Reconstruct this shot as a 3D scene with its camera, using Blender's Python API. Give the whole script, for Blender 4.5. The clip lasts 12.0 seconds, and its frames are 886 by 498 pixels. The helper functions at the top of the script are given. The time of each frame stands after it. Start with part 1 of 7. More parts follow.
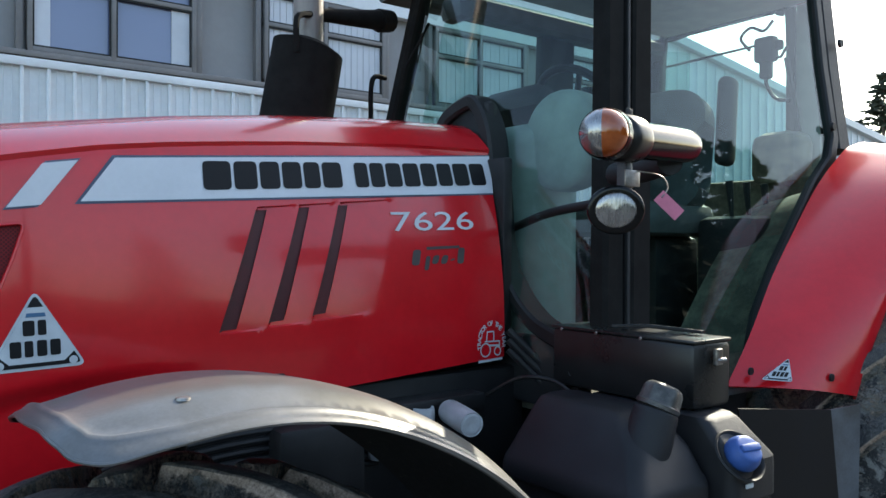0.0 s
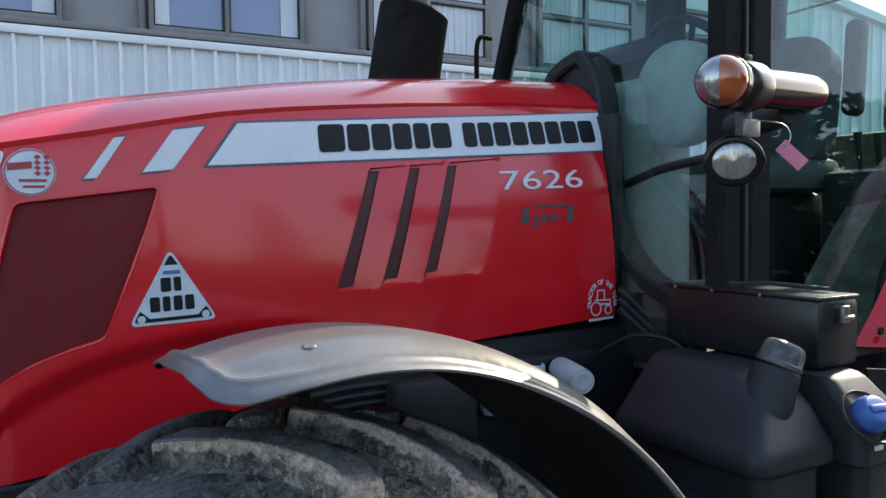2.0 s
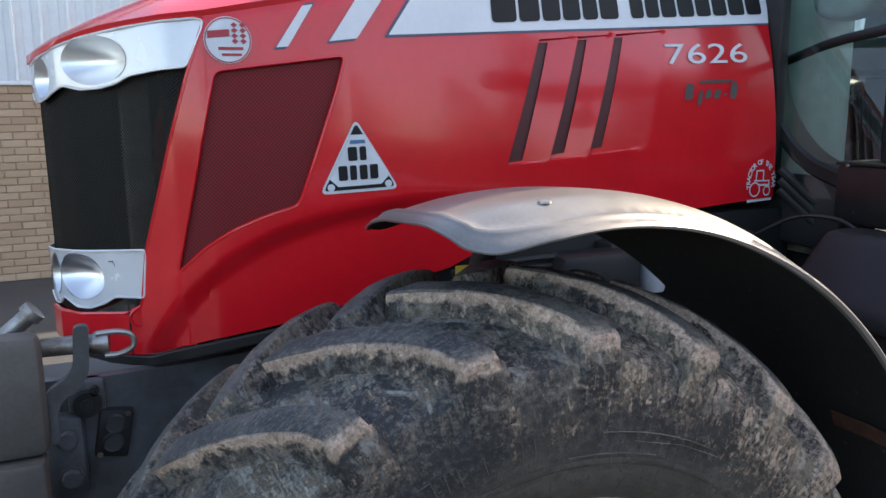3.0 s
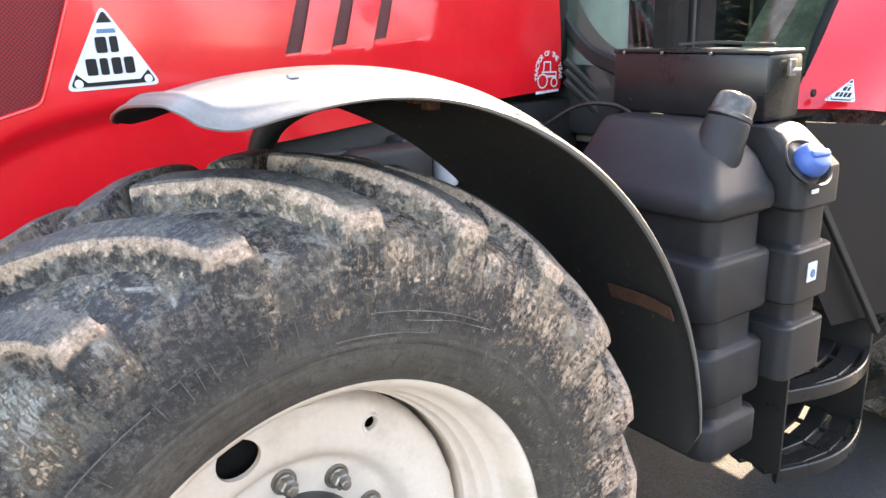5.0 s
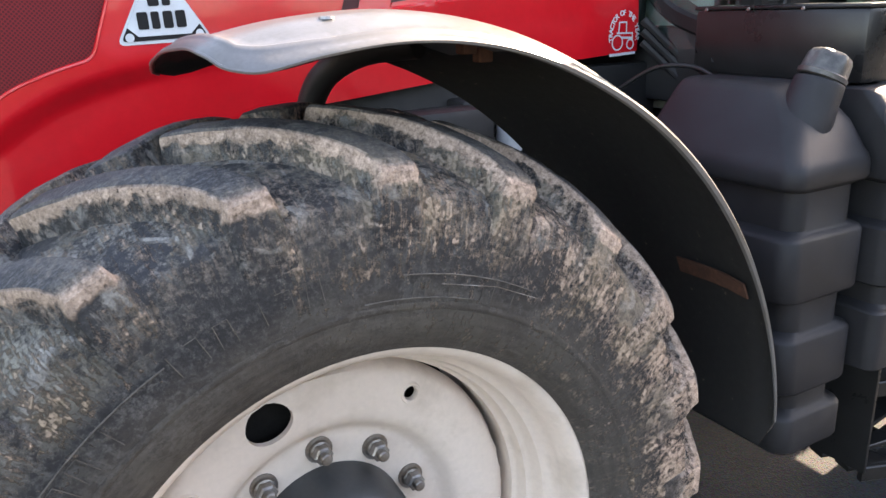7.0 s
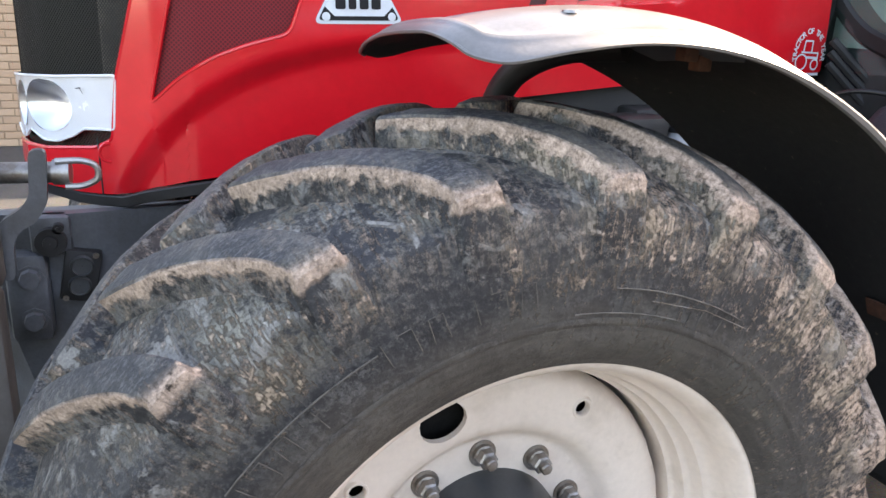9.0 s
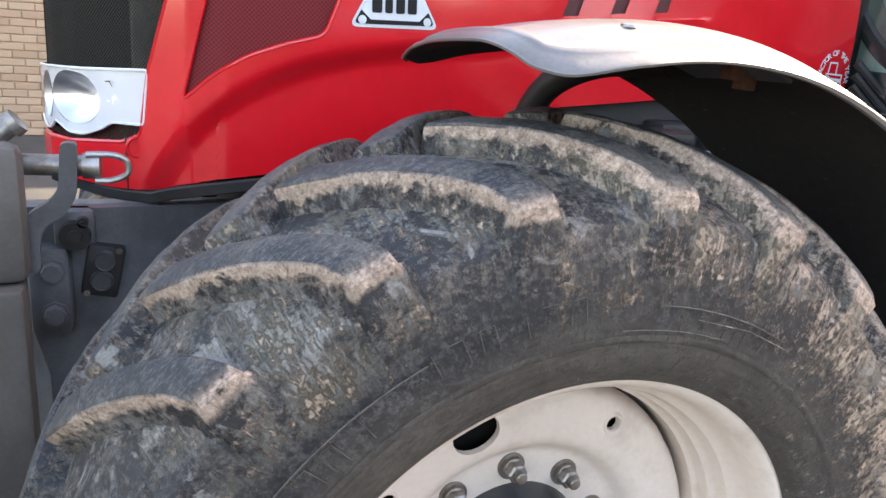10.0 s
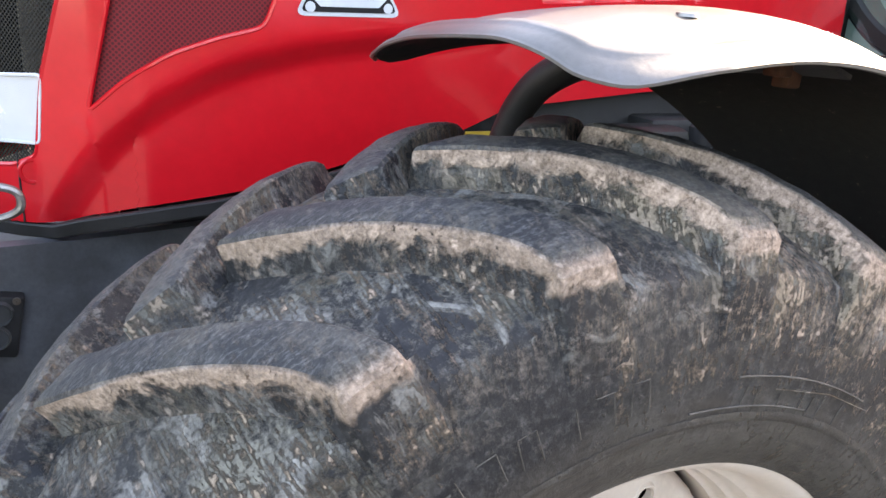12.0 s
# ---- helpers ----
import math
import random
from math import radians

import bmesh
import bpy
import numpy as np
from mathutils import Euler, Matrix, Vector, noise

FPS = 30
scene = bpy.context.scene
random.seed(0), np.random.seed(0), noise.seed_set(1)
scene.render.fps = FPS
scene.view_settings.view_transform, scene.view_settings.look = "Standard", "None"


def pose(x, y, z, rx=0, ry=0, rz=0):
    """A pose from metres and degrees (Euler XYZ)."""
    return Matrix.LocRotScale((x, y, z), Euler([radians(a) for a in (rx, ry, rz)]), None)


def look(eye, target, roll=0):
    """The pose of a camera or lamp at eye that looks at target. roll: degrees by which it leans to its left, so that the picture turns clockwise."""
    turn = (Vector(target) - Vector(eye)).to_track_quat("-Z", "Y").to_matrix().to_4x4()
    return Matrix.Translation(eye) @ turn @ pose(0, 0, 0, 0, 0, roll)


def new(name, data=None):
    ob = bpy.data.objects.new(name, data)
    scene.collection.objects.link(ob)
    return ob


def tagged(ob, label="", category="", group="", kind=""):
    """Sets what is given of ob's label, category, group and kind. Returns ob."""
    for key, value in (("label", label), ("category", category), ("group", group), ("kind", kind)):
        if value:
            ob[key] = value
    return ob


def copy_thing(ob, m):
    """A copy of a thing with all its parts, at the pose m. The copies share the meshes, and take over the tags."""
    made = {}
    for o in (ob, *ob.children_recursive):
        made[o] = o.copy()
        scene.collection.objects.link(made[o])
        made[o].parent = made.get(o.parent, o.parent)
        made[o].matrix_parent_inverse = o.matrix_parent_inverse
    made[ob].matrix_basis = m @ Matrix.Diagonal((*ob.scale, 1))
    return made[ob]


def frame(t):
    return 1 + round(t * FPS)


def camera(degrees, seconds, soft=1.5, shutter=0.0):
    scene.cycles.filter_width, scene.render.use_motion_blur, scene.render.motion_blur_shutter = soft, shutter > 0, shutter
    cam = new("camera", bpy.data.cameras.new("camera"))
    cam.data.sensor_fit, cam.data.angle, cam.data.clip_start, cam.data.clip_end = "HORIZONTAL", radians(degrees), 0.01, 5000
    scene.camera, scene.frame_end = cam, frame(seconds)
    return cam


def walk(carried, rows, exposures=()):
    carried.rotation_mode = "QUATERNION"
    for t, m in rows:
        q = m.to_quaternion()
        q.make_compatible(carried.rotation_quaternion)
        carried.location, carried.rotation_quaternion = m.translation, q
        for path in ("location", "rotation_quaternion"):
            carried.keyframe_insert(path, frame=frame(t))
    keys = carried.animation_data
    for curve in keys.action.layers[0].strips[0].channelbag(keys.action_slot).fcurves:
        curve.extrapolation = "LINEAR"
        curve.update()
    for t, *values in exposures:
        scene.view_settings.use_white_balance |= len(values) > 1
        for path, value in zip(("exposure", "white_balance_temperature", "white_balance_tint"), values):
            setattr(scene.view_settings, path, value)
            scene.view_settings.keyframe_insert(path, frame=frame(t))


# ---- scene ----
cam = camera(59.9, 12.0)
PATH = [
    (0, (0.054, 0.021, 1.739), (1.243, 1.629, 1.73), 0.2),
    (0.5, (0.094, 0.033, 1.732), (1.226, 1.682, 1.735), 0.5),
    (1, (0.107, 0.012, 1.733), (1.198, 1.688, 1.715), -0.2),
    (1.5, (0.101, -0.003, 1.734), (1.168, 1.688, 1.685), -0.8),
    (2, (0.034, 0.014, 1.719), (0.993, 1.767, 1.623), -0.7),
    (2.5, (-0.081, 0.051, 1.698), (0.701, 1.884, 1.53), 0.2),
    (3, (-0.189, 0.105, 1.661), (0.585, 1.915, 1.307), -0.7),
    (3.2, (-0.22, 0.111, 1.635), (0.594, 1.888, 1.208), -0.7),
    (4.8, (-0.114, 0.101, 1.587), (0.988, 1.681, 1.047), -0.9),
    (5, (-0.072, 0.09, 1.586), (1.044, 1.654, 1.03), -1.6),
    (5.5, (0.04, 0.094, 1.569), (1.178, 1.621, 0.958), -4.1),
    (6, (0.1, 0.101, 1.552), (1.253, 1.609, 0.922), -3.6),
    (6.5, (0.075, 0.114, 1.545), (1.175, 1.668, 0.931), -2.6),
    (7, (0.017, 0.118, 1.535), (0.943, 1.785, 0.933), -2.0),
    (7.5, (-0.019, 0.135, 1.525), (0.792, 1.857, 0.911), -0.8),
    (7.7, (-0.029, 0.137, 1.522), (0.747, 1.876, 0.91), -0.4),
    (9.3, (-0.134, 0.244, 1.528), (0.606, 2.002, 0.926), 3.1),
    (9.5, (-0.147, 0.249, 1.528), (0.606, 2.002, 0.928), 3.7),
    (10, (-0.176, 0.265, 1.526), (0.573, 2.023, 0.934), 4.8),
    (10.5, (-0.186, 0.275, 1.538), (0.556, 2.039, 0.958), 5.2),
    (11, (-0.198, 0.302, 1.534), (0.615, 2.036, 0.957), 5.0),
    (11.5, (-0.181, 0.418, 1.514), (0.701, 2.113, 0.924), 5.6),
    (12, (-0.144, 0.531, 1.528), (0.76, 2.201, 0.902), 4.1),
]
# the picture brightens as the camera turns to the dark wheel
EXPOSURES = [(0.0, 1.60, 6800, 4), (1.5, 1.60, 6800, 4), (2.5, 1.82, 7100, 12), (3.2, 2.2, 7800, 14), (4.8, 3.54, 8800, 16), (6.0, 3.68, 8800, 16), (6.6, 3.14, 8600, 18), (7.0, 2.94, 8400, 18), (7.7, 2.98, 8400, 18), (9.3, 3.11, 8600, 18), (10.5, 3.12, 8600, 18), (12.0, 3.20, 8600, 18)]
walk(cam, [(t, look(eye, target, roll)) for t, eye, target, roll in PATH], EXPOSURES)


# ---- world and sun ----
SUN = Vector((0.804, 0.200, 0.559)).normalized()
world = bpy.data.worlds.new("world")
scene.world = world
world.use_nodes = True
wn = world.node_tree
sky = wn.nodes.new("ShaderNodeTexSky")
sky.sky_type = "NISHITA"
sky.sun_disc = False
sky.sun_elevation = math.asin(SUN.z)
sky.sun_rotation = math.atan2(SUN.x, SUN.y)
sky.air_density, sky.dust_density = 1.0, 1.5
wn.links.new(sky.outputs[0], wn.nodes["Background"].inputs[0])
wn.nodes["Background"].inputs[1].default_value = 0.15
sun = new("sun", bpy.data.lights.new("sun", "SUN"))
sun.data.energy, sun.data.angle, sun.data.color = 3.2, radians(0.5), (1.0, 0.94, 0.84)
sun.matrix_world = look((0, 0, 30), Vector((0, 0, 30)) - SUN)


# ---- materials ----
def nodes_of(name):
    m = bpy.data.materials.new(name)
    m.use_nodes = True
    return m, m.node_tree, m.node_tree.nodes["Principled BSDF"]


def surface(name, col, rough=0.5, metal=0.0, scale=8.0, vary=0.25, fine=120.0, bump=0.15, col2=None, spread=(0.4, 0.65), coat=0.0, rough_vary=0.12, stretch=(1, 1, 1), spec=0.5):
    """A painted, plastic or metal surface: base colour varied by a coarse and a fine noise, uneven gloss and a fine relief."""
    m, t, b = nodes_of(name)
    n, link = t.nodes, t.links.new
    co = n.new("ShaderNodeTexCoord")
    mp = n.new("ShaderNodeMapping")
    mp.inputs["Scale"].default_value = stretch
    link(co.outputs["Object"], mp.inputs[0])
    big, small = n.new("ShaderNodeTexNoise"), n.new("ShaderNodeTexNoise")
    for tex, sc, det in ((big, scale, 6), (small, fine, 3)):
        tex.inputs["Scale"].default_value, tex.inputs["Detail"].default_value = sc, det
        tex.inputs["Roughness"].default_value = 0.62
        link(mp.outputs[0], tex.inputs["Vector"])
    ramp = n.new("ShaderNodeValToRGB")
    ramp.color_ramp.elements[0].position, ramp.color_ramp.elements[1].position = spread
    c2 = col2 or tuple(c * (1 - vary) for c in col)
    ramp.color_ramp.elements[0].color, ramp.color_ramp.elements[1].color = (*c2, 1), (*col, 1)
    link(big.outputs[0], ramp.inputs[0])
    mix = n.new("ShaderNodeMix")
    mix.data_type, mix.blend_type = "RGBA", "MULTIPLY"
    mix.inputs[0].default_value = min(1.0, vary * 1.2)
    link(ramp.outputs[0], mix.inputs[6])
    link(small.outputs[0], mix.inputs[7])
    gain = n.new("ShaderNodeBrightContrast")
    gain.inputs[1].default_value = 0.0
    link(mix.outputs[2], gain.inputs[0])
    link(gain.outputs[0], b.inputs["Base Color"])
    rr = n.new("ShaderNodeMapRange")
    rr.inputs[3].default_value, rr.inputs[4].default_value = max(0.02, rough - rough_vary), min(1, rough + rough_vary)
    link(big.outputs[0], rr.inputs[0])
    link(rr.outputs[0], b.inputs["Roughness"])
    b.inputs["Metallic"].default_value = metal
    b.inputs["Coat Weight"].default_value = coat
    b.inputs["Coat Roughness"].default_value = 0.05
    b.inputs["Specular IOR Level"].default_value = spec
    if bump:
        bp = n.new("ShaderNodeBump")
        bp.inputs["Strength"].default_value, bp.inputs["Distance"].default_value = bump, 0.002
        link(small.outputs[0], bp.inputs["Height"])
        link(bp.outputs[0], b.inputs["Normal"])
    return m


def clear(name, tint, gloss=0.08, rough=0.0):
    """Thin tinted glazing: light passes straight through, with a mirror film on top that grows at grazing angles."""
    m, t, b = nodes_of(name)
    n, link = t.nodes, t.links.new
    n.remove(b)
    tr, gl, mix = n.new("ShaderNodeBsdfTransparent"), n.new("ShaderNodeBsdfGlossy"), n.new("ShaderNodeMixShader")
    tr.inputs[0].default_value = (*tint, 1)
    gl.inputs["Roughness"].default_value = rough
    lw = n.new("ShaderNodeLayerWeight")
    lw.inputs[0].default_value = 0.5
    pw, add = n.new("ShaderNodeMath"), n.new("ShaderNodeMath")
    pw.operation, add.operation = "POWER", "MULTIPLY_ADD"
    pw.inputs[1].default_value = 4.0
    add.inputs[1].default_value, add.inputs[2].default_value = 0.6, gloss
    link(lw.outputs["Facing"], pw.inputs[0])
    link(pw.outputs[0], add.inputs[0])
    link(add.outputs[0], mix.inputs[0])
    link(tr.outputs[0], mix.inputs[1])
    link(gl.outputs[0], mix.inputs[2])
    link(mix.outputs[0], n["Material Output"].inputs[0])
    return m


RED = surface("red_paint", (0.66, 0.010, 0.018), 0.20, scale=5, vary=0.10, fine=40, bump=0.015, coat=0.32, rough_vary=0.06)
RED_DARK = surface("louvre_shade_red", (0.10, 0.012, 0.015), 0.55, scale=14, vary=0.3, fine=300, bump=0.3)
WHITE_DECAL = surface("silver_white_decal", (0.66, 0.68, 0.72), 0.4, scale=6, vary=0.08, fine=90, bump=0.02)
BLUE_EDGE = surface("blue_grey_pinstripe", (0.06, 0.08, 0.14), 0.45, vary=0.1, bump=0)
BLACK_DECAL = surface("black_vinyl", (0.014, 0.014, 0.016), 0.5, vary=0.2, bump=0.05, spec=0.2)
GREY_DECAL = surface("grey_vinyl", (0.07, 0.06, 0.06), 0.45, vary=0.2, bump=0.05)
BLACK = surface("black_plastic", (0.027, 0.027, 0.028), 0.52, scale=10, vary=0.35, fine=350, bump=0.25, spec=0.3)
TANK = surface("rough_black_polyethylene", (0.030, 0.030, 0.033), 0.44, scale=7, vary=0.3, fine=500, bump=0.45, rough_vary=0.12, spec=0.24)
PAINT_BLACK = surface("black_enamel", (0.022, 0.022, 0.022), 0.3, scale=9, vary=0.3, fine=200, bump=0.1, spec=0.35)
MATT_BLACK = surface("matt_black_coating", (0.022, 0.021, 0.020), 0.85, scale=14, vary=0.35, fine=300, bump=0.3, spec=0.08)
LAMP_BLACK = surface("glossy_black_lamp_plastic", (0.008, 0.008, 0.009), 0.17, scale=9, vary=0.3, fine=200, bump=0.03, spec=0.25)
PIPE = surface("stainless_exhaust", (0.33, 0.285, 0.26), 0.5, metal=0.45, scale=6, vary=0.25, fine=60, bump=0.05, stretch=(1, 1, 0.2))
IRON = surface("grey_black_casting", (0.13, 0.142, 0.16), 0.45, scale=6, vary=0.35, fine=150, bump=0.3, col2=(0.07, 0.072, 0.076))
STEEL = surface("zinc_steel", (0.42, 0.41, 0.40), 0.38, metal=0.8, scale=20, vary=0.3, fine=200, bump=0.15, col2=(0.20, 0.165, 0.135))
CHROME = surface("silvered_reflector", (0.82, 0.83, 0.86), 0.30, metal=1.0, scale=5, vary=0.08, bump=0)
LAMP_WHITE = surface("pearl_lamp_bezel", (0.74, 0.75, 0.78), 0.25, metal=0.15, scale=8, vary=0.08, fine=80, bump=0.02, coat=0.5)
RIM = surface("cream_wheel_paint", (0.72, 0.615, 0.53), 0.42, scale=7, vary=0.14, fine=90, bump=0.05, col2=(0.54, 0.45, 0.37), spread=(0.3, 0.5))
HUB = surface("dark_hub_paint", (0.055, 0.06, 0.064), 0.45, scale=9, vary=0.3, fine=150, bump=0.1)
GUARD = surface("galvanised_mudguard", (0.222, 0.219, 0.219), 0.36, metal=0.5, scale=6, vary=0.25, fine=160, bump=0.08, col2=(0.185, 0.172, 0.152), spread=(0.35, 0.65))
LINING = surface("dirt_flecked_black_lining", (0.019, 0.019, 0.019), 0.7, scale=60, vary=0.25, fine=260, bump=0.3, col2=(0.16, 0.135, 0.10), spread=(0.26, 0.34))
CAP_GREY = surface("dusty_black_cap", (0.045, 0.044, 0.043), 0.36, scale=25, vary=0.35, fine=220, bump=0.3, col2=(0.13, 0.125, 0.115), spread=(0.40, 0.62))
BLUE_CAP = surface("blue_plastic", (0.05, 0.13, 0.42), 0.42, vary=0.2, scale=20, fine=200, bump=0.1)
AMBER = surface("amber_lens", (0.42, 0.085, 0.012), 0.12, vary=0.2, scale=30, bump=0.3, coat=0.8)
LENS = surface("ribbed_clear_lens", (0.42, 0.40, 0.40), 0.16, metal=0.7, scale=25, vary=0.3, fine=60, bump=0.35, stretch=(4, 4, 1), coat=0.8)
PINK = surface("pink_paper_tag", (0.75, 0.22, 0.33), 0.7, vary=0.15, bump=0.1)
STICKER = surface("white_reflective_sticker", (0.62, 0.66, 0.70), 0.4, scale=20, vary=0.12, fine=400, bump=0.05)
STICKER_BLUE = surface("blue_print", (0.06, 0.16, 0.3), 0.45, vary=0.15, bump=0)
LINK_PAINT = surface("brown_grey_linkage_paint", (0.105, 0.098, 0.092), 0.55, scale=5, vary=0.3, fine=120, bump=0.2, col2=(0.065, 0.058, 0.052))
RADIATOR = surface("dusty_radiator_core", (0.26, 0.22, 0.165), 0.8, scale=9, vary=0.4, fine=160, bump=0.3, col2=(0.12, 0.10, 0.08))
RED_PRINT = surface("red_print", (0.45, 0.03, 0.05), 0.5, vary=0.2, bump=0)
YELLOW = surface("yellow_label", (0.6, 0.42, 0.05), 0.5, vary=0.3, bump=0)
DUSTY = surface("dusty_olive_trim", (0.25, 0.232, 0.160), 0.8, scale=14, vary=0.55, fine=60, bump=0.4, col2=(0.11, 0.104, 0.075))
SEAT = surface("grey_seat_cloth", (0.11, 0.12, 0.12), 0.8, scale=12, vary=0.3, fine=120, bump=0.1)
TRIM_GREY = surface("grey_cab_trim", (0.42, 0.44, 0.41), 0.6, scale=9, vary=0.2, fine=300, bump=0.2)
SCUFF = surface("scuffed_rubber_edge", (0.15, 0.135, 0.118), 0.8, scale=40, vary=0.5, fine=300, bump=0.2, col2=(0.07, 0.062, 0.055))
CAN = surface("white_filter_can", (0.56, 0.57, 0.58), 0.35, scale=12, vary=0.2, bump=0.05)
GLASS = clear("green_tinted_cab_glass", (0.62, 0.80, 0.76), 0.05)
LAMP_GLASS = clear("clear_lamp_cover", (0.93, 0.94, 0.95), 0.03)
CLAD = surface("pale_blue_grey_cladding", (0.84, 0.86, 0.885), 0.45, scale=1.2, vary=0.14, fine=12, bump=0.03)
PANEL = surface("grey_infill_panel", (0.30, 0.29, 0.295), 0.55, scale=1.0, vary=0.12, fine=14, bump=0.03)
FRAME = surface("grey_brown_window_frame", (0.23, 0.215, 0.215), 0.45, scale=2.0, vary=0.2, fine=30, bump=0.05)
BLIND = surface("pale_blind", (0.66, 0.68, 0.74), 0.7, scale=1.5, vary=0.1, fine=8, bump=0.05)
MORTAR = surface("mortar", (0.45, 0.325, 0.22), 0.9, scale=12, vary=0.25, fine=120, bump=0.4)


def pane_material():
    m, t, b = nodes_of("window_glass")
    b.inputs["Base Color"].default_value = (0.16, 0.19, 0.32, 1)
    b.inputs["Roughness"].default_value = 0.04
    b.inputs["Specular IOR Level"].default_value = 0.9
    nz = t.nodes.new("ShaderNodeTexNoise")
    nz.inputs["Scale"].default_value = 1.3
    bp = t.nodes.new("ShaderNodeBump")
    bp.inputs["Strength"].default_value, bp.inputs["Distance"].default_value = 0.04, 0.02
    t.links.new(nz.outputs[0], bp.inputs["Height"])
    t.links.new(bp.outputs[0], b.inputs["Normal"])
    return m


PANE = pane_material()


def brick_material():
    m, t, b = nodes_of("buff_brick")
    n, link = t.nodes, t.links.new
    info, ramp = n.new("ShaderNodeObjectInfo"), n.new("ShaderNodeValToRGB")
    ramp.color_ramp.elements[0].color, ramp.color_ramp.elements[1].color = (0.45, 0.295, 0.19, 1), (0.55, 0.385, 0.26, 1)
    geo = n.new("ShaderNodeNewGeometry")
    add = n.new("ShaderNodeMath")
    add.operation = "FRACT"
    s = n.new("ShaderNodeMath")
    link(info.outputs["Random"], s.inputs[0])
    link(geo.outputs["Random Per Island"], s.inputs[1])
    link(s.outputs[0], add.inputs[0])
    link(add.outputs[0], ramp.inputs[0])
    nz = n.new("ShaderNodeTexNoise")
    nz.inputs["Scale"].default_value, nz.inputs["Detail"].default_value = 60, 5
    mix = n.new("ShaderNodeMix")
    mix.data_type, mix.blend_type = "RGBA", "MULTIPLY"
    mix.inputs[0].default_value = 0.35
    link(ramp.outputs[0], mix.inputs[6])
    link(nz.outputs[0], mix.inputs[7])
    link(mix.outputs[2], b.inputs["Base Color"])
    b.inputs["Roughness"].default_value = 0.9
    bp = n.new("ShaderNodeBump")
    bp.inputs["Strength"].default_value, bp.inputs["Distance"].default_value = 0.5, 0.004
    link(nz.outputs[0], bp.inputs["Height"])
    link(bp.outputs[0], b.inputs["Normal"])
    return m


BRICK = brick_material()


def asphalt_material():
    m, t, b = nodes_of("asphalt")
    n, link = t.nodes, t.links.new
    co = n.new("ShaderNodeTexCoord")
    big, mid, fine = (n.new("ShaderNodeTexNoise") for _ in range(3))
    for tex, sc in ((big, 0.35), (mid, 3.0), (fine, 140.0)):
        tex.inputs["Scale"].default_value, tex.inputs["Detail"].default_value = sc, 6
        link(co.outputs["Object"], tex.inputs["Vector"])
    vor = n.new("ShaderNodeTexVoronoi")
    vor.inputs["Scale"].default_value = 170
    link(co.outputs["Object"], vor.inputs["Vector"])
    ramp = n.new("ShaderNodeValToRGB")
    ramp.color_ramp.elements[0].color, ramp.color_ramp.elements[1].color = (0.035, 0.036, 0.037, 1), (0.085, 0.083, 0.078, 1)
    ramp.color_ramp.elements[0].position, ramp.color_ramp.elements[1].position = 0.3, 0.7
    mixv = n.new("ShaderNodeMath")
    mixv.operation = "MULTIPLY_ADD"
    mixv.inputs[1].default_value = 0.5
    link(mid.outputs[0], mixv.inputs[0])
    half = n.new("ShaderNodeMath")
    half.operation = "MULTIPLY"
    half.inputs[1].default_value = 0.5
    link(big.outputs[0], half.inputs[0])
    link(half.outputs[0], mixv.inputs[2])
    link(mixv.outputs[0], ramp.inputs[0])
    mul = n.new("ShaderNodeMix")
    mul.data_type, mul.blend_type = "RGBA", "MULTIPLY"
    mul.inputs[0].default_value = 0.6
    link(ramp.outputs[0], mul.inputs[6])
    link(vor.outputs["Color"], mul.inputs[7])
    link(mul.outputs[2], b.inputs["Base Color"])
    b.inputs["Roughness"].default_value = 0.85
    bp = n.new("ShaderNodeBump")
    bp.inputs["Strength"].default_value, bp.inputs["Distance"].default_value = 0.6, 0.004
    link(vor.outputs["Distance"], bp.inputs["Height"])
    link(bp.outputs[0], b.inputs["Normal"])
    return m


ASPHALT = asphalt_material()


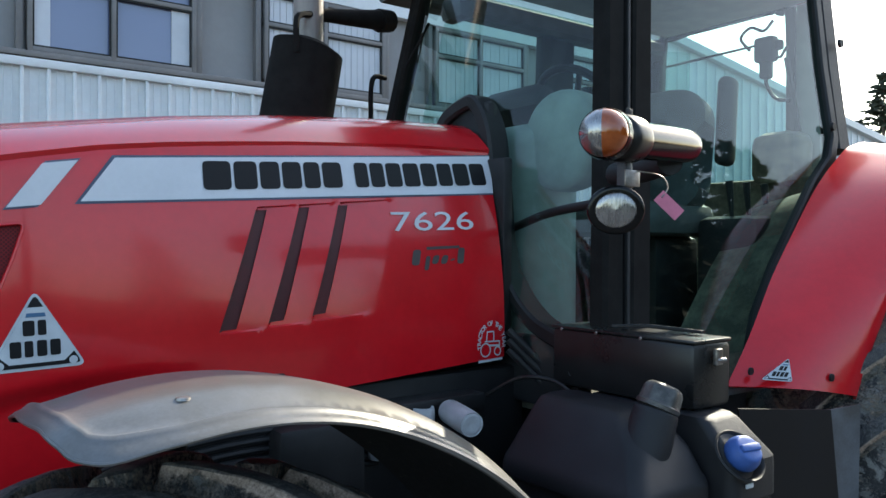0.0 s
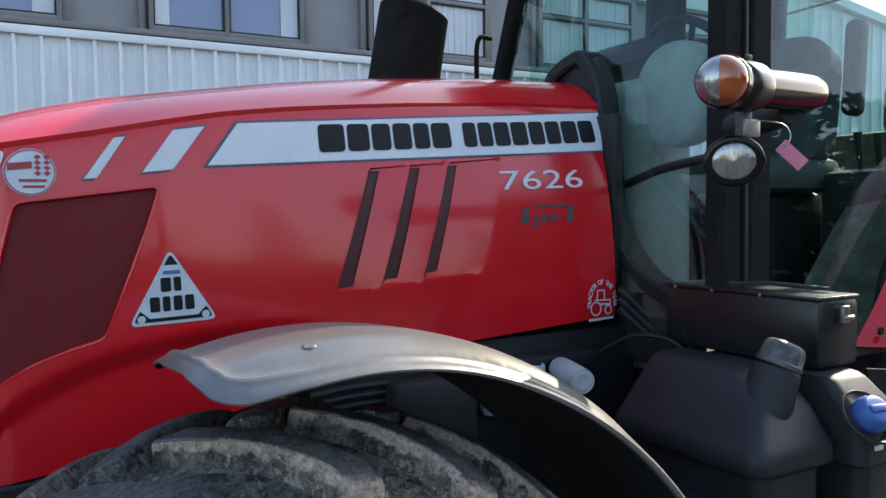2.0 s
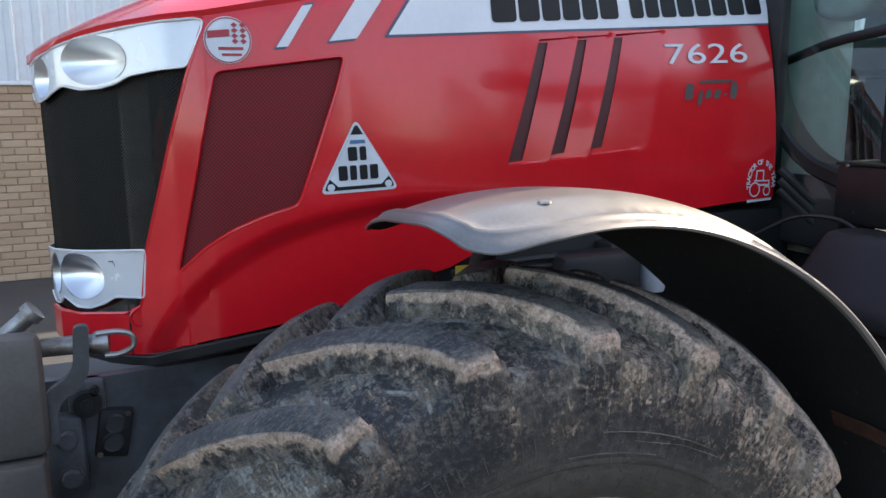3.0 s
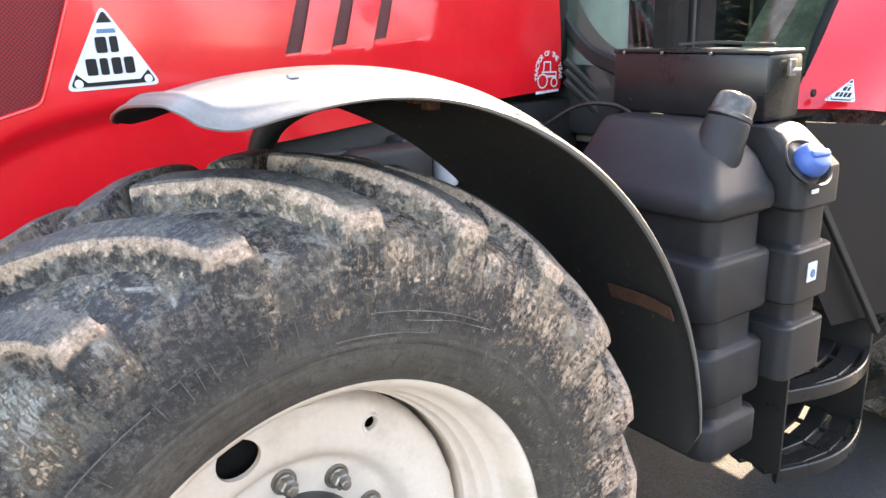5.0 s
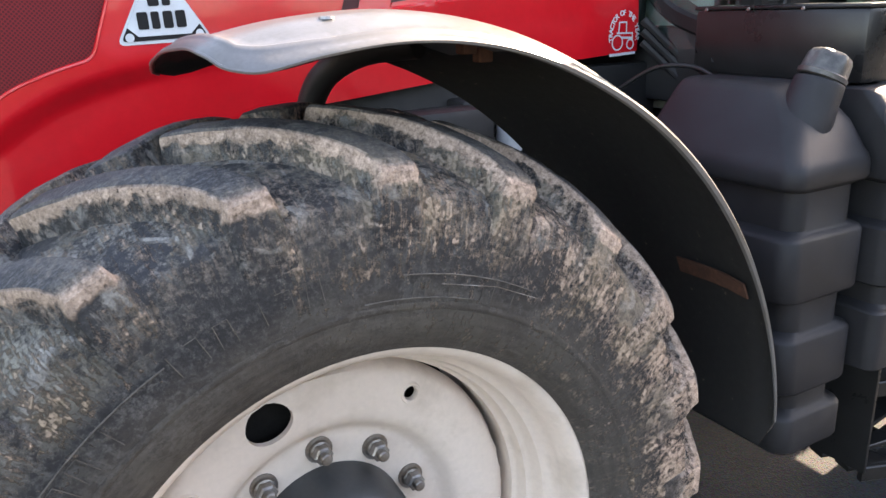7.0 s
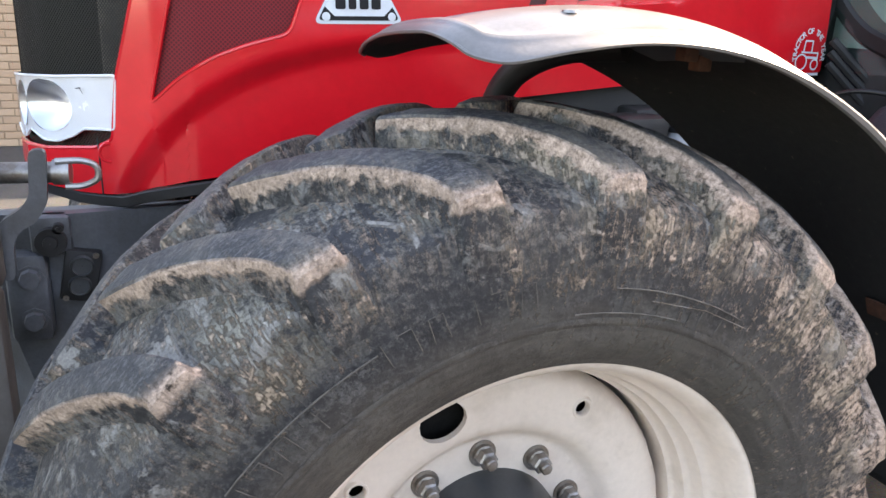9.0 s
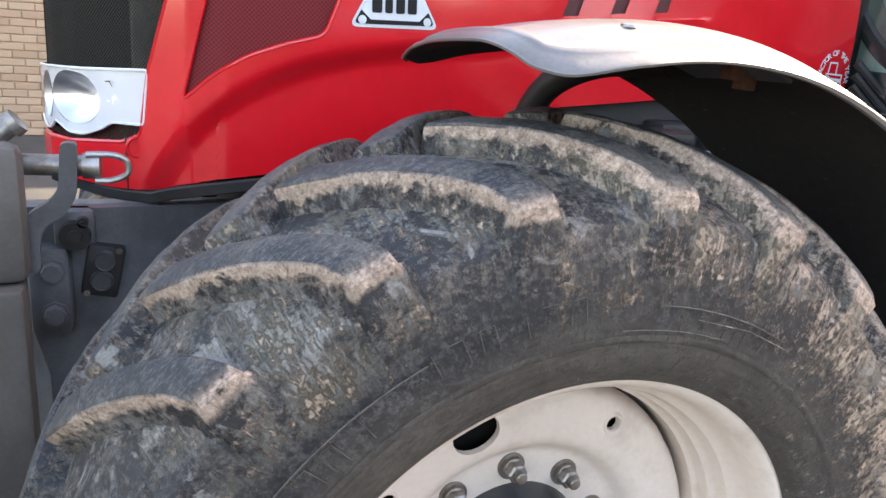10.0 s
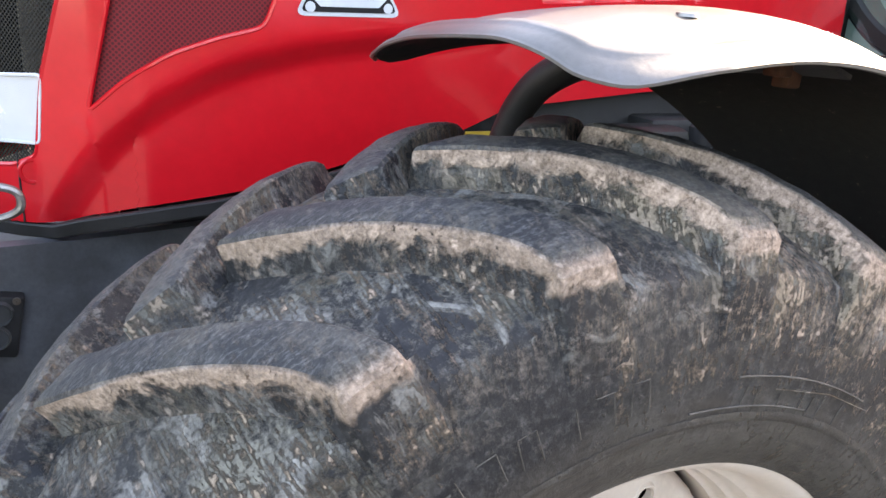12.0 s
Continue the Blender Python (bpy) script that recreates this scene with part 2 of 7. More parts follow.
def tyre_material(name, centre, r_mud, r_top=0.735, reach=0.215, bar=False, hub=(0.38, 0.666)):
    """Slate-black rubber: scrubbed bar tops, tan crust on the bars' front and end walls, streaks of dried mud
    down the shoulder, pale dust between the bars and a smooth brown-grey sidewall with ring scuffs."""
    m, t, b = nodes_of(name)
    n, link = t.nodes, t.links.new

    def calc(op, a, c=None, d=None, clamp=False):
        q = n.new("ShaderNodeMath")
        q.operation, q.use_clamp = op, clamp
        for i, v in enumerate((a, c, d)):
            if v is None:
                continue
            if isinstance(v, (int, float)):
                q.inputs[i].default_value = v
            else:
                link(v, q.inputs[i])
        return q.outputs[0]

    def noise_at(vec, scale, detail, rough, warp=0.0):
        q = n.new("ShaderNodeTexNoise")
        q.inputs["Scale"].default_value, q.inputs["Detail"].default_value, q.inputs["Roughness"].default_value = scale, detail, rough
        q.inputs["Distortion"].default_value = warp
        link(vec, q.inputs["Vector"])
        return q.outputs[0]

    def ramp_up(v, lo, hi):
        return calc("MULTIPLY", calc("SUBTRACT", v, lo), 1.0 / (hi - lo), None, True)

    def blend(fac, first, second, kind="MIX"):
        q = n.new("ShaderNodeMix")
        q.data_type, q.blend_type = "RGBA", kind
        for i, v in ((0, fac), (6, first), (7, second)):
            if isinstance(v, tuple):
                q.inputs[i].default_value = (*v, 1)
            elif isinstance(v, (int, float)):
                q.inputs[i].default_value = v
            else:
                link(v, q.inputs[i])
        return q.outputs[2]

    def vec(x, y, z):
        q = n.new("ShaderNodeCombineXYZ")
        for i, v in enumerate((x, y, z)):
            if isinstance(v, (int, float)):
                q.inputs[i].default_value = v
            else:
                link(v, q.inputs[i])
        return q.outputs[0]

    co, info = n.new("ShaderNodeTexCoord"), n.new("ShaderNodeObjectInfo")
    shift = n.new("ShaderNodeVectorMath")
    shift.operation = "SUBTRACT"
    shift.inputs[1].default_value = centre
    link(co.outputs["Object"], shift.inputs[0])
    sep, nrm = n.new("ShaderNodeSeparateXYZ"), n.new("ShaderNodeSeparateXYZ")
    link(shift.outputs[0], sep.inputs[0])
    link(co.outputs["Normal"], nrm.inputs[0])
    x, y, z = sep.outputs
    nx, ny, nz = nrm.outputs
    rad = calc("SQRT", calc("ADD", calc("MULTIPLY", x, x), calc("MULTIPLY", z, z)))
    ang = calc("ARCTAN2", x, z)
    side = calc("ABSOLUTE", y)
    out = calc("DIVIDE", calc("ADD", calc("MULTIPLY", nx, x), calc("MULTIPLY", nz, z)), rad)
    turnwise = calc("DIVIDE", calc("SUBTRACT", calc("MULTIPLY", nx, z), calc("MULTIPLY", nz, x)), rad)
    seed = calc("MULTIPLY", info.outputs["Random"], 37.0)
    place = vec(calc("ADD", x, seed), y, z)
    cloud = noise_at(place, 7.0, 8, 0.62, 0.4)
    patchy = noise_at(place, 21.0, 10, 0.72, 0.5)
    crumb = noise_at(place, 105.0, 8, 0.78)
    grain = noise_at(place, 300.0, 3, 0.6)
    fall = vec(calc("MULTIPLY_ADD", ang, 40.0, seed), calc("MULTIPLY", rad, 17.0), calc("MULTIPLY", y, 14.0))
    streak = noise_at(fall, 2.0, 8, 0.70, 0.5)
    across = calc("MINIMUM", calc("DIVIDE", side, reach), 1.1)
    height = calc("SUBTRACT", rad, calc("SUBTRACT", r_top, calc("MULTIPLY", calc("POWER", across, 2.5), 0.050)))
    # where mud gathers: the shoulder, more of it towards the back of the wheel
    shoulder = ramp_up(rad, r_mud - 0.085, r_mud + 0.010)
    geo = n.new("ShaderNodeNewGeometry")
    spot = n.new("ShaderNodeSeparateXYZ")
    link(geo.outputs["Position"], spot.inputs[0])
    back = ramp_up(calc("ARCTAN2", calc("SUBTRACT", spot.outputs[0], hub[0]), calc("SUBTRACT", spot.outputs[2], hub[1])), -0.5, 1.1)
    flat = ramp_up(out, 0.45, 0.75)
    value = calc("ADD", calc("ADD", calc("MULTIPLY", patchy, 0.55), calc("MULTIPLY", streak, 0.62)), calc("ADD", calc("MULTIPLY", crumb, 0.70), calc("MULTIPLY", cloud, 0.30)))
    need = calc("SUBTRACT", calc("SUBTRACT", 1.275, calc("MULTIPLY", shoulder, 0.160)), calc("SUBTRACT", calc("MULTIPLY", back, 0.13), calc("MULTIPLY", flat, 0.03)))
    thread = noise_at(vec(calc("MULTIPLY_ADD", ang, 120.0, seed), calc("MULTIPLY", rad, 18.0), calc("MULTIPLY", y, 16.0)), 2.0, 5, 0.6, 0.3)
    value = calc("ADD", value, calc("MULTIPLY", calc("MULTIPLY", calc("SUBTRACT", thread, 0.5), 0.40), ramp_up(rad, r_mud - 0.05, r_mud)))
    mud = calc("MULTIPLY", calc("SUBTRACT", value, calc("SUBTRACT", need, 0.03)), 8.5, None, True)
    # flat pale cakes of dried mud with crisp edges between the bars
    cake = calc("MULTIPLY", ramp_up(noise_at(place, 15.0, 9, 0.66, 0.9), 0.54, 0.59), ramp_up(rad, r_mud, r_mud + 0.03))
    film = calc("ADD", calc("MULTIPLY", cloud, 0.60), calc("ADD", calc("MULTIPLY", patchy, 0.50), calc("MULTIPLY", crumb, 0.45)))
    dust = calc("MULTIPLY", calc("MULTIPLY", calc("SUBTRACT", film, calc("MULTIPLY_ADD", back, -0.01, 0.735)), 13.0, None, True), calc("MULTIPLY_ADD", ramp_up(rad, r_mud - 0.03, r_mud + 0.03), 0.70, 0.12))
    bare = ramp_up(noise_at(place, 4.8, 6, 0.6, 0.3), 0.43, 0.53)
    wear = calc("MULTIPLY_ADD", ramp_up(rad, r_mud + 0.06, r_mud + 0.01), 0.35, 0.55)
    held = calc("MULTIPLY_ADD", calc("SUBTRACT", bare, 1.0), wear, 1.0)
    mud, dust = calc("MULTIPLY", mud, held), calc("MULTIPLY", dust, held)
    # smooth lower sidewall against the black upper one
    ring = noise_at(vec(calc("MULTIPLY", ang, 4.0), calc("MULTIPLY", rad, 60.0), 0.0), 2.0, 7, 0.7)
    low = ramp_up(calc("ADD", rad, calc("MULTIPLY", calc("SUBTRACT", patchy, 0.5), 0.10)), r_mud - 0.045, r_mud - 0.105)
    base = blend(low, (0.0155, 0.0162, 0.0185), blend(ramp_up(ring, 0.40, 0.68), (0.036, 0.031, 0.027), (0.072, 0.062, 0.052)))
    base = blend(calc("MULTIPLY", ramp_up(crumb, 0.47, 0.66), calc("MULTIPLY_ADD", low, -0.34, 0.42)), base, (0.150, 0.145, 0.140))
    crust = 0.0
    if bar:
        scrub = noise_at(vec(calc("MULTIPLY_ADD", x, 60.0, seed), calc("MULTIPLY", y, 210.0), calc("MULTIPLY", z, 60.0)), 1.6, 7, 0.72)
        top = calc("MULTIPLY", calc("MULTIPLY", calc("ADD", height, 0.0055), 400.0, None, True), flat)
        skin = blend(ramp_up(scrub, 0.50, 0.70), (0.021, 0.0225, 0.026), (0.135, 0.135, 0.137))
        front = ramp_up(turnwise, -0.25, -0.6)
        ends = calc("MULTIPLY", calc("MULTIPLY", calc("SUBTRACT", side, reach - 0.004), 250.0, None, True), calc("MULTIPLY", calc("SUBTRACT", rad, calc("SUBTRACT", r_top - 0.062, calc("MULTIPLY", patchy, 0.048))), 110.0, None, True))
        wall = calc("MULTIPLY", front, calc("MULTIPLY", calc("ADD", height, calc("MULTIPLY_ADD", patchy, 0.085, -0.020)), 160.0, None, True))
        crust = calc("MAXIMUM", ends, wall)
        crust = calc("MULTIPLY", crust, calc("MULTIPLY", calc("SUBTRACT", calc("ADD", crumb, calc("MULTIPLY", patchy, 0.7)), 0.60), 9.0, None, True))
        crust = calc("MULTIPLY", crust, calc("SUBTRACT", 1.0, top))
        mud = calc("MULTIPLY", calc("MAXIMUM", calc("MULTIPLY", mud, calc("MULTIPLY_ADD", front, -0.25, 1.0)), crust), calc("MULTIPLY_ADD", top, -0.88, 1.0))
        dust = calc("MULTIPLY", dust, calc("MULTIPLY_ADD", top, -0.75, 1.0))
        base = blend(top, base, skin)
        cake = calc("MULTIPLY", cake, calc("MULTIPLY", calc("MULTIPLY_ADD", top, -0.9, 1.0), calc("MULTIPLY_ADD", front, -0.2, 1.0)))
    colour = blend(dust, base, blend(ramp_up(cloud, 0.45, 0.58), (0.34, 0.325, 0.30), (0.22, 0.205, 0.165)))
    colour = blend(calc("MULTIPLY", cake, calc("MULTIPLY_ADD", crumb, 0.9, 0.2)), colour, (0.32, 0.305, 0.28))
    tan = blend(ramp_up(crumb, 0.38, 0.62), (0.25, 0.18, 0.135), (0.57, 0.425, 0.335))
    tan = blend(calc("MULTIPLY", calc("SUBTRACT", ramp_up(cloud, 0.44, 0.60), crust, None, True), 0.6), tan, (0.19, 0.155, 0.100))
    colour = blend(mud, colour, tan)
    colour = blend(calc("MULTIPLY_ADD", low, -0.25, 0.42), colour, ramp_up(grain, 0.28, 0.60), "MULTIPLY")
    link(colour, b.inputs["Base Color"])
    link(calc("MULTIPLY_ADD", mud, 0.30, 0.56), b.inputs["Roughness"])
    b.inputs["Specular IOR Level"].default_value = 0.4
    bp, bp2 = n.new("ShaderNodeBump"), n.new("ShaderNodeBump")
    bp.inputs["Strength"].default_value, bp.inputs["Distance"].default_value = 0.8, 0.004
    link(calc("ADD", calc("MULTIPLY", mud, 0.7), calc("ADD", calc("MULTIPLY", dust, 0.2), calc("MULTIPLY", cake, 0.5))), bp.inputs["Height"])
    bp2.inputs["Strength"].default_value, bp2.inputs["Distance"].default_value = 0.45, 0.003
    link(calc("ADD", calc("MULTIPLY", grain, 0.5), calc("ADD", crumb, calc("MULTIPLY", streak, 0.6))), bp2.inputs["Height"])
    link(bp.outputs[0], bp2.inputs["Normal"])
    link(bp2.outputs[0], b.inputs["Normal"])
    return m


RUBBER = tyre_material("muddy_rubber", (0.38, 1.228, 0.666), 0.585, reach=0.221)
RUBBER_LUG = tyre_material("muddy_lug_rubber", (0, 0, 0), 0.585, reach=0.221, bar=True)
RUBBER_REAR = tyre_material("muddy_rear_rubber", (3.28, 1.28, 0.93), 0.79, 0.945, 0.279, hub=(3.28, 0.93))
RUBBER_REAR_LUG = tyre_material("muddy_rear_lug_rubber", (0, 0, 0), 0.79, 0.945, 0.279, True, (3.28, 0.93))
FOLIAGE = surface("dark_conifer", (0.05, 0.075, 0.04), 0.8, scale=0.6, vary=0.5, fine=6, bump=0)
BARK = surface("bark", (0.12, 0.09, 0.07), 0.9, scale=3, vary=0.4, fine=40, bump=0.3)


# ---- mesh helpers ----
def part(name, bm, material, parent=None, label="", smooth=True, angle=40):
    me = bpy.data.meshes.new(name)
    bmesh.ops.recalc_face_normals(bm, faces=bm.faces)
    for f in bm.faces:
        f.smooth = smooth
    if smooth:
        lim = radians(angle)
        for e in bm.edges:
            e.smooth = len(e.link_faces) == 2 and e.calc_face_angle(0) < lim
    bm.to_mesh(me)
    bm.free()
    ob = new(name, me)
    me.materials.append(material)
    if parent:
        ob.parent = parent
    if label:
        tagged(ob, label)
    return ob


def add_box(bm, lo, hi, bevel=0.0, seg=2, m=None):
    r = bmesh.ops.create_cube(bm, size=1)["verts"]
    lo, hi = Vector(lo), Vector(hi)
    for v in r:
        v.co = Vector((lo[i] + (v.co[i] + 0.5) * (hi[i] - lo[i]) for i in range(3)))
    if bevel:
        es = {e for v in r for e in v.link_edges}
        r = list({v for f in bmesh.ops.bevel(bm, geom=list(es), offset=bevel, segments=seg, affect="EDGES", profile=0.5)["faces"] for v in f.verts} | {v for v in r if v.is_valid})
    if m:
        for v in r:
            v.co = m @ v.co
    return r


def box(name, lo, hi, material, parent=None, label="", bevel=0.006, m=None):
    bm = bmesh.new()
    add_box(bm, lo, hi, bevel, 2, m)
    return part(name, bm, material, parent, label)


def add_tube(bm, pts, radius, seg=12, cap=True):
    """A round bar along points; radius is one number or one for each point."""
    pts = [Vector(p) for p in pts]
    rad = radius if isinstance(radius, (list, tuple)) else [radius] * len(pts)
    rings, up = [], None
    for i, p in enumerate(pts):
        d = (pts[min(i + 1, len(pts) - 1)] - pts[max(i - 1, 0)]).normalized()
        if up is None:
            up = d.orthogonal().normalized()
        up = (up - d * up.dot(d)).normalized()
        side = d.cross(up)
        rings.append([bm.verts.new(p + rad[i] * (math.cos(a) * up + math.sin(a) * side)) for a in (2 * math.pi * k / seg for k in range(seg))])
    for a, b in zip(rings, rings[1:]):
        for k in range(seg):
            bm.faces.new((a[k], a[(k + 1) % seg], b[(k + 1) % seg], b[k]))
    if cap:
        bm.faces.new(rings[0][::-1])
        bm.faces.new(rings[-1])


def tube(name, pts, radius, material, parent=None, label="", seg=12):
    bm = bmesh.new()
    add_tube(bm, pts, radius, seg)
    return part(name, bm, material, parent, label)


def curve(points, n=24):
    """A smooth open curve through points (Catmull-Rom)."""
    p = [Vector(q) for q in points]
    p = [2 * p[0] - p[1]] + p + [2 * p[-1] - p[-2]]
    out = []
    for i in range(1, len(p) - 2):
        for k in range(n):
            t = k / n
            out.append(0.5 * (2 * p[i] + (p[i + 1] - p[i - 1]) * t + (2 * p[i - 1] - 5 * p[i] + 4 * p[i + 1] - p[i + 2]) * t * t + (3 * p[i] - p[i - 1] - 3 * p[i + 1] + p[i + 2]) * t ** 3))
    return out + [p[-2]]


def add_lathe(bm, profile, centre, axis="y", seg=64, closed=False):
    """Turn (along, radius) pairs about an axis through centre."""
    c = Vector(centre)
    rings = []
    for a, r in profile:
        ring = []
        for k in range(seg):
            w = 2 * math.pi * k / seg
            if axis == "y":
                o = Vector((r * math.cos(w), a, r * math.sin(w)))
            elif axis == "x":
                o = Vector((a, r * math.cos(w), r * math.sin(w)))
            else:
                o = Vector((r * math.cos(w), r * math.sin(w), a))
            ring.append(bm.verts.new(c + o))
        rings.append(ring)
    pairs = list(zip(rings, rings[1:])) + ([(rings[-1], rings[0])] if closed else [])
    for a, b in pairs:
        for k in range(seg):
            bm.faces.new((a[k], a[(k + 1) % seg], b[(k + 1) % seg], b[k]))
    return rings


def lathe(name, profile, centre, material, parent=None, label="", axis="y", seg=64, m=None, angle=40):
    bm = bmesh.new()
    add_lathe(bm, profile, centre, axis, seg)
    if m:
        bm.transform(m)
    return part(name, bm, material, parent, label, angle=angle)


def grid_mesh(name, rows, material, parent=None, label="", thick=0.0, angle=40):
    """A sheet from rows of points, given a thickness."""
    bm = bmesh.new()
    vs = [[bm.verts.new(p) for p in row] for row in rows]
    for a, b in zip(vs, vs[1:]):
        for i in range(len(a) - 1):
            bm.faces.new((a[i], a[i + 1], b[i + 1], b[i]))
    if thick:
        bmesh.ops.recalc_face_normals(bm, faces=bm.faces)
        bmesh.ops.solidify(bm, geom=bm.faces[:], thickness=thick)
    return part(name, bm, material, parent, label, angle=angle)


def inside(p, poly):
    x, y = p
    hit, j = False, len(poly) - 1
    for i in range(len(poly)):
        (xi, yi), (xj, yj) = poly[i], poly[j]
        if (yi > y) != (yj > y) and x < (xj - xi) * (y - yi) / (yj - yi) + xi:
            hit = not hit
        j = i
    return hit


def dense(poly, step):
    out = []
    for (x0, y0), (x1, y1) in zip(poly, poly[1:] + poly[:1]):
        n = max(1, int(math.hypot(x1 - x0, y1 - y0) / step))
        out += [(x0 + (x1 - x0) * k / n, y0 + (y1 - y0) * k / n) for k in range(n)]
    return out


def rounded(poly, r=0.01, n=4):
    """The polygon with its corners rounded."""
    out, k = [], len(poly)
    for i in range(k):
        a, b, c = (Vector(poly[j % k]) for j in (i - 1, i, i + 1))
        ra = min(r, (a - b).length * 0.45, (c - b).length * 0.45)
        p, q = b + (a - b).normalized() * ra, b + (c - b).normalized() * ra
        out += [tuple(p * (1 - t) ** 2 + b * 2 * t * (1 - t) + q * t * t) for t in (j / n for j in range(n + 1))]
    return out


def patch(name, outer, holes, put, step, material, parent=None, label="", thick=0.0, angle=50, creases=(), lines=()):
    """A flat outline with holes, meshed finely and laid onto a curved surface by put(s, z)."""
    from mathutils.geometry import delaunay_2d_cdt
    loops = [dense(outer, step)] + [dense(h, step) for h in holes]
    pts, edges = [], []
    for lp in loops:
        k = len(pts)
        pts += [Vector(p) for p in lp]
        edges += [(k + i, k + (i + 1) % len(lp)) for i in range(len(lp))]
    for lp in (dense(c, step) for c in creases):
        k = len(pts)
        pts += [Vector(p) for p in lp]
        edges += [(k + i, k + (i + 1) % len(lp)) for i in range(len(lp))]
    for lp in lines:
        k = len(pts)
        pts += [Vector(p) for p in lp]
        edges += [(k + i, k + i + 1) for i in range(len(lp) - 1)]
    xs, zs = [p[0] for p in outer], [p[1] for p in outer]
    nx, nz = int((max(xs) - min(xs)) / step), int((max(zs) - min(zs)) / step)
    rim = np.array([(p.x, p.y) for p in pts])
    for i in range(1, nx + 1):
        for j in range(1, nz + 1):
            q = (min(xs) + i * step + (j % 2) * step * 0.5, min(zs) + j * step)
            if inside(q, outer) and not any(inside(q, h) for h in holes) and np.min((rim[:, 0] - q[0]) ** 2 + (rim[:, 1] - q[1]) ** 2) > (0.45 * step) ** 2:
                pts.append(Vector(q))
    v, e, f, *_ = delaunay_2d_cdt(pts, edges, [], 0, 1e-7)
    bm = bmesh.new()
    vs = [bm.verts.new(put(p.x, p.y)) for p in v]
    for tri in f:
        c = sum((v[i] for i in tri), Vector((0, 0))) / len(tri)
        if inside(c, outer) and not any(inside(c, h) for h in holes):
            bm.faces.new([vs[i] for i in tri])
    for q in [q for q in bm.verts if not q.link_faces]:
        bm.verts.remove(q)
    if thick:
        bmesh.ops.recalc_face_normals(bm, faces=bm.faces)
        bmesh.ops.solidify(bm, geom=bm.faces[:], thickness=thick)
    return part(name, bm, material, parent, label, angle=angle)


def lettering(name, text, size, m, material, parent=None, label="", depth=0.0006, bend=None, spacing=1.0, shear=0.0, bold=0.0):
    """Raised lettering in the built-in font, turned into a mesh; bend(x, y, z) may lay it on a curve."""
    cu = bpy.data.curves.new(name, "FONT")
    cu.body, cu.size, cu.extrude, cu.align_x, cu.align_y = text, size, depth, "CENTER", "CENTER"
    cu.space_character, cu.shear, cu.offset, cu.resolution_u = spacing, shear, bold, 3
    ob = bpy.data.objects.new(name, cu)
    scene.collection.objects.link(ob)
    me = bpy.data.meshes.new_from_object(ob.evaluated_get(bpy.context.evaluated_depsgraph_get()))
    bpy.data.objects.remove(ob)
    for v in me.vertices:
        v.co = bend(*v.co) if bend else m @ v.co
    out = new(name, me)
    me.materials.clear()
    me.materials.append(material)
    out.parent = parent
    if label:
        tagged(out, label)
    return out


# ---- ground and building ----
def ground():
    bm = bmesh.new()
    bmesh.ops.create_grid(bm, x_segments=40, y_segments=40, size=600)
    return tagged(part("ground", bm, ASPHALT), "dark worn asphalt yard reaching to the distance", "ground", kind="structure")


ground()
HEAD = 4.87
WALL_Y, SILL, CLAD_LOW, ROOF_Z, WEST, EAST = 8.9, 3.66, 2.0, 5.75, -14.0, 11.2


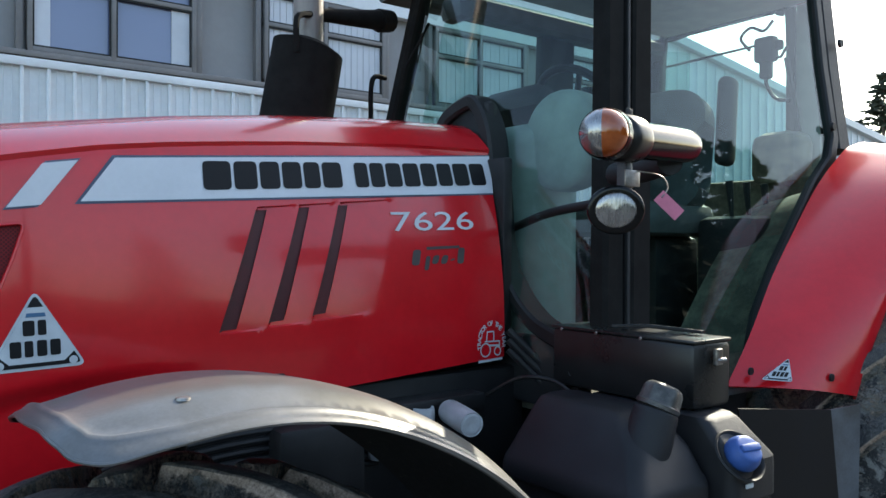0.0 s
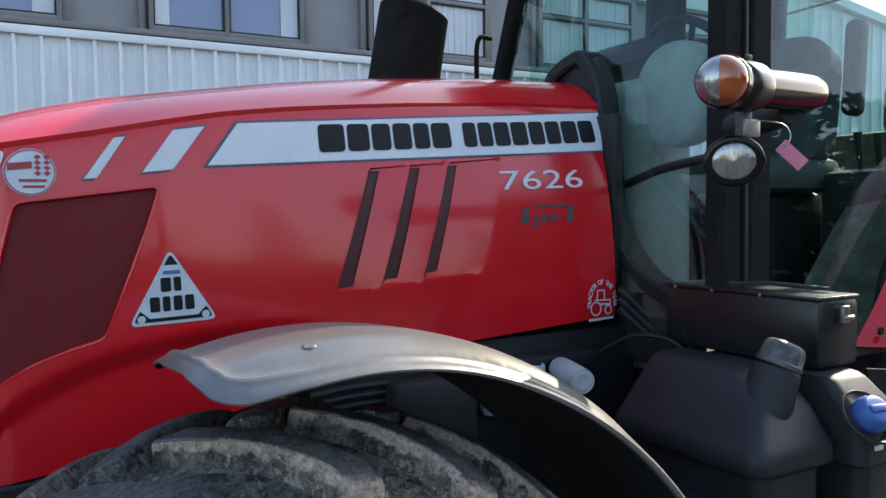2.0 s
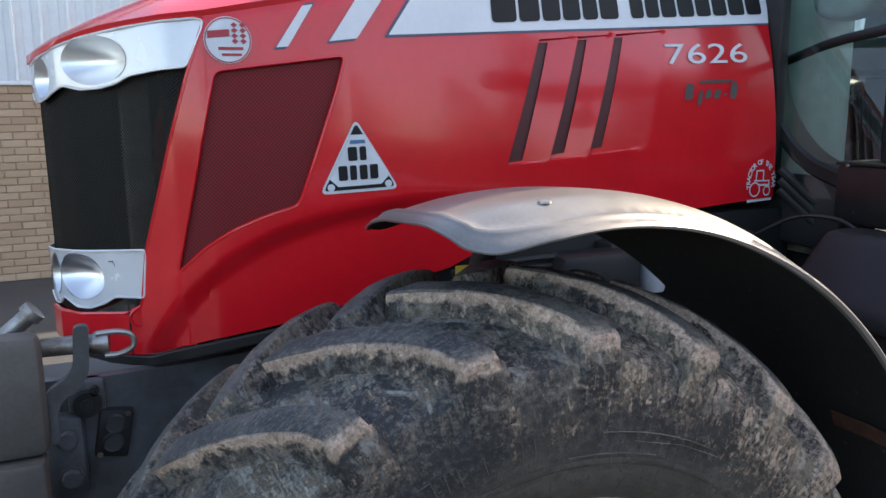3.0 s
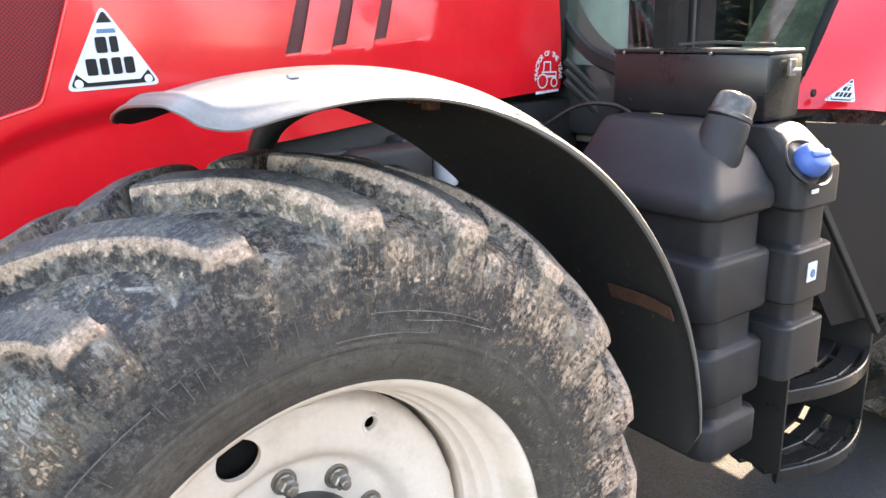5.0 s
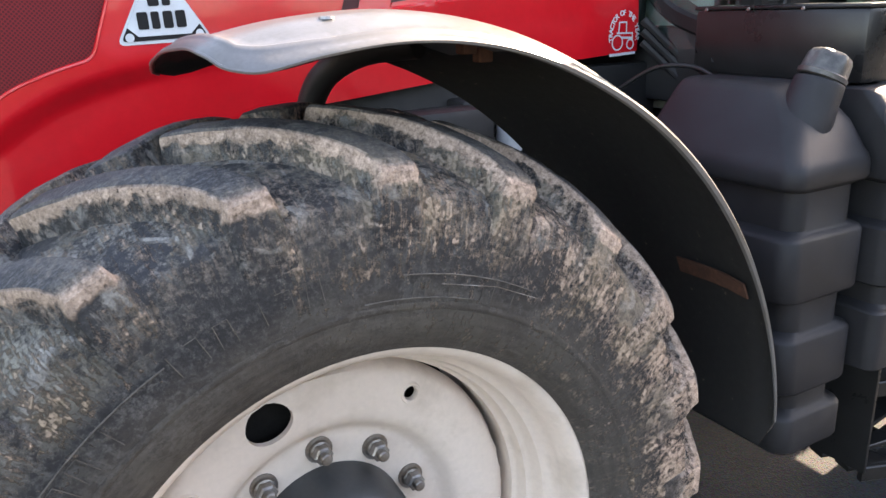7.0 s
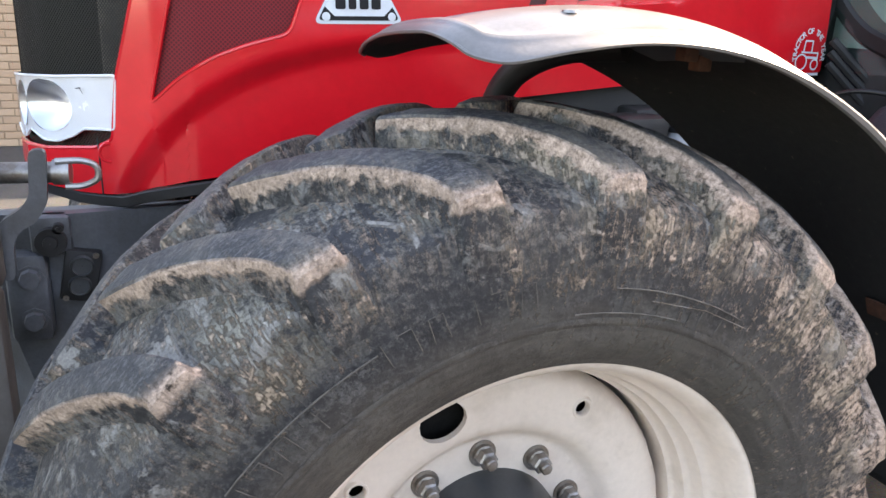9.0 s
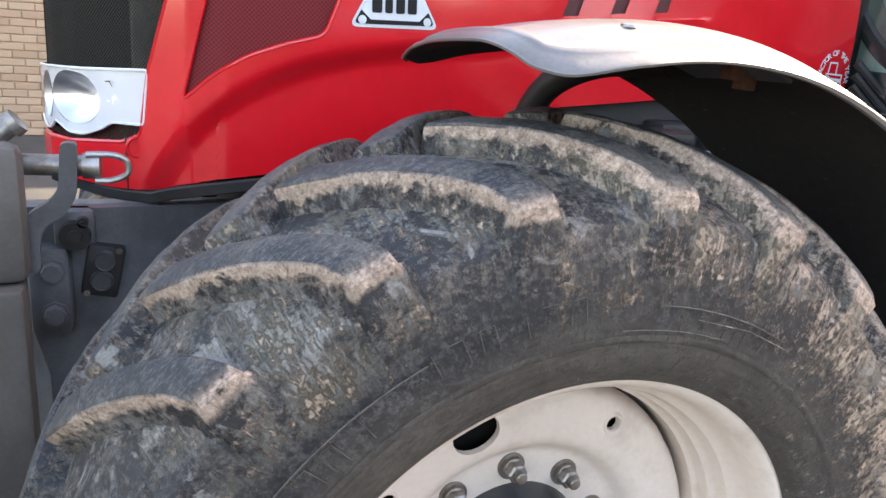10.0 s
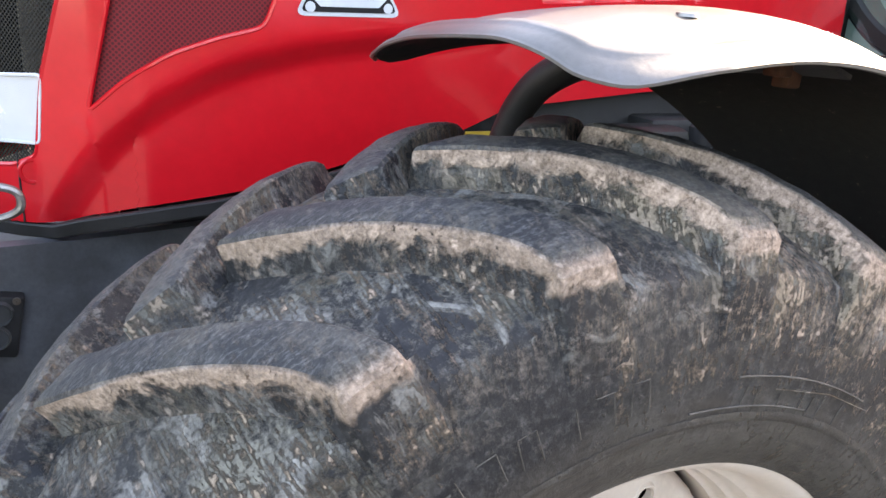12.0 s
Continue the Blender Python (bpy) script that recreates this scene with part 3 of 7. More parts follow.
def building():
    b = tagged(new("office_building"), "long two-storey office with pale ribbed cladding over buff brick", "building")
    box("wall", (WEST, WALL_Y + 0.12, 0), (EAST, WALL_Y + 0.5, ROOF_Z), PANEL, b, "grey infill wall", 0.0)
    box("brick_base", (WEST, WALL_Y + 0.006, 0), (EAST, WALL_Y + 0.12, CLAD_LOW), MORTAR, b, "mortar bed behind the brickwork", 0.0)
    box("roof", (WEST - 0.2, WALL_Y - 0.15, ROOF_Z), (EAST + 0.2, WALL_Y + 9, ROOF_Z + 0.18), FRAME, b, "flat roof with a grey edge", 0.01)
    box("back_wall", (WEST, WALL_Y + 8.5, 0), (EAST, WALL_Y + 8.8, ROOF_Z), PANEL, b, "", 0.0)
    box("end_wall", (WEST, WALL_Y + 0.5, 0), (WEST + 0.3, WALL_Y + 8.5, ROOF_Z), PANEL, b, "", 0.0)
    box("end_wall", (EAST - 0.3, WALL_Y + 0.5, 0), (EAST, WALL_Y + 8.5, ROOF_Z), PANEL, b, "", 0.0)
    box("cladding", (WEST, WALL_Y + 0.02, CLAD_LOW), (EAST, WALL_Y + 0.12, SILL), CLAD, b, "pale blue-grey steel cladding", 0.0)
    box("drip_edge", (WEST, WALL_Y - 0.03, CLAD_LOW - 0.04), (EAST, WALL_Y + 0.02, CLAD_LOW), CLAD, b, "", 0.004)
    box("sill", (WEST, WALL_Y - 0.05, SILL), (EAST, WALL_Y + 0.12, SILL + 0.06), FRAME, b, "grey sill flashing", 0.006)
    box("flashing", (WEST, WALL_Y - 0.045, SILL - 0.10), (EAST, WALL_Y + 0.02, SILL - 0.012), CLAD, b, "pale folded flashing", 0.008)
    box("head_band", (WEST, WALL_Y - 0.02, HEAD), (EAST, WALL_Y + 0.12, ROOF_Z), CLAD, b, "pale cladding over the windows", 0.0)
    me = None
    for k in range(-62, 39):
        x = 1.507 + k * 0.2475
        if me is None:
            bm = bmesh.new()
            add_box(bm, (-0.017, -0.032, CLAD_LOW), (0.017, 0.02, SILL - 0.10), 0.006, 1)
            for dx in (0.083, 0.165):
                add_box(bm, (dx - 0.006, 0.012, CLAD_LOW), (dx + 0.006, 0.022, SILL - 0.10), 0.003, 1)
            rib = part("rib", bm, CLAD, b)
            me = rib.data
        else:
            rib = new("rib", me)
            rib.parent = b
        rib.location = (x, WALL_Y, 0)
    # storey of windows: pairs of lights with grey panels between
    for k in range(-6, 9):
        x0 = 1.31 + k * 2.58
        if not WEST < x0 < EAST - 2:
            continue
        w = new("window")
        w.parent = b
        tagged(w, "grey-framed window with a blind half across")
        top = HEAD
        for lo, hi in (((x0, SILL + 0.06), (x0 + 1.74, SILL + 0.12)), ((x0, top - 0.06), (x0 + 1.74, top)), ((x0, SILL + 0.77), (x0 + 1.74, SILL + 0.82))):
            box("window_frame", (lo[0], WALL_Y - 0.01, lo[1]), (hi[0], WALL_Y + 0.10, hi[1]), FRAME, w, "", 0.006)
        for x in (x0, x0 + 0.815, x0 + 1.69):
            box("window_frame", (x, WALL_Y - 0.014, SILL + 0.06), (x + 0.05, WALL_Y + 0.10, top), FRAME, w, "", 0.006)
        for j, (a, c) in enumerate(((x0 + 0.05, x0 + 0.815), (x0 + 0.865, x0 + 1.69))):
            for z0, z1 in ((SILL + 0.12, SILL + 0.77), (SILL + 0.82, top - 0.06)):
                box("pane", (a, WALL_Y + 0.05, z0), (c, WALL_Y + 0.06, z1), PANE, w, "", 0.0)
                bm = bmesh.new()
                for p0, p1 in (((a, z0), (a + 0.018, z1)), ((c - 0.018, z0), (c, z1)), ((a + 0.018, z0), (c - 0.018, z0 + 0.018)), ((a + 0.018, z1 - 0.018), (c - 0.018, z1))):
                    add_box(bm, (p0[0], WALL_Y + 0.002, p0[1]), (p1[0], WALL_Y + 0.028, p1[1]), 0, 1)
                part("gasket", bm, BLACK, w, "dark glazing gasket", smooth=False)
            s = (a, a + 0.17) if j == 0 else (c - 0.22, c)
            if k >= 1:
                s = (a, c)
            if k < 1:
                box("blind", (s[0], WALL_Y + 0.030, SILL + 0.12), (s[1], WALL_Y + 0.046, SILL + 0.75), BLIND, w, "pale drawn blind", 0.0)
            else:
                step = (c - a) / 9
                for q in range(9):
                    box("blind_slat", (a + q * step + 0.003, WALL_Y + 0.031 + 0.003 * (q % 2), SILL + 0.14), (a + (q + 1) * step - 0.003, WALL_Y + 0.040 + 0.003 * (q % 2), top - 0.08), BLIND, w, "", 0.0)
        box("mullion", (x0 + 1.74, WALL_Y + 0.02, SILL + 0.06), (x0 + 1.82, WALL_Y + 0.12, HEAD), FRAME, b, "", 0.006)
        box("mullion", (x0 - 0.10, WALL_Y + 0.02, SILL + 0.06), (x0 - 0.03, WALL_Y + 0.12, HEAD), FRAME, b, "", 0.006)
    return b


BUILDING = building()


def hall():
    """A taller clad hall that adjoins the office, its gable falling away."""
    h = tagged(new("clad_hall"), "pale metal-clad hall with a falling roof edge", "building")
    ridge = lambda x: 5.445 - 0.143 * (x - 13.2) - 0.16
    x0, x1 = EAST + 0.02, 24.0
    bm = bmesh.new()
    v = [bm.verts.new(p) for p in ((x0, WALL_Y, 0), (x1, WALL_Y, 0), (x1, WALL_Y, ridge(x1)), (x0, WALL_Y, ridge(x0)), (x0, WALL_Y + 14, 0), (x1, WALL_Y + 14, 0), (x1, WALL_Y + 14, ridge(x1)), (x0, WALL_Y + 14, ridge(x0)))]
    for f in ((0, 1, 2, 3), (4, 5, 6, 7), (0, 3, 7, 4), (1, 5, 6, 2), (3, 2, 6, 7)):
        bm.faces.new([v[i] for i in f])
    part("wall", bm, CLAD, h, "pale metal cladding", smooth=False)
    bm = bmesh.new()
    for a, b in ((x0 - 0.1, x1 + 0.1),):
        v = [bm.verts.new(p) for p in ((a, WALL_Y - 0.12, ridge(a)), (b, WALL_Y - 0.12, ridge(b)), (b, WALL_Y - 0.12, ridge(b) + 0.16), (a, WALL_Y - 0.12, ridge(a) + 0.16), (a, WALL_Y + 0.02, ridge(a)), (b, WALL_Y + 0.02, ridge(b)), (b, WALL_Y + 0.02, ridge(b) + 0.16), (a, WALL_Y + 0.02, ridge(a) + 0.16))]
        for f in ((0, 1, 2, 3), (4, 5, 6, 7), (0, 1, 5, 4), (3, 2, 6, 7)):
            bm.faces.new([v[i] for i in f])
    part("verge_trim", bm, CLAD, h, "", smooth=False)
    for k in range(42):
        x = x0 + 0.15 + 0.3 * k
        box("rib", (x, WALL_Y - 0.03, 0.2), (x + 0.035, WALL_Y, ridge(x) - 0.05), CLAD, h, "", 0.004)
    return h


hall()


# ---- tractor: bonnet surface ----
tractor = tagged(new("tractor"), "large red farm tractor with black tank and muddy tyres on asphalt", "tractor")
MID = 2.21
NOSE_U = (0, 0.08, 0.17, 0.27, 0.40, 0.50, 0.58)
NOSE_X = (0, -0.072, -0.14, -0.205, -0.285, -0.33, -0.35)
NOSE_Y = (0, 0.03, 0.095, 0.17, 0.27, 0.355, 0.435)
CREASE_S = (-0.58, -0.5, -0.27, -0.08, 0.0, 0.17, 0.3, 0.445, 0.6, 0.77, 0.96, 1.3, 1.7)
CREASE_Z = (1.788, 1.800, 1.842, 1.859, 1.866, 1.897, 1.924, 1.953, 1.974, 1.992, 2.010, 2.036, 2.051)
SPINE_X = (-0.36, -0.30, -0.2, -0.07, 0.06, 0.2, 0.36, 0.68, 0.96, 1.3, 1.7)
SPINE_Z = (1.795, 1.836, 1.884, 1.937, 1.978, 2.01, 2.036, 2.085, 2.118, 2.146, 2.16)
GROOVE = [(-0.225, 1.06), (-0.150, 1.165), (-0.085, 1.245), (-0.015, 1.308), (0.055, 1.355), (0.135, 1.392), (0.26, 1.425), (0.45, 1.448), (0.7, 1.462)]
GROOVE_D = [tuple(p) for p in curve([(*g, 0) for g in GROOVE], 26)]


def lerp(x, xs, ys):
    return float(np.interp(x, xs, ys))


SLOTS = [[(0.706, 1.533), (0.752, 1.537), (0.846, 1.827), (0.811, 1.824)],
         [(0.832, 1.546), (0.878, 1.551), (0.970, 1.838), (0.934, 1.835)],
         [(0.955, 1.557), (0.999, 1.562), (1.092, 1.848), (1.055, 1.845)]]
VENT_LOW = lambda s: 1.524 + 0.072 * (s - 0.70)
VENT_HIGH = lambda s: 1.833 + 0.088 * (s - 0.81)
VENT = [(0.700, VENT_LOW(0.700)), (1.22, VENT_LOW(1.22)), (1.275, VENT_HIGH(1.275)), (0.806, VENT_HIGH(0.806))]


def vent_depth(s, z):
    """The three louvres behind the air slots: each cheek starts deep at its slot and runs out flush behind."""
    if not inside((s, z), VENT):
        return 0.0
    low, high = VENT_LOW(s), VENT_HIGH(s)
    fade = max(0.0, min(1.0, (z - low) / 0.004, (high - z) / 0.004))
    starts = []
    for q in SLOTS:
        t = (z - q[0][1]) / (q[3][1] - q[0][1])
        starts.append(q[0][0] + (q[3][0] - q[0][0]) * t)
    starts.append(starts[-1] + 0.19)
    for a, c in zip(starts, starts[1:]):
        if a + 0.006 <= s < c + 0.006:
            return -0.013 * max(0.0, 1 - (s - a) / (c - a)) * fade
    return 0.0


def bonnet(s, z, off=0.0):
    """A point of the bonnet's near side: s runs along it (negative: round the nose), z is its height, off is outward."""
    if s >= 0:
        k = 0.15 + 0.19 * min(1, max(0, (s - 0.3)))
        y = 1.762 + 0.055 * max(0, s - 0.3) + 0.013 * max(0, 1 - s / 0.25) ** 2 + k * max(0, z - 1.45) ** 2
        return Vector((s, y - off, z))
    u = min(-s, 0.58)
    x, y = lerp(u, NOSE_U, NOSE_X), 1.775 + lerp(u, NOSE_U, NOSE_Y)
    dx, dy = lerp(u + 0.03, NOSE_U, NOSE_X) - lerp(u - 0.03, NOSE_U, NOSE_X), lerp(u + 0.03, NOSE_U, NOSE_Y) - lerp(u - 0.03, NOSE_U, NOSE_Y)
    n = Vector((-dy, dx, 0)).normalized() if u > 0.02 else Vector((0, -1, 0))
    if n.y > 0:
        n = -n
    return Vector((x, y + 0.15 * max(0, z - 1.45) ** 2 * (1 - u / 0.58), z)) + n * off


def offset_line(line, d):
    out = []
    for a, b in zip(line[:-20], line[1:-19]):
        t = Vector((b[0] - a[0], b[1] - a[1])).normalized()
        q = (a[0] - t.y * d, a[1] + t.x * d)
        if q[1] > lerp(q[0], (-0.16, -0.03, 0.15), (1.138, 1.172, 1.195)) + 0.022:
            out.append(q)
    return out


def shell(s, z):
    """The painted skin: the bonnet with its arch groove, louvres and rounded top edge."""
    d = 0.0
    if s < 0.75 and z < 1.52:
        best = min((s - g[0]) ** 2 + (z - g[1]) ** 2 for g in GROOVE_D) ** 0.5
        low = z < lerp(s, [g[0] for g in GROOVE_D], [g[1] for g in GROOVE_D])
        k = min(1.0, max(0.0, 0.5 + (best if low else -best) / 0.052))
        d -= 0.024 * k * k * (3 - 2 * k) * min(1, max(0, (0.72 - s) / 0.3)) * min(1, max(0, (s + 0.24) / 0.05))
    d += vent_depth(s, z)
    c = lerp(s, CREASE_S, CREASE_Z)
    d -= 0.004 * math.exp(-(((z - c) / 0.01) ** 2))
    return bonnet(s, z, d)


MESH_WINDOW = rounded([(0.020, 1.748), (0.300, 1.783), (0.277, 1.71), (0.181, 1.461), (0.11, 1.442), (0.04, 1.416), (-0.03, 1.373), (-0.089, 1.322)], 0.018)
FRONT_OPENING = rounded([(0.010, 1.850), (-0.035, 1.745), (-0.165, 1.37), (-0.19, 1.243), (-0.24, 1.222), (-0.40, 1.203), (-0.579, 1.196), (-0.579, 1.780), (-0.5, 1.793), (-0.42, 1.810), (-0.33, 1.828), (-0.2, 1.842), (-0.08, 1.852), (-0.01, 1.858)], 0.012)


SIDE = [(-0.579, 1.122), (-0.30, 1.122), (-0.235, 1.127), (-0.16, 1.136), (-0.11, 1.153), (-0.03, 1.170), (0.10, 1.188), (0.20, 1.202), (0.35, 1.240), (0.55, 1.285), (0.66, 1.333), (1.0, 1.362), (1.634, 1.394), (1.640, 1.75), (1.646, 1.906), (1.666, 2.045)] + [(s, z) for s, z in list(zip(CREASE_S, CREASE_Z))[-2::-1]]
bonnet_side = patch("bonnet_side", SIDE, [MESH_WINDOW, FRONT_OPENING] + SLOTS, shell, 0.0105, RED, tractor, "glossy red bonnet side panel", angle=27, creases=[VENT], lines=[[(0.712 + 0.505 * k / 60, VENT_LOW(0.712 + 0.505 * k / 60) + 0.004) for k in range(61)], [(0.815 + 0.45 * k / 60, VENT_HIGH(0.815 + 0.45 * k / 60) - 0.004) for k in range(61)]] + [offset_line(GROOVE_D, d) for d in (-0.028, -0.019, -0.009, 0.0, 0.009, 0.019, 0.028)])

def far_bonnet(s, z, off=0.0):
    p = bonnet(s, z, off)
    return Vector((p.x, 2 * MID - p.y, p.z))


patch("bonnet_side", SIDE, [FRONT_OPENING], far_bonnet, 0.05, RED, tractor, "glossy red bonnet side panel")


def bonnet_top():
    rows = []
    for s in sorted(set(list(np.linspace(-0.58, 0, 15)) + list(np.linspace(0, 1.672, 40)))):
        c = bonnet(s, lerp(s, CREASE_S, CREASE_Z) + 0.003, 0.004)
        zt = max(lerp(c.x, SPINE_X, SPINE_Z), c.z)
        w = max(MID - c.y, 1e-4)
        half = [c + Vector((0, 0.004, -0.012)), c]
        for k in range(1, 13):
            v = k / 12
            half.append(Vector((c.x, c.y + w * v, c.z + (zt - c.z) * (1 - (1 - v) ** 2.6))))
        row = half + [Vector((p.x, 2 * MID - p.y, p.z)) for p in half[-2::-1]]
        rows.append(row)
    grid_mesh("bonnet_top", rows, RED, tractor, "curved red bonnet lid", angle=60)


bonnet_top()


def lip(name, loop, radius, material, off=0.0, parent=None, label=""):
    line = dense(loop, 0.02)
    cut = [k for k, (s, z) in enumerate(line) if s < -0.570]
    if cut:
        # the loop stays open on the nose's middle line
        line = [p for p in line[cut[-1] + 1:] + line[:cut[0]] if p[0] >= -0.570]
    else:
        line = line + line[:1]
    bm = bmesh.new()
    add_tube(bm, [bonnet(s, z, off) for s, z in line], radius, 6, bool(cut))
    return part(name, bm, material, parent or tractor, label)


lip("panel_lip", MESH_WINDOW, 0.004, RED, -0.002)
lip("panel_lip", FRONT_OPENING, 0.005, RED, -0.003)
# the shade inside each slot is painted as a dark red sheet behind it
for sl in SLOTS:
    patch("louvre_shadow_gap", [(sl[0][0] - 0.01, sl[0][1] - 0.01), (sl[1][0] + 0.02, sl[1][1] - 0.01), (sl[2][0] + 0.02, sl[2][1] + 0.01), (sl[3][0] - 0.01, sl[3][1] + 0.01)], [], lambda s, z: bonnet(s, z, -0.0125), 0.03, RED_DARK, tractor, "dark red sheet standing in for the shade in an air slot")


def perforated_panel():
    """Fine perforated side screen."""
    p = patch("side_screen", [(s, z) for s, z in MESH_WINDOW], [], lambda s, z: bonnet(s, z, -0.008), 0.02, SCREEN, tractor, "perforated dark red side screen")
    return p


def screen_material():
    m, t, b = nodes_of("perforated_red_screen")
    n, link = t.nodes, t.links.new
    co = n.new("ShaderNodeTexCoord")
    mp = n.new("ShaderNodeMapping")
    mp.inputs["Rotation"].default_value = (0, radians(45), 0)
    link(co.outputs["Object"], mp.inputs[0])
    vor = n.new("ShaderNodeTexVoronoi")
    vor.inputs["Scale"].default_value, vor.inputs["Randomness"].default_value = 170, 0.0
    cut = n.new("ShaderNodeSeparateXYZ")
    flat = n.new("ShaderNodeCombineXYZ")
    link(mp.outputs[0], cut.inputs[0])
    link(cut.outputs[0], flat.inputs[0])
    link(cut.outputs[2], flat.inputs[1])
    vor.voronoi_dimensions = "2D"
    link(flat.outputs[0], vor.inputs["Vector"])
    ramp = n.new("ShaderNodeValToRGB")
    ramp.color_ramp.elements[0].position, ramp.color_ramp.elements[1].position = 0.30, 0.42
    ramp.color_ramp.elements[0].color, ramp.color_ramp.elements[1].color = (0.075, 0.010, 0.012, 1), (0.19, 0.014, 0.017, 1)
    link(vor.outputs["Distance"], ramp.inputs[0])
    link(ramp.outputs[0], b.inputs["Base Color"])
    b.inputs["Roughness"].default_value = 0.6
    b.inputs["Specular IOR Level"].default_value = 0.2
    bp = n.new("ShaderNodeBump")
    bp.inputs["Strength"].default_value, bp.inputs["Distance"].default_value = 0.15, 0.001
    link(vor.outputs["Distance"], bp.inputs["Height"])
    link(bp.outputs[0], b.inputs["Normal"])
    return m


SCREEN = screen_material()
perforated_panel()

# ---- bonnet front: grille and lamps ----
UP_LAMP = rounded([(0.006, 1.850), (0.002, 1.832), (-0.036, 1.757), (-0.10, 1.752), (-0.172, 1.742), (-0.215, 1.726), (-0.262, 1.718), (-0.329, 1.716), (-0.385, 1.726), (-0.43, 1.713), (-0.466, 1.700), (-0.51, 1.690), (-0.55, 1.695), (-0.572, 1.715), (-0.574, 1.778), (-0.5, 1.790), (-0.42, 1.807), (-0.33, 1.825), (-0.2, 1.839), (-0.08, 1.849), (-0.01, 1.854)], 0.010)
LOW_LAMP = rounded([(-0.165, 1.371), (-0.180, 1.264), (-0.27, 1.258), (-0.305, 1.240), (-0.36, 1.222), (-0.41, 1.220), (-0.45, 1.230), (-0.475, 1.236), (-0.50, 1.216), (-0.54, 1.213), (-0.57, 1.23), (-0.575, 1.343), (-0.35, 1.356)], 0.010)


def grille_material():
    """Black sheet with a fine pattern of round holes."""
    m, t, b = nodes_of("perforated_black_sheet")
    n, link = t.nodes, t.links.new
    b.inputs["Base Color"].default_value = (0.014, 0.013, 0.012, 1)
    b.inputs["Roughness"].default_value = 0.6
    b.inputs["Specular IOR Level"].default_value = 0.15
    co, dot, sep, flat = n.new("ShaderNodeTexCoord"), n.new("ShaderNodeVectorMath"), n.new("ShaderNodeSeparateXYZ"), n.new("ShaderNodeCombineXYZ")
    dot.operation = "DOT_PRODUCT"
    dot.inputs[1].default_value = (-0.62, 0.78, 0)
    link(co.outputs["Object"], dot.inputs[0])
    link(co.outputs["Object"], sep.inputs[0])
    link(dot.outputs["Value"], flat.inputs[0])
    link(sep.outputs[2], flat.inputs[1])
    turn = n.new("ShaderNodeMapping")
    turn.inputs["Rotation"].default_value = (0, 0, radians(45))
    link(flat.outputs[0], turn.inputs[0])
    vor = n.new("ShaderNodeTexVoronoi")
    vor.voronoi_dimensions = "2D"
    vor.inputs["Scale"].default_value, vor.inputs["Randomness"].default_value = 175, 0.0
    link(turn.outputs[0], vor.inputs["Vector"])
    ramp = n.new("ShaderNodeValToRGB")
    ramp.color_ramp.elements[0].position, ramp.color_ramp.elements[1].position = 0.30, 0.38
    link(vor.outputs["Distance"], ramp.inputs[0])
    clearing, mix = n.new("ShaderNodeBsdfTransparent"), n.new("ShaderNodeMixShader")
    link(ramp.outputs[0], mix.inputs[0])
    link(clearing.outputs[0], mix.inputs[1])
    link(b.outputs[0], mix.inputs[2])
    link(mix.outputs[0], n["Material Output"].inputs[0])
    return m


def shrunk(loop, k=0.97):
    cx, cz = sum(p[0] for p in loop) / len(loop), sum(p[1] for p in loop) / len(loop)
    return [(cx + (x - cx) * k, cz + (z - cz) * k) for x, z in loop]


patch("front_grille", FRONT_OPENING, [shrunk(UP_LAMP), shrunk(LOW_LAMP)], lambda s, z: bonnet(s, z, -0.016), 0.03, grille_material(), tractor, "black perforated front grille")
patch("front_grille", FRONT_OPENING, [], lambda s, z: far_bonnet(s, z, -0.016), 0.03, MATT_BLACK, tractor, "black front grille")


def ellipse(cx, cz, rx, rz, n=28):
    return [(cx + rx * math.cos(2 * math.pi * k / n), cz + rz * math.sin(2 * math.pi * k / n)) for k in range(n)]


def headlamp(outline, bowls, name, place=bonnet):
    lamp = patch(name, outline, [e for e, _ in bowls], lambda s, z: place(s, z, -0.004 + 0.002 * math.sin(40 * s)), 0.016, LAMP_WHITE, tractor, "pearl-white headlamp unit with silvered bowls")
    for e, deep in bowls:
        cx, cz = sum(p[0] for p in e) / len(e), sum(p[1] for p in e) / len(e)
        rx, rz = max(p[0] for p in e) - cx, max(p[1] for p in e) - cz
        rows = []
        for k in range(9):
            q = 1 - k / 8
            rows.append([place(cx + (p[0] - cx) * q, cz + (p[1] - cz) * q, -0.004 - deep * (1 - q * q)) for p in e + e[:1]])
        grid_mesh("reflector", rows, CHROME, lamp, "silvered reflector bowl", angle=180)
    cover = patch("lamp_cover", outline, [], lambda s, z: place(s, z, 0.001), 0.03, LAMP_GLASS, lamp, "clear lamp cover")
    cover.visible_shadow = False
    if place is bonnet:
        lip("lamp_rim", outline, 0.003, LAMP_WHITE, -0.001, lamp)


headlamp(UP_LAMP, [(ellipse(-0.285, 1.777, 0.104, 0.053), 0.050), (ellipse(-0.500, 1.745, 0.054, 0.046), 0.035)], "headlamp")
headlamp(LOW_LAMP, [(ellipse(-0.398, 1.293, 0.090, 0.054), 0.050), (ellipse(-0.530, 1.284, 0.040, 0.050), 0.035)], "headlamp")
for outline in (UP_LAMP, LOW_LAMP):
    headlamp(outline, [], "headlamp", far_bonnet)

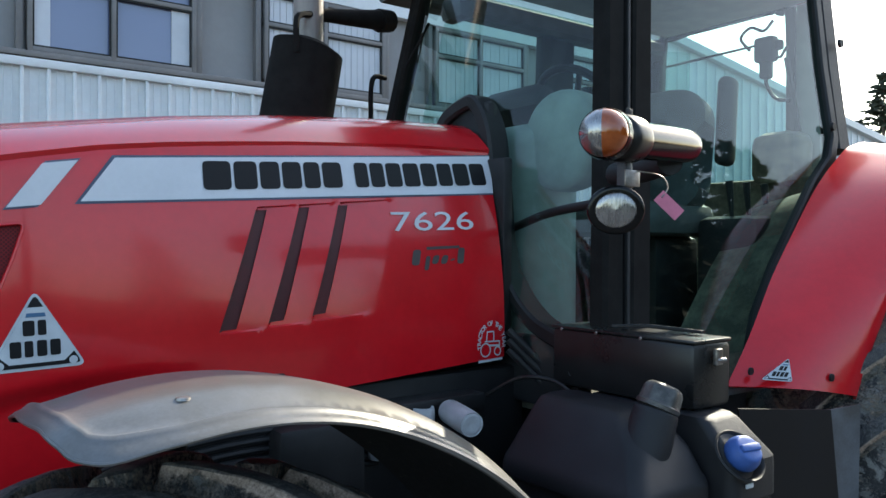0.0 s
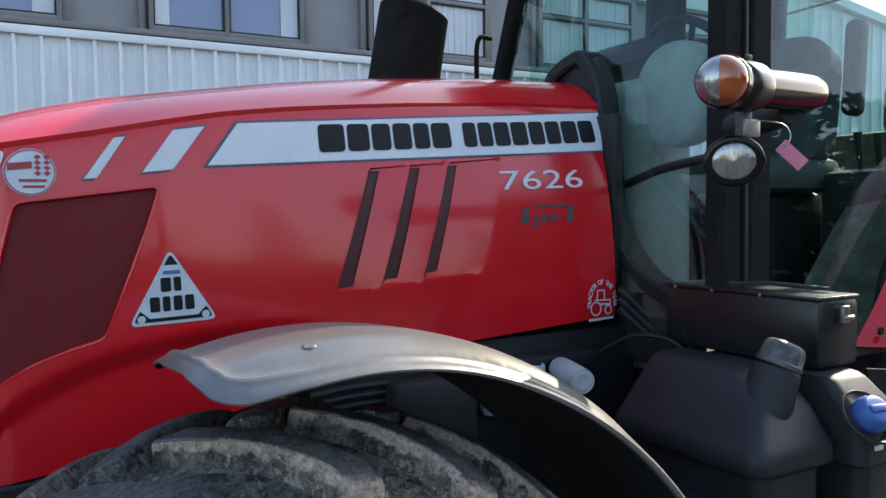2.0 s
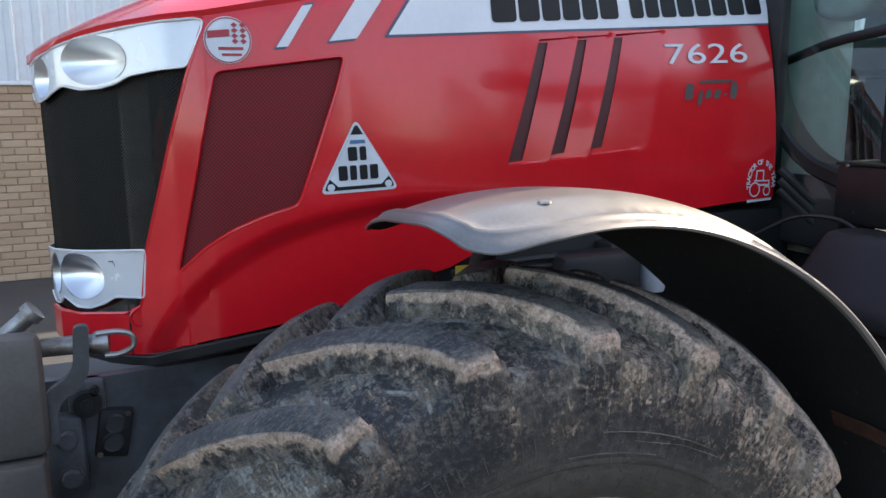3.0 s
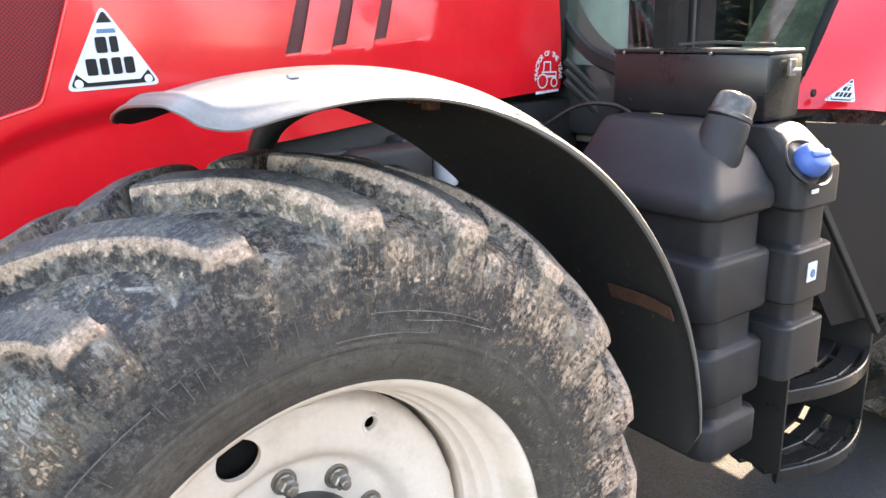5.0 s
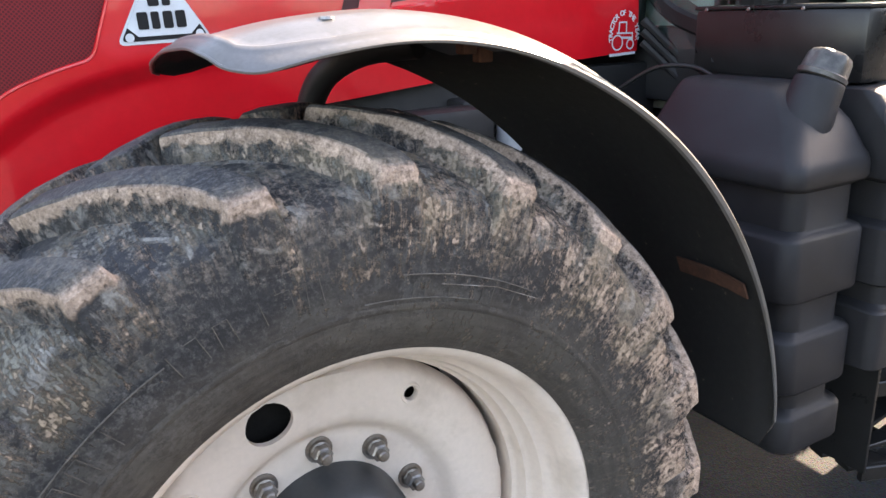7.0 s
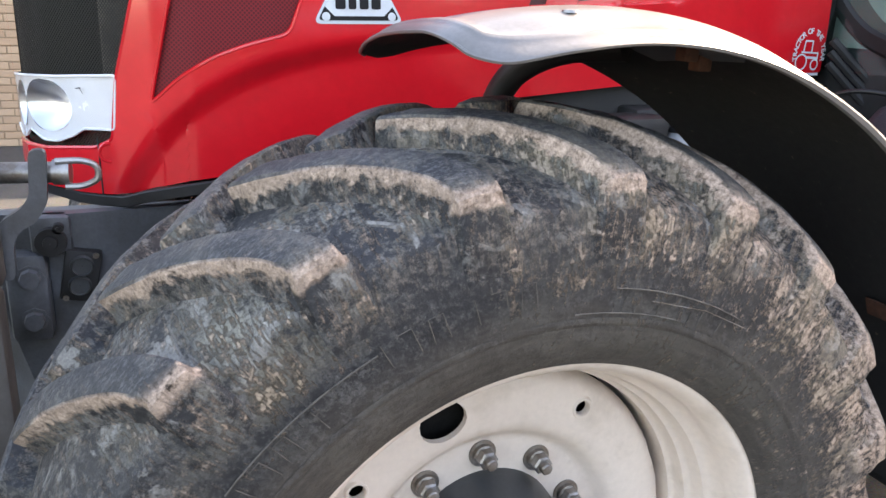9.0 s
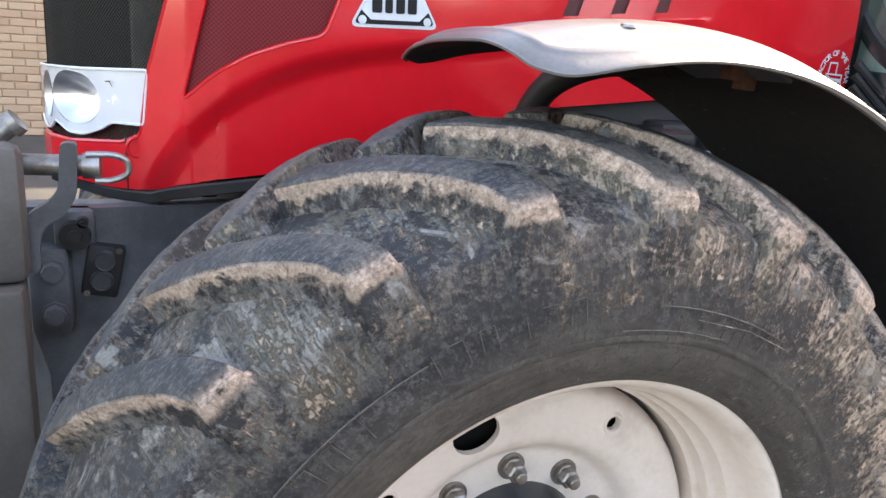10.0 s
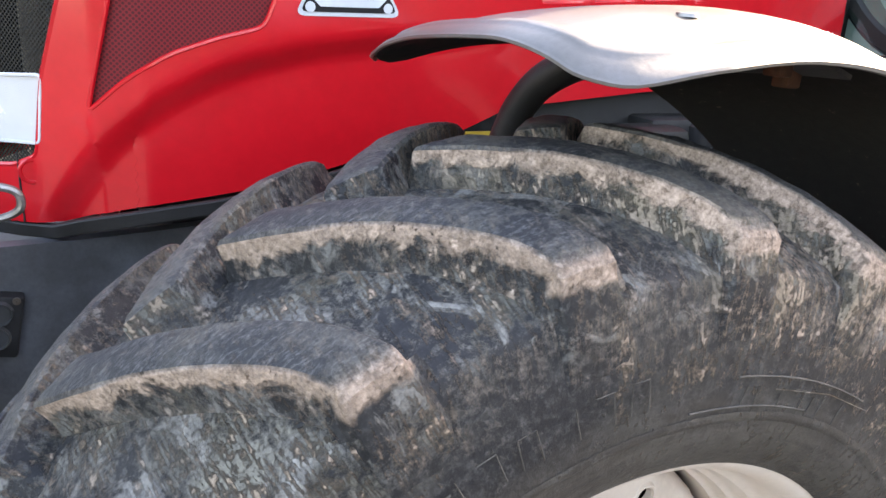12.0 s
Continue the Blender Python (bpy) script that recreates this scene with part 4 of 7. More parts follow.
for q in ([(-0.280, 1.339), (-0.264, 1.341), (-0.264, 1.339), (-0.280, 1.3365)], [(-0.269, 1.340), (-0.2665, 1.340), (-0.258, 1.329), (-0.260, 1.3285)]):
    patch("bezel_mark", q, [], lambda s, z: bonnet(s, z, 0.003), 0.02, BLACK_DECAL, tractor, "small dark mark on the lamp bezel")

# ---- bonnet decals ----
BAND = [(0.479, 1.930), (1.664, 2.030), (1.645, 1.907), (0.405, 1.830)]
patch("band_border", [(0.474, 1.935), (1.665, 2.034), (1.645, 1.902), (0.394, 1.824)], [], lambda s, z: shell(s, z) + Vector((0, -0.0015, 0)), 0.02, BLUE_EDGE, tractor, "thin dark blue decal border")
patch("name_band", BAND, [], lambda s, z: shell(s, z) + Vector((0, -0.003, 0)), 0.02, WHITE_DECAL, tractor, "silver-white decal band")
for q in ([(0.333, 1.907), (0.403, 1.919), (0.329, 1.820), (0.265, 1.812)], [(0.211, 1.885), (0.234, 1.889), (0.175, 1.799), (0.150, 1.797)]):
    c = (sum(p[0] for p in q) / 4, sum(p[1] for p in q) / 4)
    big = [(p[0] + (0.006 if p[0] > c[0] else -0.006), p[1] + (0.005 if p[1] > c[1] else -0.005)) for p in q]
    patch("band_border", big, [], lambda s, z: shell(s, z) + Vector((0, -0.0015, 0)), 0.02, BLUE_EDGE, tractor, "thin dark blue decal border")
    patch("band_stripe", q, [], lambda s, z: shell(s, z) + Vector((0, -0.003, 0)), 0.02, WHITE_DECAL, tractor, "slanted silver-white decal stripe")


def on_side(s0, z0, off=0.004, slope=0.0):
    """Lays flat artwork (x along, y up) on the bonnet side about one place."""
    def put(x, y, z=0.0):
        s, h = s0 + x, z0 + y + slope * x
        return shell(s, h) + Vector((0, -off - z, 0))
    return put


def name_blocks():
    """The maker's name stands as plain black blocks, one for each character."""
    widths = [1.25, 1.1, 1.0, 1.0, 0.9, 1.1, None, 0.85, 0.9, 1.0, 1.05, 1.0, 1.0, 1.1, 1.1]
    total = sum(w or 0.55 for w in widths)
    s, e = 0.676, 1.628
    unit = (e - s) / total
    for w in widths:
        if w is None:
            s += 0.55 * unit
            continue
        a, b = s + 0.05 * unit, s + (w - 0.07) * unit
        mid = lambda x: 1.904 + 0.064 * (x - 0.688) / 0.95
        q = [(a, mid(a) - 0.035), (b, mid(b) - 0.035), (b, mid(b) + 0.035), (a, mid(a) + 0.035)]
        patch("name_block", rounded(q, 0.012, 3), [], lambda s_, z_: shell(s_, z_) + Vector((0, -0.0045, 0)), 0.02, BLACK_DECAL, tractor, "plain black block on the decal band")
        s += w * unit


name_blocks()
lettering("model_number", "7626", 0.083, None, WHITE_DECAL, tractor, "silver model number on red paint", bend=lambda x, y, z: on_side(1.381, 1.808, 0.003, 0.035)(x * 1.95, y * 0.96, z), spacing=1.0, depth=0.001, bold=-0.0002)
# trade mark under the number: plain dark strokes
for a, b, z0, z1 in ((1.327, 1.360, 1.655, 1.700), (1.372, 1.392, 1.640, 1.682), (1.400, 1.428, 1.658, 1.684), (1.434, 1.462, 1.658, 1.684), (1.470, 1.488, 1.667, 1.674), (1.498, 1.528, 1.658, 1.706)):
    patch("trade_stroke", rounded([(a - 0.045, z0 + 0.027), (b - 0.049, z0 + 0.027), (b - 0.037, z1 + 0.027), (a - 0.033, z1 + 0.027)], 0.010, 3), [], lambda s_, z_: shell(s_, z_) + Vector((0, -0.002, 0)), 0.02, GREY_DECAL, tractor, "dark grey stroke on red paint")
patch("trade_stroke", [(1.343, 1.726), (1.470, 1.732), (1.470, 1.740), (1.343, 1.735)], [], lambda s_, z_: shell(s_, z_) + Vector((0, -0.002, 0)), 0.02, GREY_DECAL, tractor, "dark grey stroke on red paint")


def plate_triangle(put, w, h, name="triangle_plate", label="white triangular plate sticker with black corners"):
    """A triangular identity sticker; its characters stand as plain bars."""
    tri = [(-w / 2, 0), (w / 2, 0), (0, h)]
    base = patch(name, rounded(tri, 0.1 * w, 4), [], put(0.0), 0.03, STICKER, tractor, label)
    k = [(x * 0.90, 0.04 * h + y * 0.90) for x, y in tri]
    def sub(nm, poly, mat, lift, lab=""):
        return patch(nm, poly, [], put(lift), 0.03, mat, base, lab)
    sub("black_field", rounded(k, 0.06 * w, 3), BLACK_DECAL, 0.0012, "black triangular border")
    sub("white_field", [(-0.27 * w, 0.09 * h), (0.27 * w, 0.09 * h), (0.37 * w, 0.20 * h), (0.08 * w, 0.78 * h), (-0.08 * w, 0.78 * h), (-0.37 * w, 0.20 * h)], STICKER, 0.0022, "white plate field")
    for x0, x1, y0, y1 in ((-0.13, -0.015, 0.43, 0.62), (0.015, 0.10, 0.43, 0.62), (-0.26, -0.15, 0.17, 0.37), (-0.12, -0.035, 0.17, 0.37), (0.0, 0.10, 0.17, 0.37), (0.13, 0.235, 0.17, 0.37)):
        sub("plate_bar", rounded([(x0 * w, y0 * h), (x1 * w, y0 * h), (x1 * w, y1 * h), (x0 * w, y1 * h)], 0.02 * w, 2), BLACK_DECAL, 0.0032, "plain dark bar")
    sub("plate_strip", [(-0.10 * w, 0.66 * h), (0.10 * w, 0.66 * h), (0.09 * w, 0.71 * h), (-0.09 * w, 0.71 * h)], STICKER_BLUE, 0.0032, "pale blue strip")
    for x in (-0.36, 0.36):
        sub("emblem", [(x * w + 0.045 * w * math.cos(a), 0.085 * h + 0.045 * w * math.sin(a)) for a in (k_ * math.pi / 6 for k_ in range(12))], STICKER, 0.0022, "round emblem")


plate_triangle(lambda lift: (lambda x, y: shell(0.320 + x - 0.035 * y, 1.484 + y + 0.025 * x) + Vector((0, -0.002 - lift, 0))), 0.188, 0.163)


def round_badge():
    put = lambda lift: (lambda x, y: bonnet(0.052 + x, 1.810 + y, 0.004 + lift))
    disc = lambda r, n=28: [(r * math.cos(2 * math.pi * k / n), r * math.sin(2 * math.pi * k / n)) for k in range(n)]
    b = patch("dealer_badge", disc(0.048), [], put(0), 0.010, STICKER, tractor, "round white sticker with red marks")
    ring = patch("badge_ring", disc(0.0465), [disc(0.0440)], put(0.001), 0.010, RED_PRINT, b, "thin red ring")
    for q in ([(-0.040, 0.004), (0.004, 0.008), (0.004, 0.022), (-0.040, 0.018)], [(-0.02, -0.02), (0.03, -0.02), (0.03, -0.014), (-0.02, -0.014)], [(-0.014, -0.032), (0.026, -0.032), (0.026, -0.027), (-0.014, -0.027)]):
        patch("badge_bar", q, [], put(0.0015), 0.02, RED_PRINT, b, "plain red bar")
    for i in range(2):
        for j in range(4):
            x, y = 0.014 + 0.017 * i, -0.008 + 0.011 * j
            patch("badge_leaf", [(x, y), (x + 0.007, y + 0.006), (x, y + 0.011), (x - 0.007, y + 0.006)], [], put(0.0015), 0.02, RED_PRINT, b, "small red leaf shape")


round_badge()


def award_seal():
    """White line-work seal: lettering on an arc over a small tractor outline."""
    c = (1.580, 1.440)
    text, r = "TRACTOR OF THE YEAR", 0.060
    for k, ch in enumerate(text):
        if ch == " ":
            continue
        a = math.pi * (1.06 - 1.12 * k / (len(text) - 1))
        ca, sa = math.cos(a - math.pi / 2), math.sin(a - math.pi / 2)
        x0, y0 = r * 0.86 * math.cos(a), r * math.sin(a)
        put = lambda x, y, z, x0=x0, y0=y0, ca=ca, sa=sa: shell(c[0] + x0 + ca * x - sa * y, c[1] + y0 + sa * x + ca * y) + Vector((0, -0.002 - z, 0))
        lettering("seal_letter", ch, 0.020, None, STICKER, tractor, "white lettering on red paint", bend=put, depth=0.0004, bold=0.0003)
    put = lambda s, z: shell(s, z) + Vector((0, -0.002, 0))
    ring = lambda x, y, ro, ri: ([(c[0] + x + ro * math.cos(k * math.pi / 10), c[1] + y + ro * math.sin(k * math.pi / 10)) for k in range(20)], [[(c[0] + x + ri * math.cos(k * math.pi / 10), c[1] + y + ri * math.sin(k * math.pi / 10)) for k in range(20)]])
    for x, y, ro, ri in ((-0.026, -0.02, 0.022, 0.018), (0.024, -0.026, 0.015, 0.011)):
        o, h = ring(x, y, ro, ri)
        patch("seal_outline", o, h, put, 0.02, STICKER, tractor, "white line drawing")
    for q in ([(-0.03, 0.004), (0.032, 0.002), (0.032, 0.006), (-0.03, 0.008)], [(-0.024, 0.006), (-0.020, 0.006), (-0.017, 0.036), (-0.021, 0.036)], [(-0.021, 0.033), (0.008, 0.033), (0.008, 0.037), (-0.021, 0.037)], [(0.006, 0.006), (0.010, 0.006), (0.010, 0.036), (0.006, 0.036)], [(0.030, -0.018), (0.034, -0.018), (0.034, 0.006), (0.030, 0.006)], [(-0.012, -0.010), (0.03, -0.012), (0.03, -0.006), (-0.012, -0.004)], [(-0.055, -0.058), (0.045, -0.054), (0.045, -0.047), (-0.055, -0.050)]):
        patch("seal_outline", [(c[0] + x, c[1] + y) for x, y in q], [], put, 0.02, STICKER, tractor, "white line drawing")


award_seal()

# dark engine space under and behind the bonnet
box("engine_block", (0.05, 1.95, 0.80), (1.75, 2.47, 1.72), BLACK, tractor, "black engine in deep shade", 0.03)
box("radiator", (-0.16, 1.98, 1.20), (-0.10, 2.44, 1.78), RADIATOR, tractor, "brown-grey radiator core", 0.01)
box("radiator_frame", (-0.04, 1.89, 1.14), (0.06, 2.53, 1.83), BLACK, tractor, "black radiator shroud", 0.02)
box("chassis_rail", (-0.55, 1.98, 0.72), (2.6, 2.44, 0.98), IRON, tractor, "dark cast chassis", 0.02)
box("seal_strip", (1.652, 1.86, 1.40), (1.69, 2.56, 2.02), BLACK, tractor, "black rubber bonnet seal", 0.008)

# ---- front wheel ----
WX, WZ, WY = 0.38, 0.666, 1.228
front_wheel = new("front_wheel")
front_wheel.parent = tractor
tagged(front_wheel, "front wheel with muddy lugged tyre and cream rim")


def crown(u, r_top):
    """Radius over the bars: u is 0 on the middle line, 1 at the shoulder."""
    return r_top - 0.050 * min(u, 1.1) ** 2.5


def trough(u, r_top):
    """Radius of the carcass between the bars."""
    return r_top - 0.042 - 0.054 * min(u, 1.1) ** 2.5


def tyre_profile(half=0.242, r_rim=0.405, r_top=0.735):
    """Half profile from the bead to the crown, mirrored: pairs of (across, radius)."""
    k = (r_top - 0.115 - r_rim) / 0.215
    a = [(-half + 0.030, r_rim - 0.004), (-half + 0.014, r_rim + 0.018), (-half + 0.004, r_rim + 0.05 * k), (-half, r_rim + 0.10 * k), (-half + 0.001, r_rim + 0.15 * k), (-half + 0.005, r_rim + 0.19 * k), (-half + 0.012, r_top - 0.106)]
    a += [(-u * (half - 0.021), trough(u, r_top)) for u in (1.0, 0.92, 0.82, 0.68, 0.46, 0.23, 0.0)]
    return a + [(-x, r) for x, r in a[-2::-1]]


def fine(profile, n=4):
    return [(p.x, p.y) for p in curve([(x, r, 0) for x, r in profile], n)]


lathe("tyre", fine(tyre_profile(r_rim=0.420)), (WX, WY, WZ), RUBBER, front_wheel, "black rubber tyre with dried mud", seg=120, angle=60)


def lug_mesh(sign, r_top, half, turn, name, material):
    """One tread bar: a ridge that climbs the sidewall, a square shoulder, a curved bar and a blunt end past the middle line."""
    bm = bmesh.new()
    rows = []
    reach = half - 0.021
    past = 0.012 * reach / 0.215
    hump = lambda f: 0.0012 * (1 - f * f)
    stations = [(-1.0, 0), (-0.8, 0), (-0.6, 0), (-0.4, 0), (-0.2, 0), (-0.06, 0)]
    stations += [(w, 1) for w in (0.0, 0.012, 0.035, 0.07, 0.12, 0.18, 0.25, 0.32, 0.40, 0.48, 0.56, 0.64, 0.72, 0.80, 0.87, 0.93, 0.97, 0.99)]
    stations += [(1.0, 2), (1.012, 2)]
    for k, (w, stage) in enumerate(stations):
        d = max(w, 0) * (reach + past)
        y = -reach + d
        u = min(1.0, abs(y) / reach)
        top, low = crown(u, r_top), trough(u, r_top) - 0.005
        th = radians(turn) * lerp(d / reach, (0, 0.15, 0.32, 0.54, 0.78, 0.96, 1.17), (2.3, 4.4, 7.7, 12.3, 17.3, 20.7, 24.0)) / 21.0
        wid = 0.0275 + 0.0035 * min(1.0, d / 0.06)
        if stage == 1 and w < 0.02:
            top -= 0.003 if w < 0.005 else 0.0008
        if stage == 1 and w > 0.985:
            top -= 0.002
        if stage == 2:
            top = low + (0.012 if w < 1.005 else 0.002)
            y = -reach + reach + past + (0.012 if w < 1.005 else 0.024)
        row = []
        for f, e, flare in ((0.0, -1, 0.021), (0.10, -1, 0.012), (0.45, -1, 0.005), (0.92, -1, 0.001), (1.0, -1, -0.0035), (1.0, -0.5, 0), (1.0, 0.0, 0), (1.0, 0.5, 0), (1.0, 1, -0.0035), (0.92, 1, 0.001), (0.45, 1, 0.005), (0.10, 1, 0.012), (0.0, 1, 0.021)):
            dx = e * wid + (flare if e > 0 else -flare if e < 0 else 0) * (0.7 if stage == 0 else 1.0)
            r, yy = low + (top - low) * f + (hump(e) if f == 1.0 and stage == 1 else 0), y
            if stage == 0:
                q = -w
                r = r_top - 0.057 - 0.115 * q - (0.014 * (1 - q)) * (1 - f)
                fall = r_top - r
                skin = lerp(fall, (0.050, 0.075, 0.106, 0.135, 0.165, 0.2), (reach - 0.012, half - 0.026, half - 0.011, half - 0.005, half, half))
                yy = -skin + 0.003 - (0.022 * (1 - q) ** 1.3 + 0.001) * f
                dx *= 1 + 0.18 * q
            j = 0.0022 * noise.noise(Vector((k * 0.9, dx * 45, r * 20)))
            a = th + (dx + j) / r
            rr = r + j
            row.append(bm.verts.new((-rr * math.sin(a), sign * (yy + 0.6 * j), rr * math.cos(a))))
        rows.append(row)
    for a, b in zip(rows, rows[1:]):
        for i in range(len(a) - 1):
            bm.faces.new((a[i], a[i + 1], b[i + 1], b[i]))
    bm.faces.new(rows[0][::-1])
    bm.faces.new(rows[-1])
    me = bpy.data.meshes.new(name)
    bmesh.ops.recalc_face_normals(bm, faces=bm.faces)
    for f in bm.faces:
        f.smooth = True
    for e in bm.edges:
        e.smooth = len(e.link_faces) == 2 and e.calc_face_angle(0) < radians(30)
    bm.to_mesh(me)
    bm.free()
    me.materials.append(material)
    return me


def lugs(parent, cx, cy, cz, r_top, half, count, turn, first, material):
    for sign in (1, -1):
        me = lug_mesh(sign, r_top, half, turn, "lug", material)
        for k in range(count):
            ob = new("lug", me)
            ob.parent = parent
            a = first + (k + (0.5 if sign < 0 else 0)) * 360 / count
            ob.matrix_basis = pose(cx, cy, cz, 0, 90 - a, 0)


lugs(front_wheel, WX, WY, WZ, 0.735, 0.242, 21, 18.7, 82.4, RUBBER_LUG)


def rim():
    y0 = WY - 0.207
    lathe("rim_flange", [(y0 + a - WY, r) for a, r in ((0.045, 0.389), (0.016, 0.396), (0.004, 0.405), (-0.002, 0.413), (-0.004, 0.426), (0.000, 0.434), (0.010, 0.436), (0.02, 0.428))], (WX, WY, WZ), RIM, front_wheel, "cream painted rim edge", seg=96)
    barrel = [(0.040, 0.390), (0.062, 0.386), (0.070, 0.380), (0.074, 0.372), (0.082, 0.369), (0.098, 0.368), (0.104, 0.364), (0.107, 0.358), (0.114, 0.356), (0.130, 0.3555), (0.136, 0.352), (0.138, 0.347), (0.146, 0.346), (0.30, 0.345), (0.36, 0.36)]
    lathe("rim_barrel", [(y0 + a - WY, r) for a, r in barrel], (WX, WY, WZ), RIM, front_wheel, "stepped cream rim well", seg=96)
    # dished disc with hand holes
    def dish(r):
        pts = ((0.0, 0.174), (0.125, 0.174), (0.206, 0.172), (0.215, 0.166), (0.224, 0.154), (0.234, 0.144), (0.250, 0.138), (0.277, 0.134), (0.307, 0.135), (0.324, 0.141), (0.334, 0.154), (0.338, 0.176))
        return float(np.interp(r, [p[0] for p in pts], [p[1] for p in pts]))
    out = [(0.338 * math.cos(2 * math.pi * k / 90), 0.338 * math.sin(2 * math.pi * k / 90)) for k in range(90)]
    holes = []
    for k in range(2):
        a = radians(110 + 180 * k)
        holes.append([(0.288 * math.cos(a) + 0.034 * math.cos(q) * math.cos(a) - 0.038 * math.sin(q) * math.sin(a), 0.288 * math.sin(a) + 0.034 * math.cos(q) * math.sin(a) + 0.038 * math.sin(q) * math.cos(a)) for q in (2 * math.pi * j / 20 for j in range(20))])
    for k in range(4):
        a = radians((61, 142, 241, 322)[k])
        holes.append([(0.292 * math.cos(a) + 0.0125 * math.cos(q), 0.292 * math.sin(a) + 0.0125 * math.sin(q)) for q in (2 * math.pi * j / 12 for j in range(12))])
    patch("wheel_disc", out, holes, lambda x, z: Vector((WX + x, y0 + dish(math.hypot(x, z)), WZ + z)), 0.014, RIM, front_wheel, "dished cream wheel disc", thick=0.010, angle=40, creases=[[(r * math.cos(2 * math.pi * k / 80), r * math.sin(2 * math.pi * k / 80)) for k in range(80)] for r in (0.206, 0.215, 0.224, 0.234, 0.250, 0.324)])
    for k in range(4):
        a = radians((61, 142, 241, 322)[k])
        c = (WX + 0.292 * math.cos(a), y0, WZ + 0.292 * math.sin(a))
        lathe("hole_boss", [(0.138, 0.0125), (0.132, 0.0135), (0.132, 0.017), (0.138, 0.021)], c, RIM, front_wheel, "", seg=20)
    lathe("hub_cover", fine([(0.060, 0.001), (0.062, 0.07), (0.068, 0.112), (0.082, 0.128), (0.11, 0.134), (0.18, 0.138)], 3), (WX - 0.004, y0, WZ + 0.010), HUB, front_wheel, "black planetary hub cover", seg=48)
    # added plate: closes the rim from behind so no light enters the disc holes
    lathe("brake_plate", [(0.195, 0.10), (0.190, 0.14), (0.180, 0.25), (0.180, 0.325), (0.235, 0.340)], (WX, y0, WZ), MATT_BLACK, front_wheel, "added dark plate that blocks light behind the disc", seg=40)
    box("axle_hub", (WX - 0.14, y0 + 0.18, WZ - 0.14), (WX + 0.14, 2.1, WZ + 0.14), IRON, front_wheel, "dark axle end", 0.04)
    bm = bmesh.new()
    add_lathe(bm, [(-0.0, 0.026), (-0.004, 0.026), (-0.005, 0.022), (-0.006, 0.0)], (0, 0, 0), "y", 20)
    add_lathe(bm, [(-0.004, 0.021), (-0.012, 0.020), (-0.014, 0.016)], (0, 0, 0), "y", 20)
    add_lathe(bm, [(-0.010, 0.0185), (-0.028, 0.0185), (-0.031, 0.015), (-0.031, 0.0)], (0, 0, 0), "y", 6)
    add_lathe(bm, [(-0.028, 0.011), (-0.042, 0.011), (-0.044, 0.009), (-0.044, 0.0)], (0, 0, 0), "y", 14)
    bolt = part("wheel_nut", bm, STEEL, front_wheel, "zinc wheel nut on a washer", angle=30)
    hx, hz = WX - 0.006, WZ + 0.014
    for k in range(10):
        a = radians(128.4 - 36 * k)
        ob = bolt if k == 0 else new("wheel_nut", bolt.data)
        ob.parent = front_wheel
        if k:
            tagged(ob, "zinc wheel nut on a washer")
        ob.location = (hx + 0.167 * math.cos(a), y0 + 0.173, hz + 0.167 * math.sin(a))
        ob.scale = (0.9, 0.95, 0.9)


rim()
# raised ring and plain raised marks on the sidewall
lathe("sidewall_ring", [(-0.2815, 0.482), (-0.2845, 0.488), (-0.2835, 0.494)], (WX, WY + 0.0415, WZ), RUBBER, front_wheel, "", seg=96)
lathe("sidewall_ring", [(-0.270, 0.454), (-0.2755, 0.459), (-0.2755, 0.465)], (WX, WY + 0.0415, WZ), RUBBER, front_wheel, "", seg=96)

def sidewall_marks():
    """Worn raised lines and plain blocks moulded into the sidewall."""
    side = lambda r: WY + 0.0437 - lerp(r, (0.43, 0.455, 0.51, 0.555, 0.60), (0.266, 0.276, 0.2862, 0.2872, 0.279)) - 0.0015
    at = lambda a, r: Vector((WX + r * math.cos(radians(a)), side(r), WZ + r * math.sin(radians(a))))
    for r, a0, a1, wdt in ((0.534, 60, 84, 0.0013), (0.470, 96, 116, 0.0011), (0.500, 70, 90, 0.0012), (0.455, 34, 58, 0.0011), (0.545, 118, 142, 0.0012)):
        tube("sidewall_line", [at(a0 + (a1 - a0) * k / 14, r) for k in range(15)], wdt, SCUFF, front_wheel, "", 6)
    for a0, r0, n in ((63, 0.488, 5), (96, 0.520, 6), (128, 0.505, 5)):
        for k in range(n):
            a = a0 + 4.2 * k
            pts = [at(a, r0), at(a + 0.25, r0 + 0.034), at(a + 2.2, r0 + 0.034), at(a + 2.3, r0)]
            tube("sidewall_block", pts[:4 - (k * 7 + n) % 3], 0.0007, SCUFF, front_wheel, "", 5)
    tube("sidewall_scratch", [at(77.3, 0.520), at(67, 0.525), at(58.2, 0.528)], 0.0006, STEEL, front_wheel, "pale scratch", 5)


sidewall_marks()

# ---- front mudguard ----
GUARD_A, GUARD_BASE = (5, 30, 60, 75, 83, 91, 98, 104), (0.8955, 0.8765, 0.8632, 0.8543, 0.8425, 0.8261, 0.8104, 0.806)
GUARD_AA, GUARD_AMP = (5, 25, 45, 60, 75, 90, 102), (0.18, 0.464, 0.95, 1.0, 0.93, 1.0, 1.22)
GUARD_Y, GUARD_RISE = (0, 0.02, 0.05, 0.09, 0.14, 0.2, 0.28, 0.36, 0.44, 0.5, 0.53), (0, 0.001, 0.0135, 0.0290, 0.0352, 0.0345, 0.0300, 0.0222, 0.0075, -0.0115, -0.029)
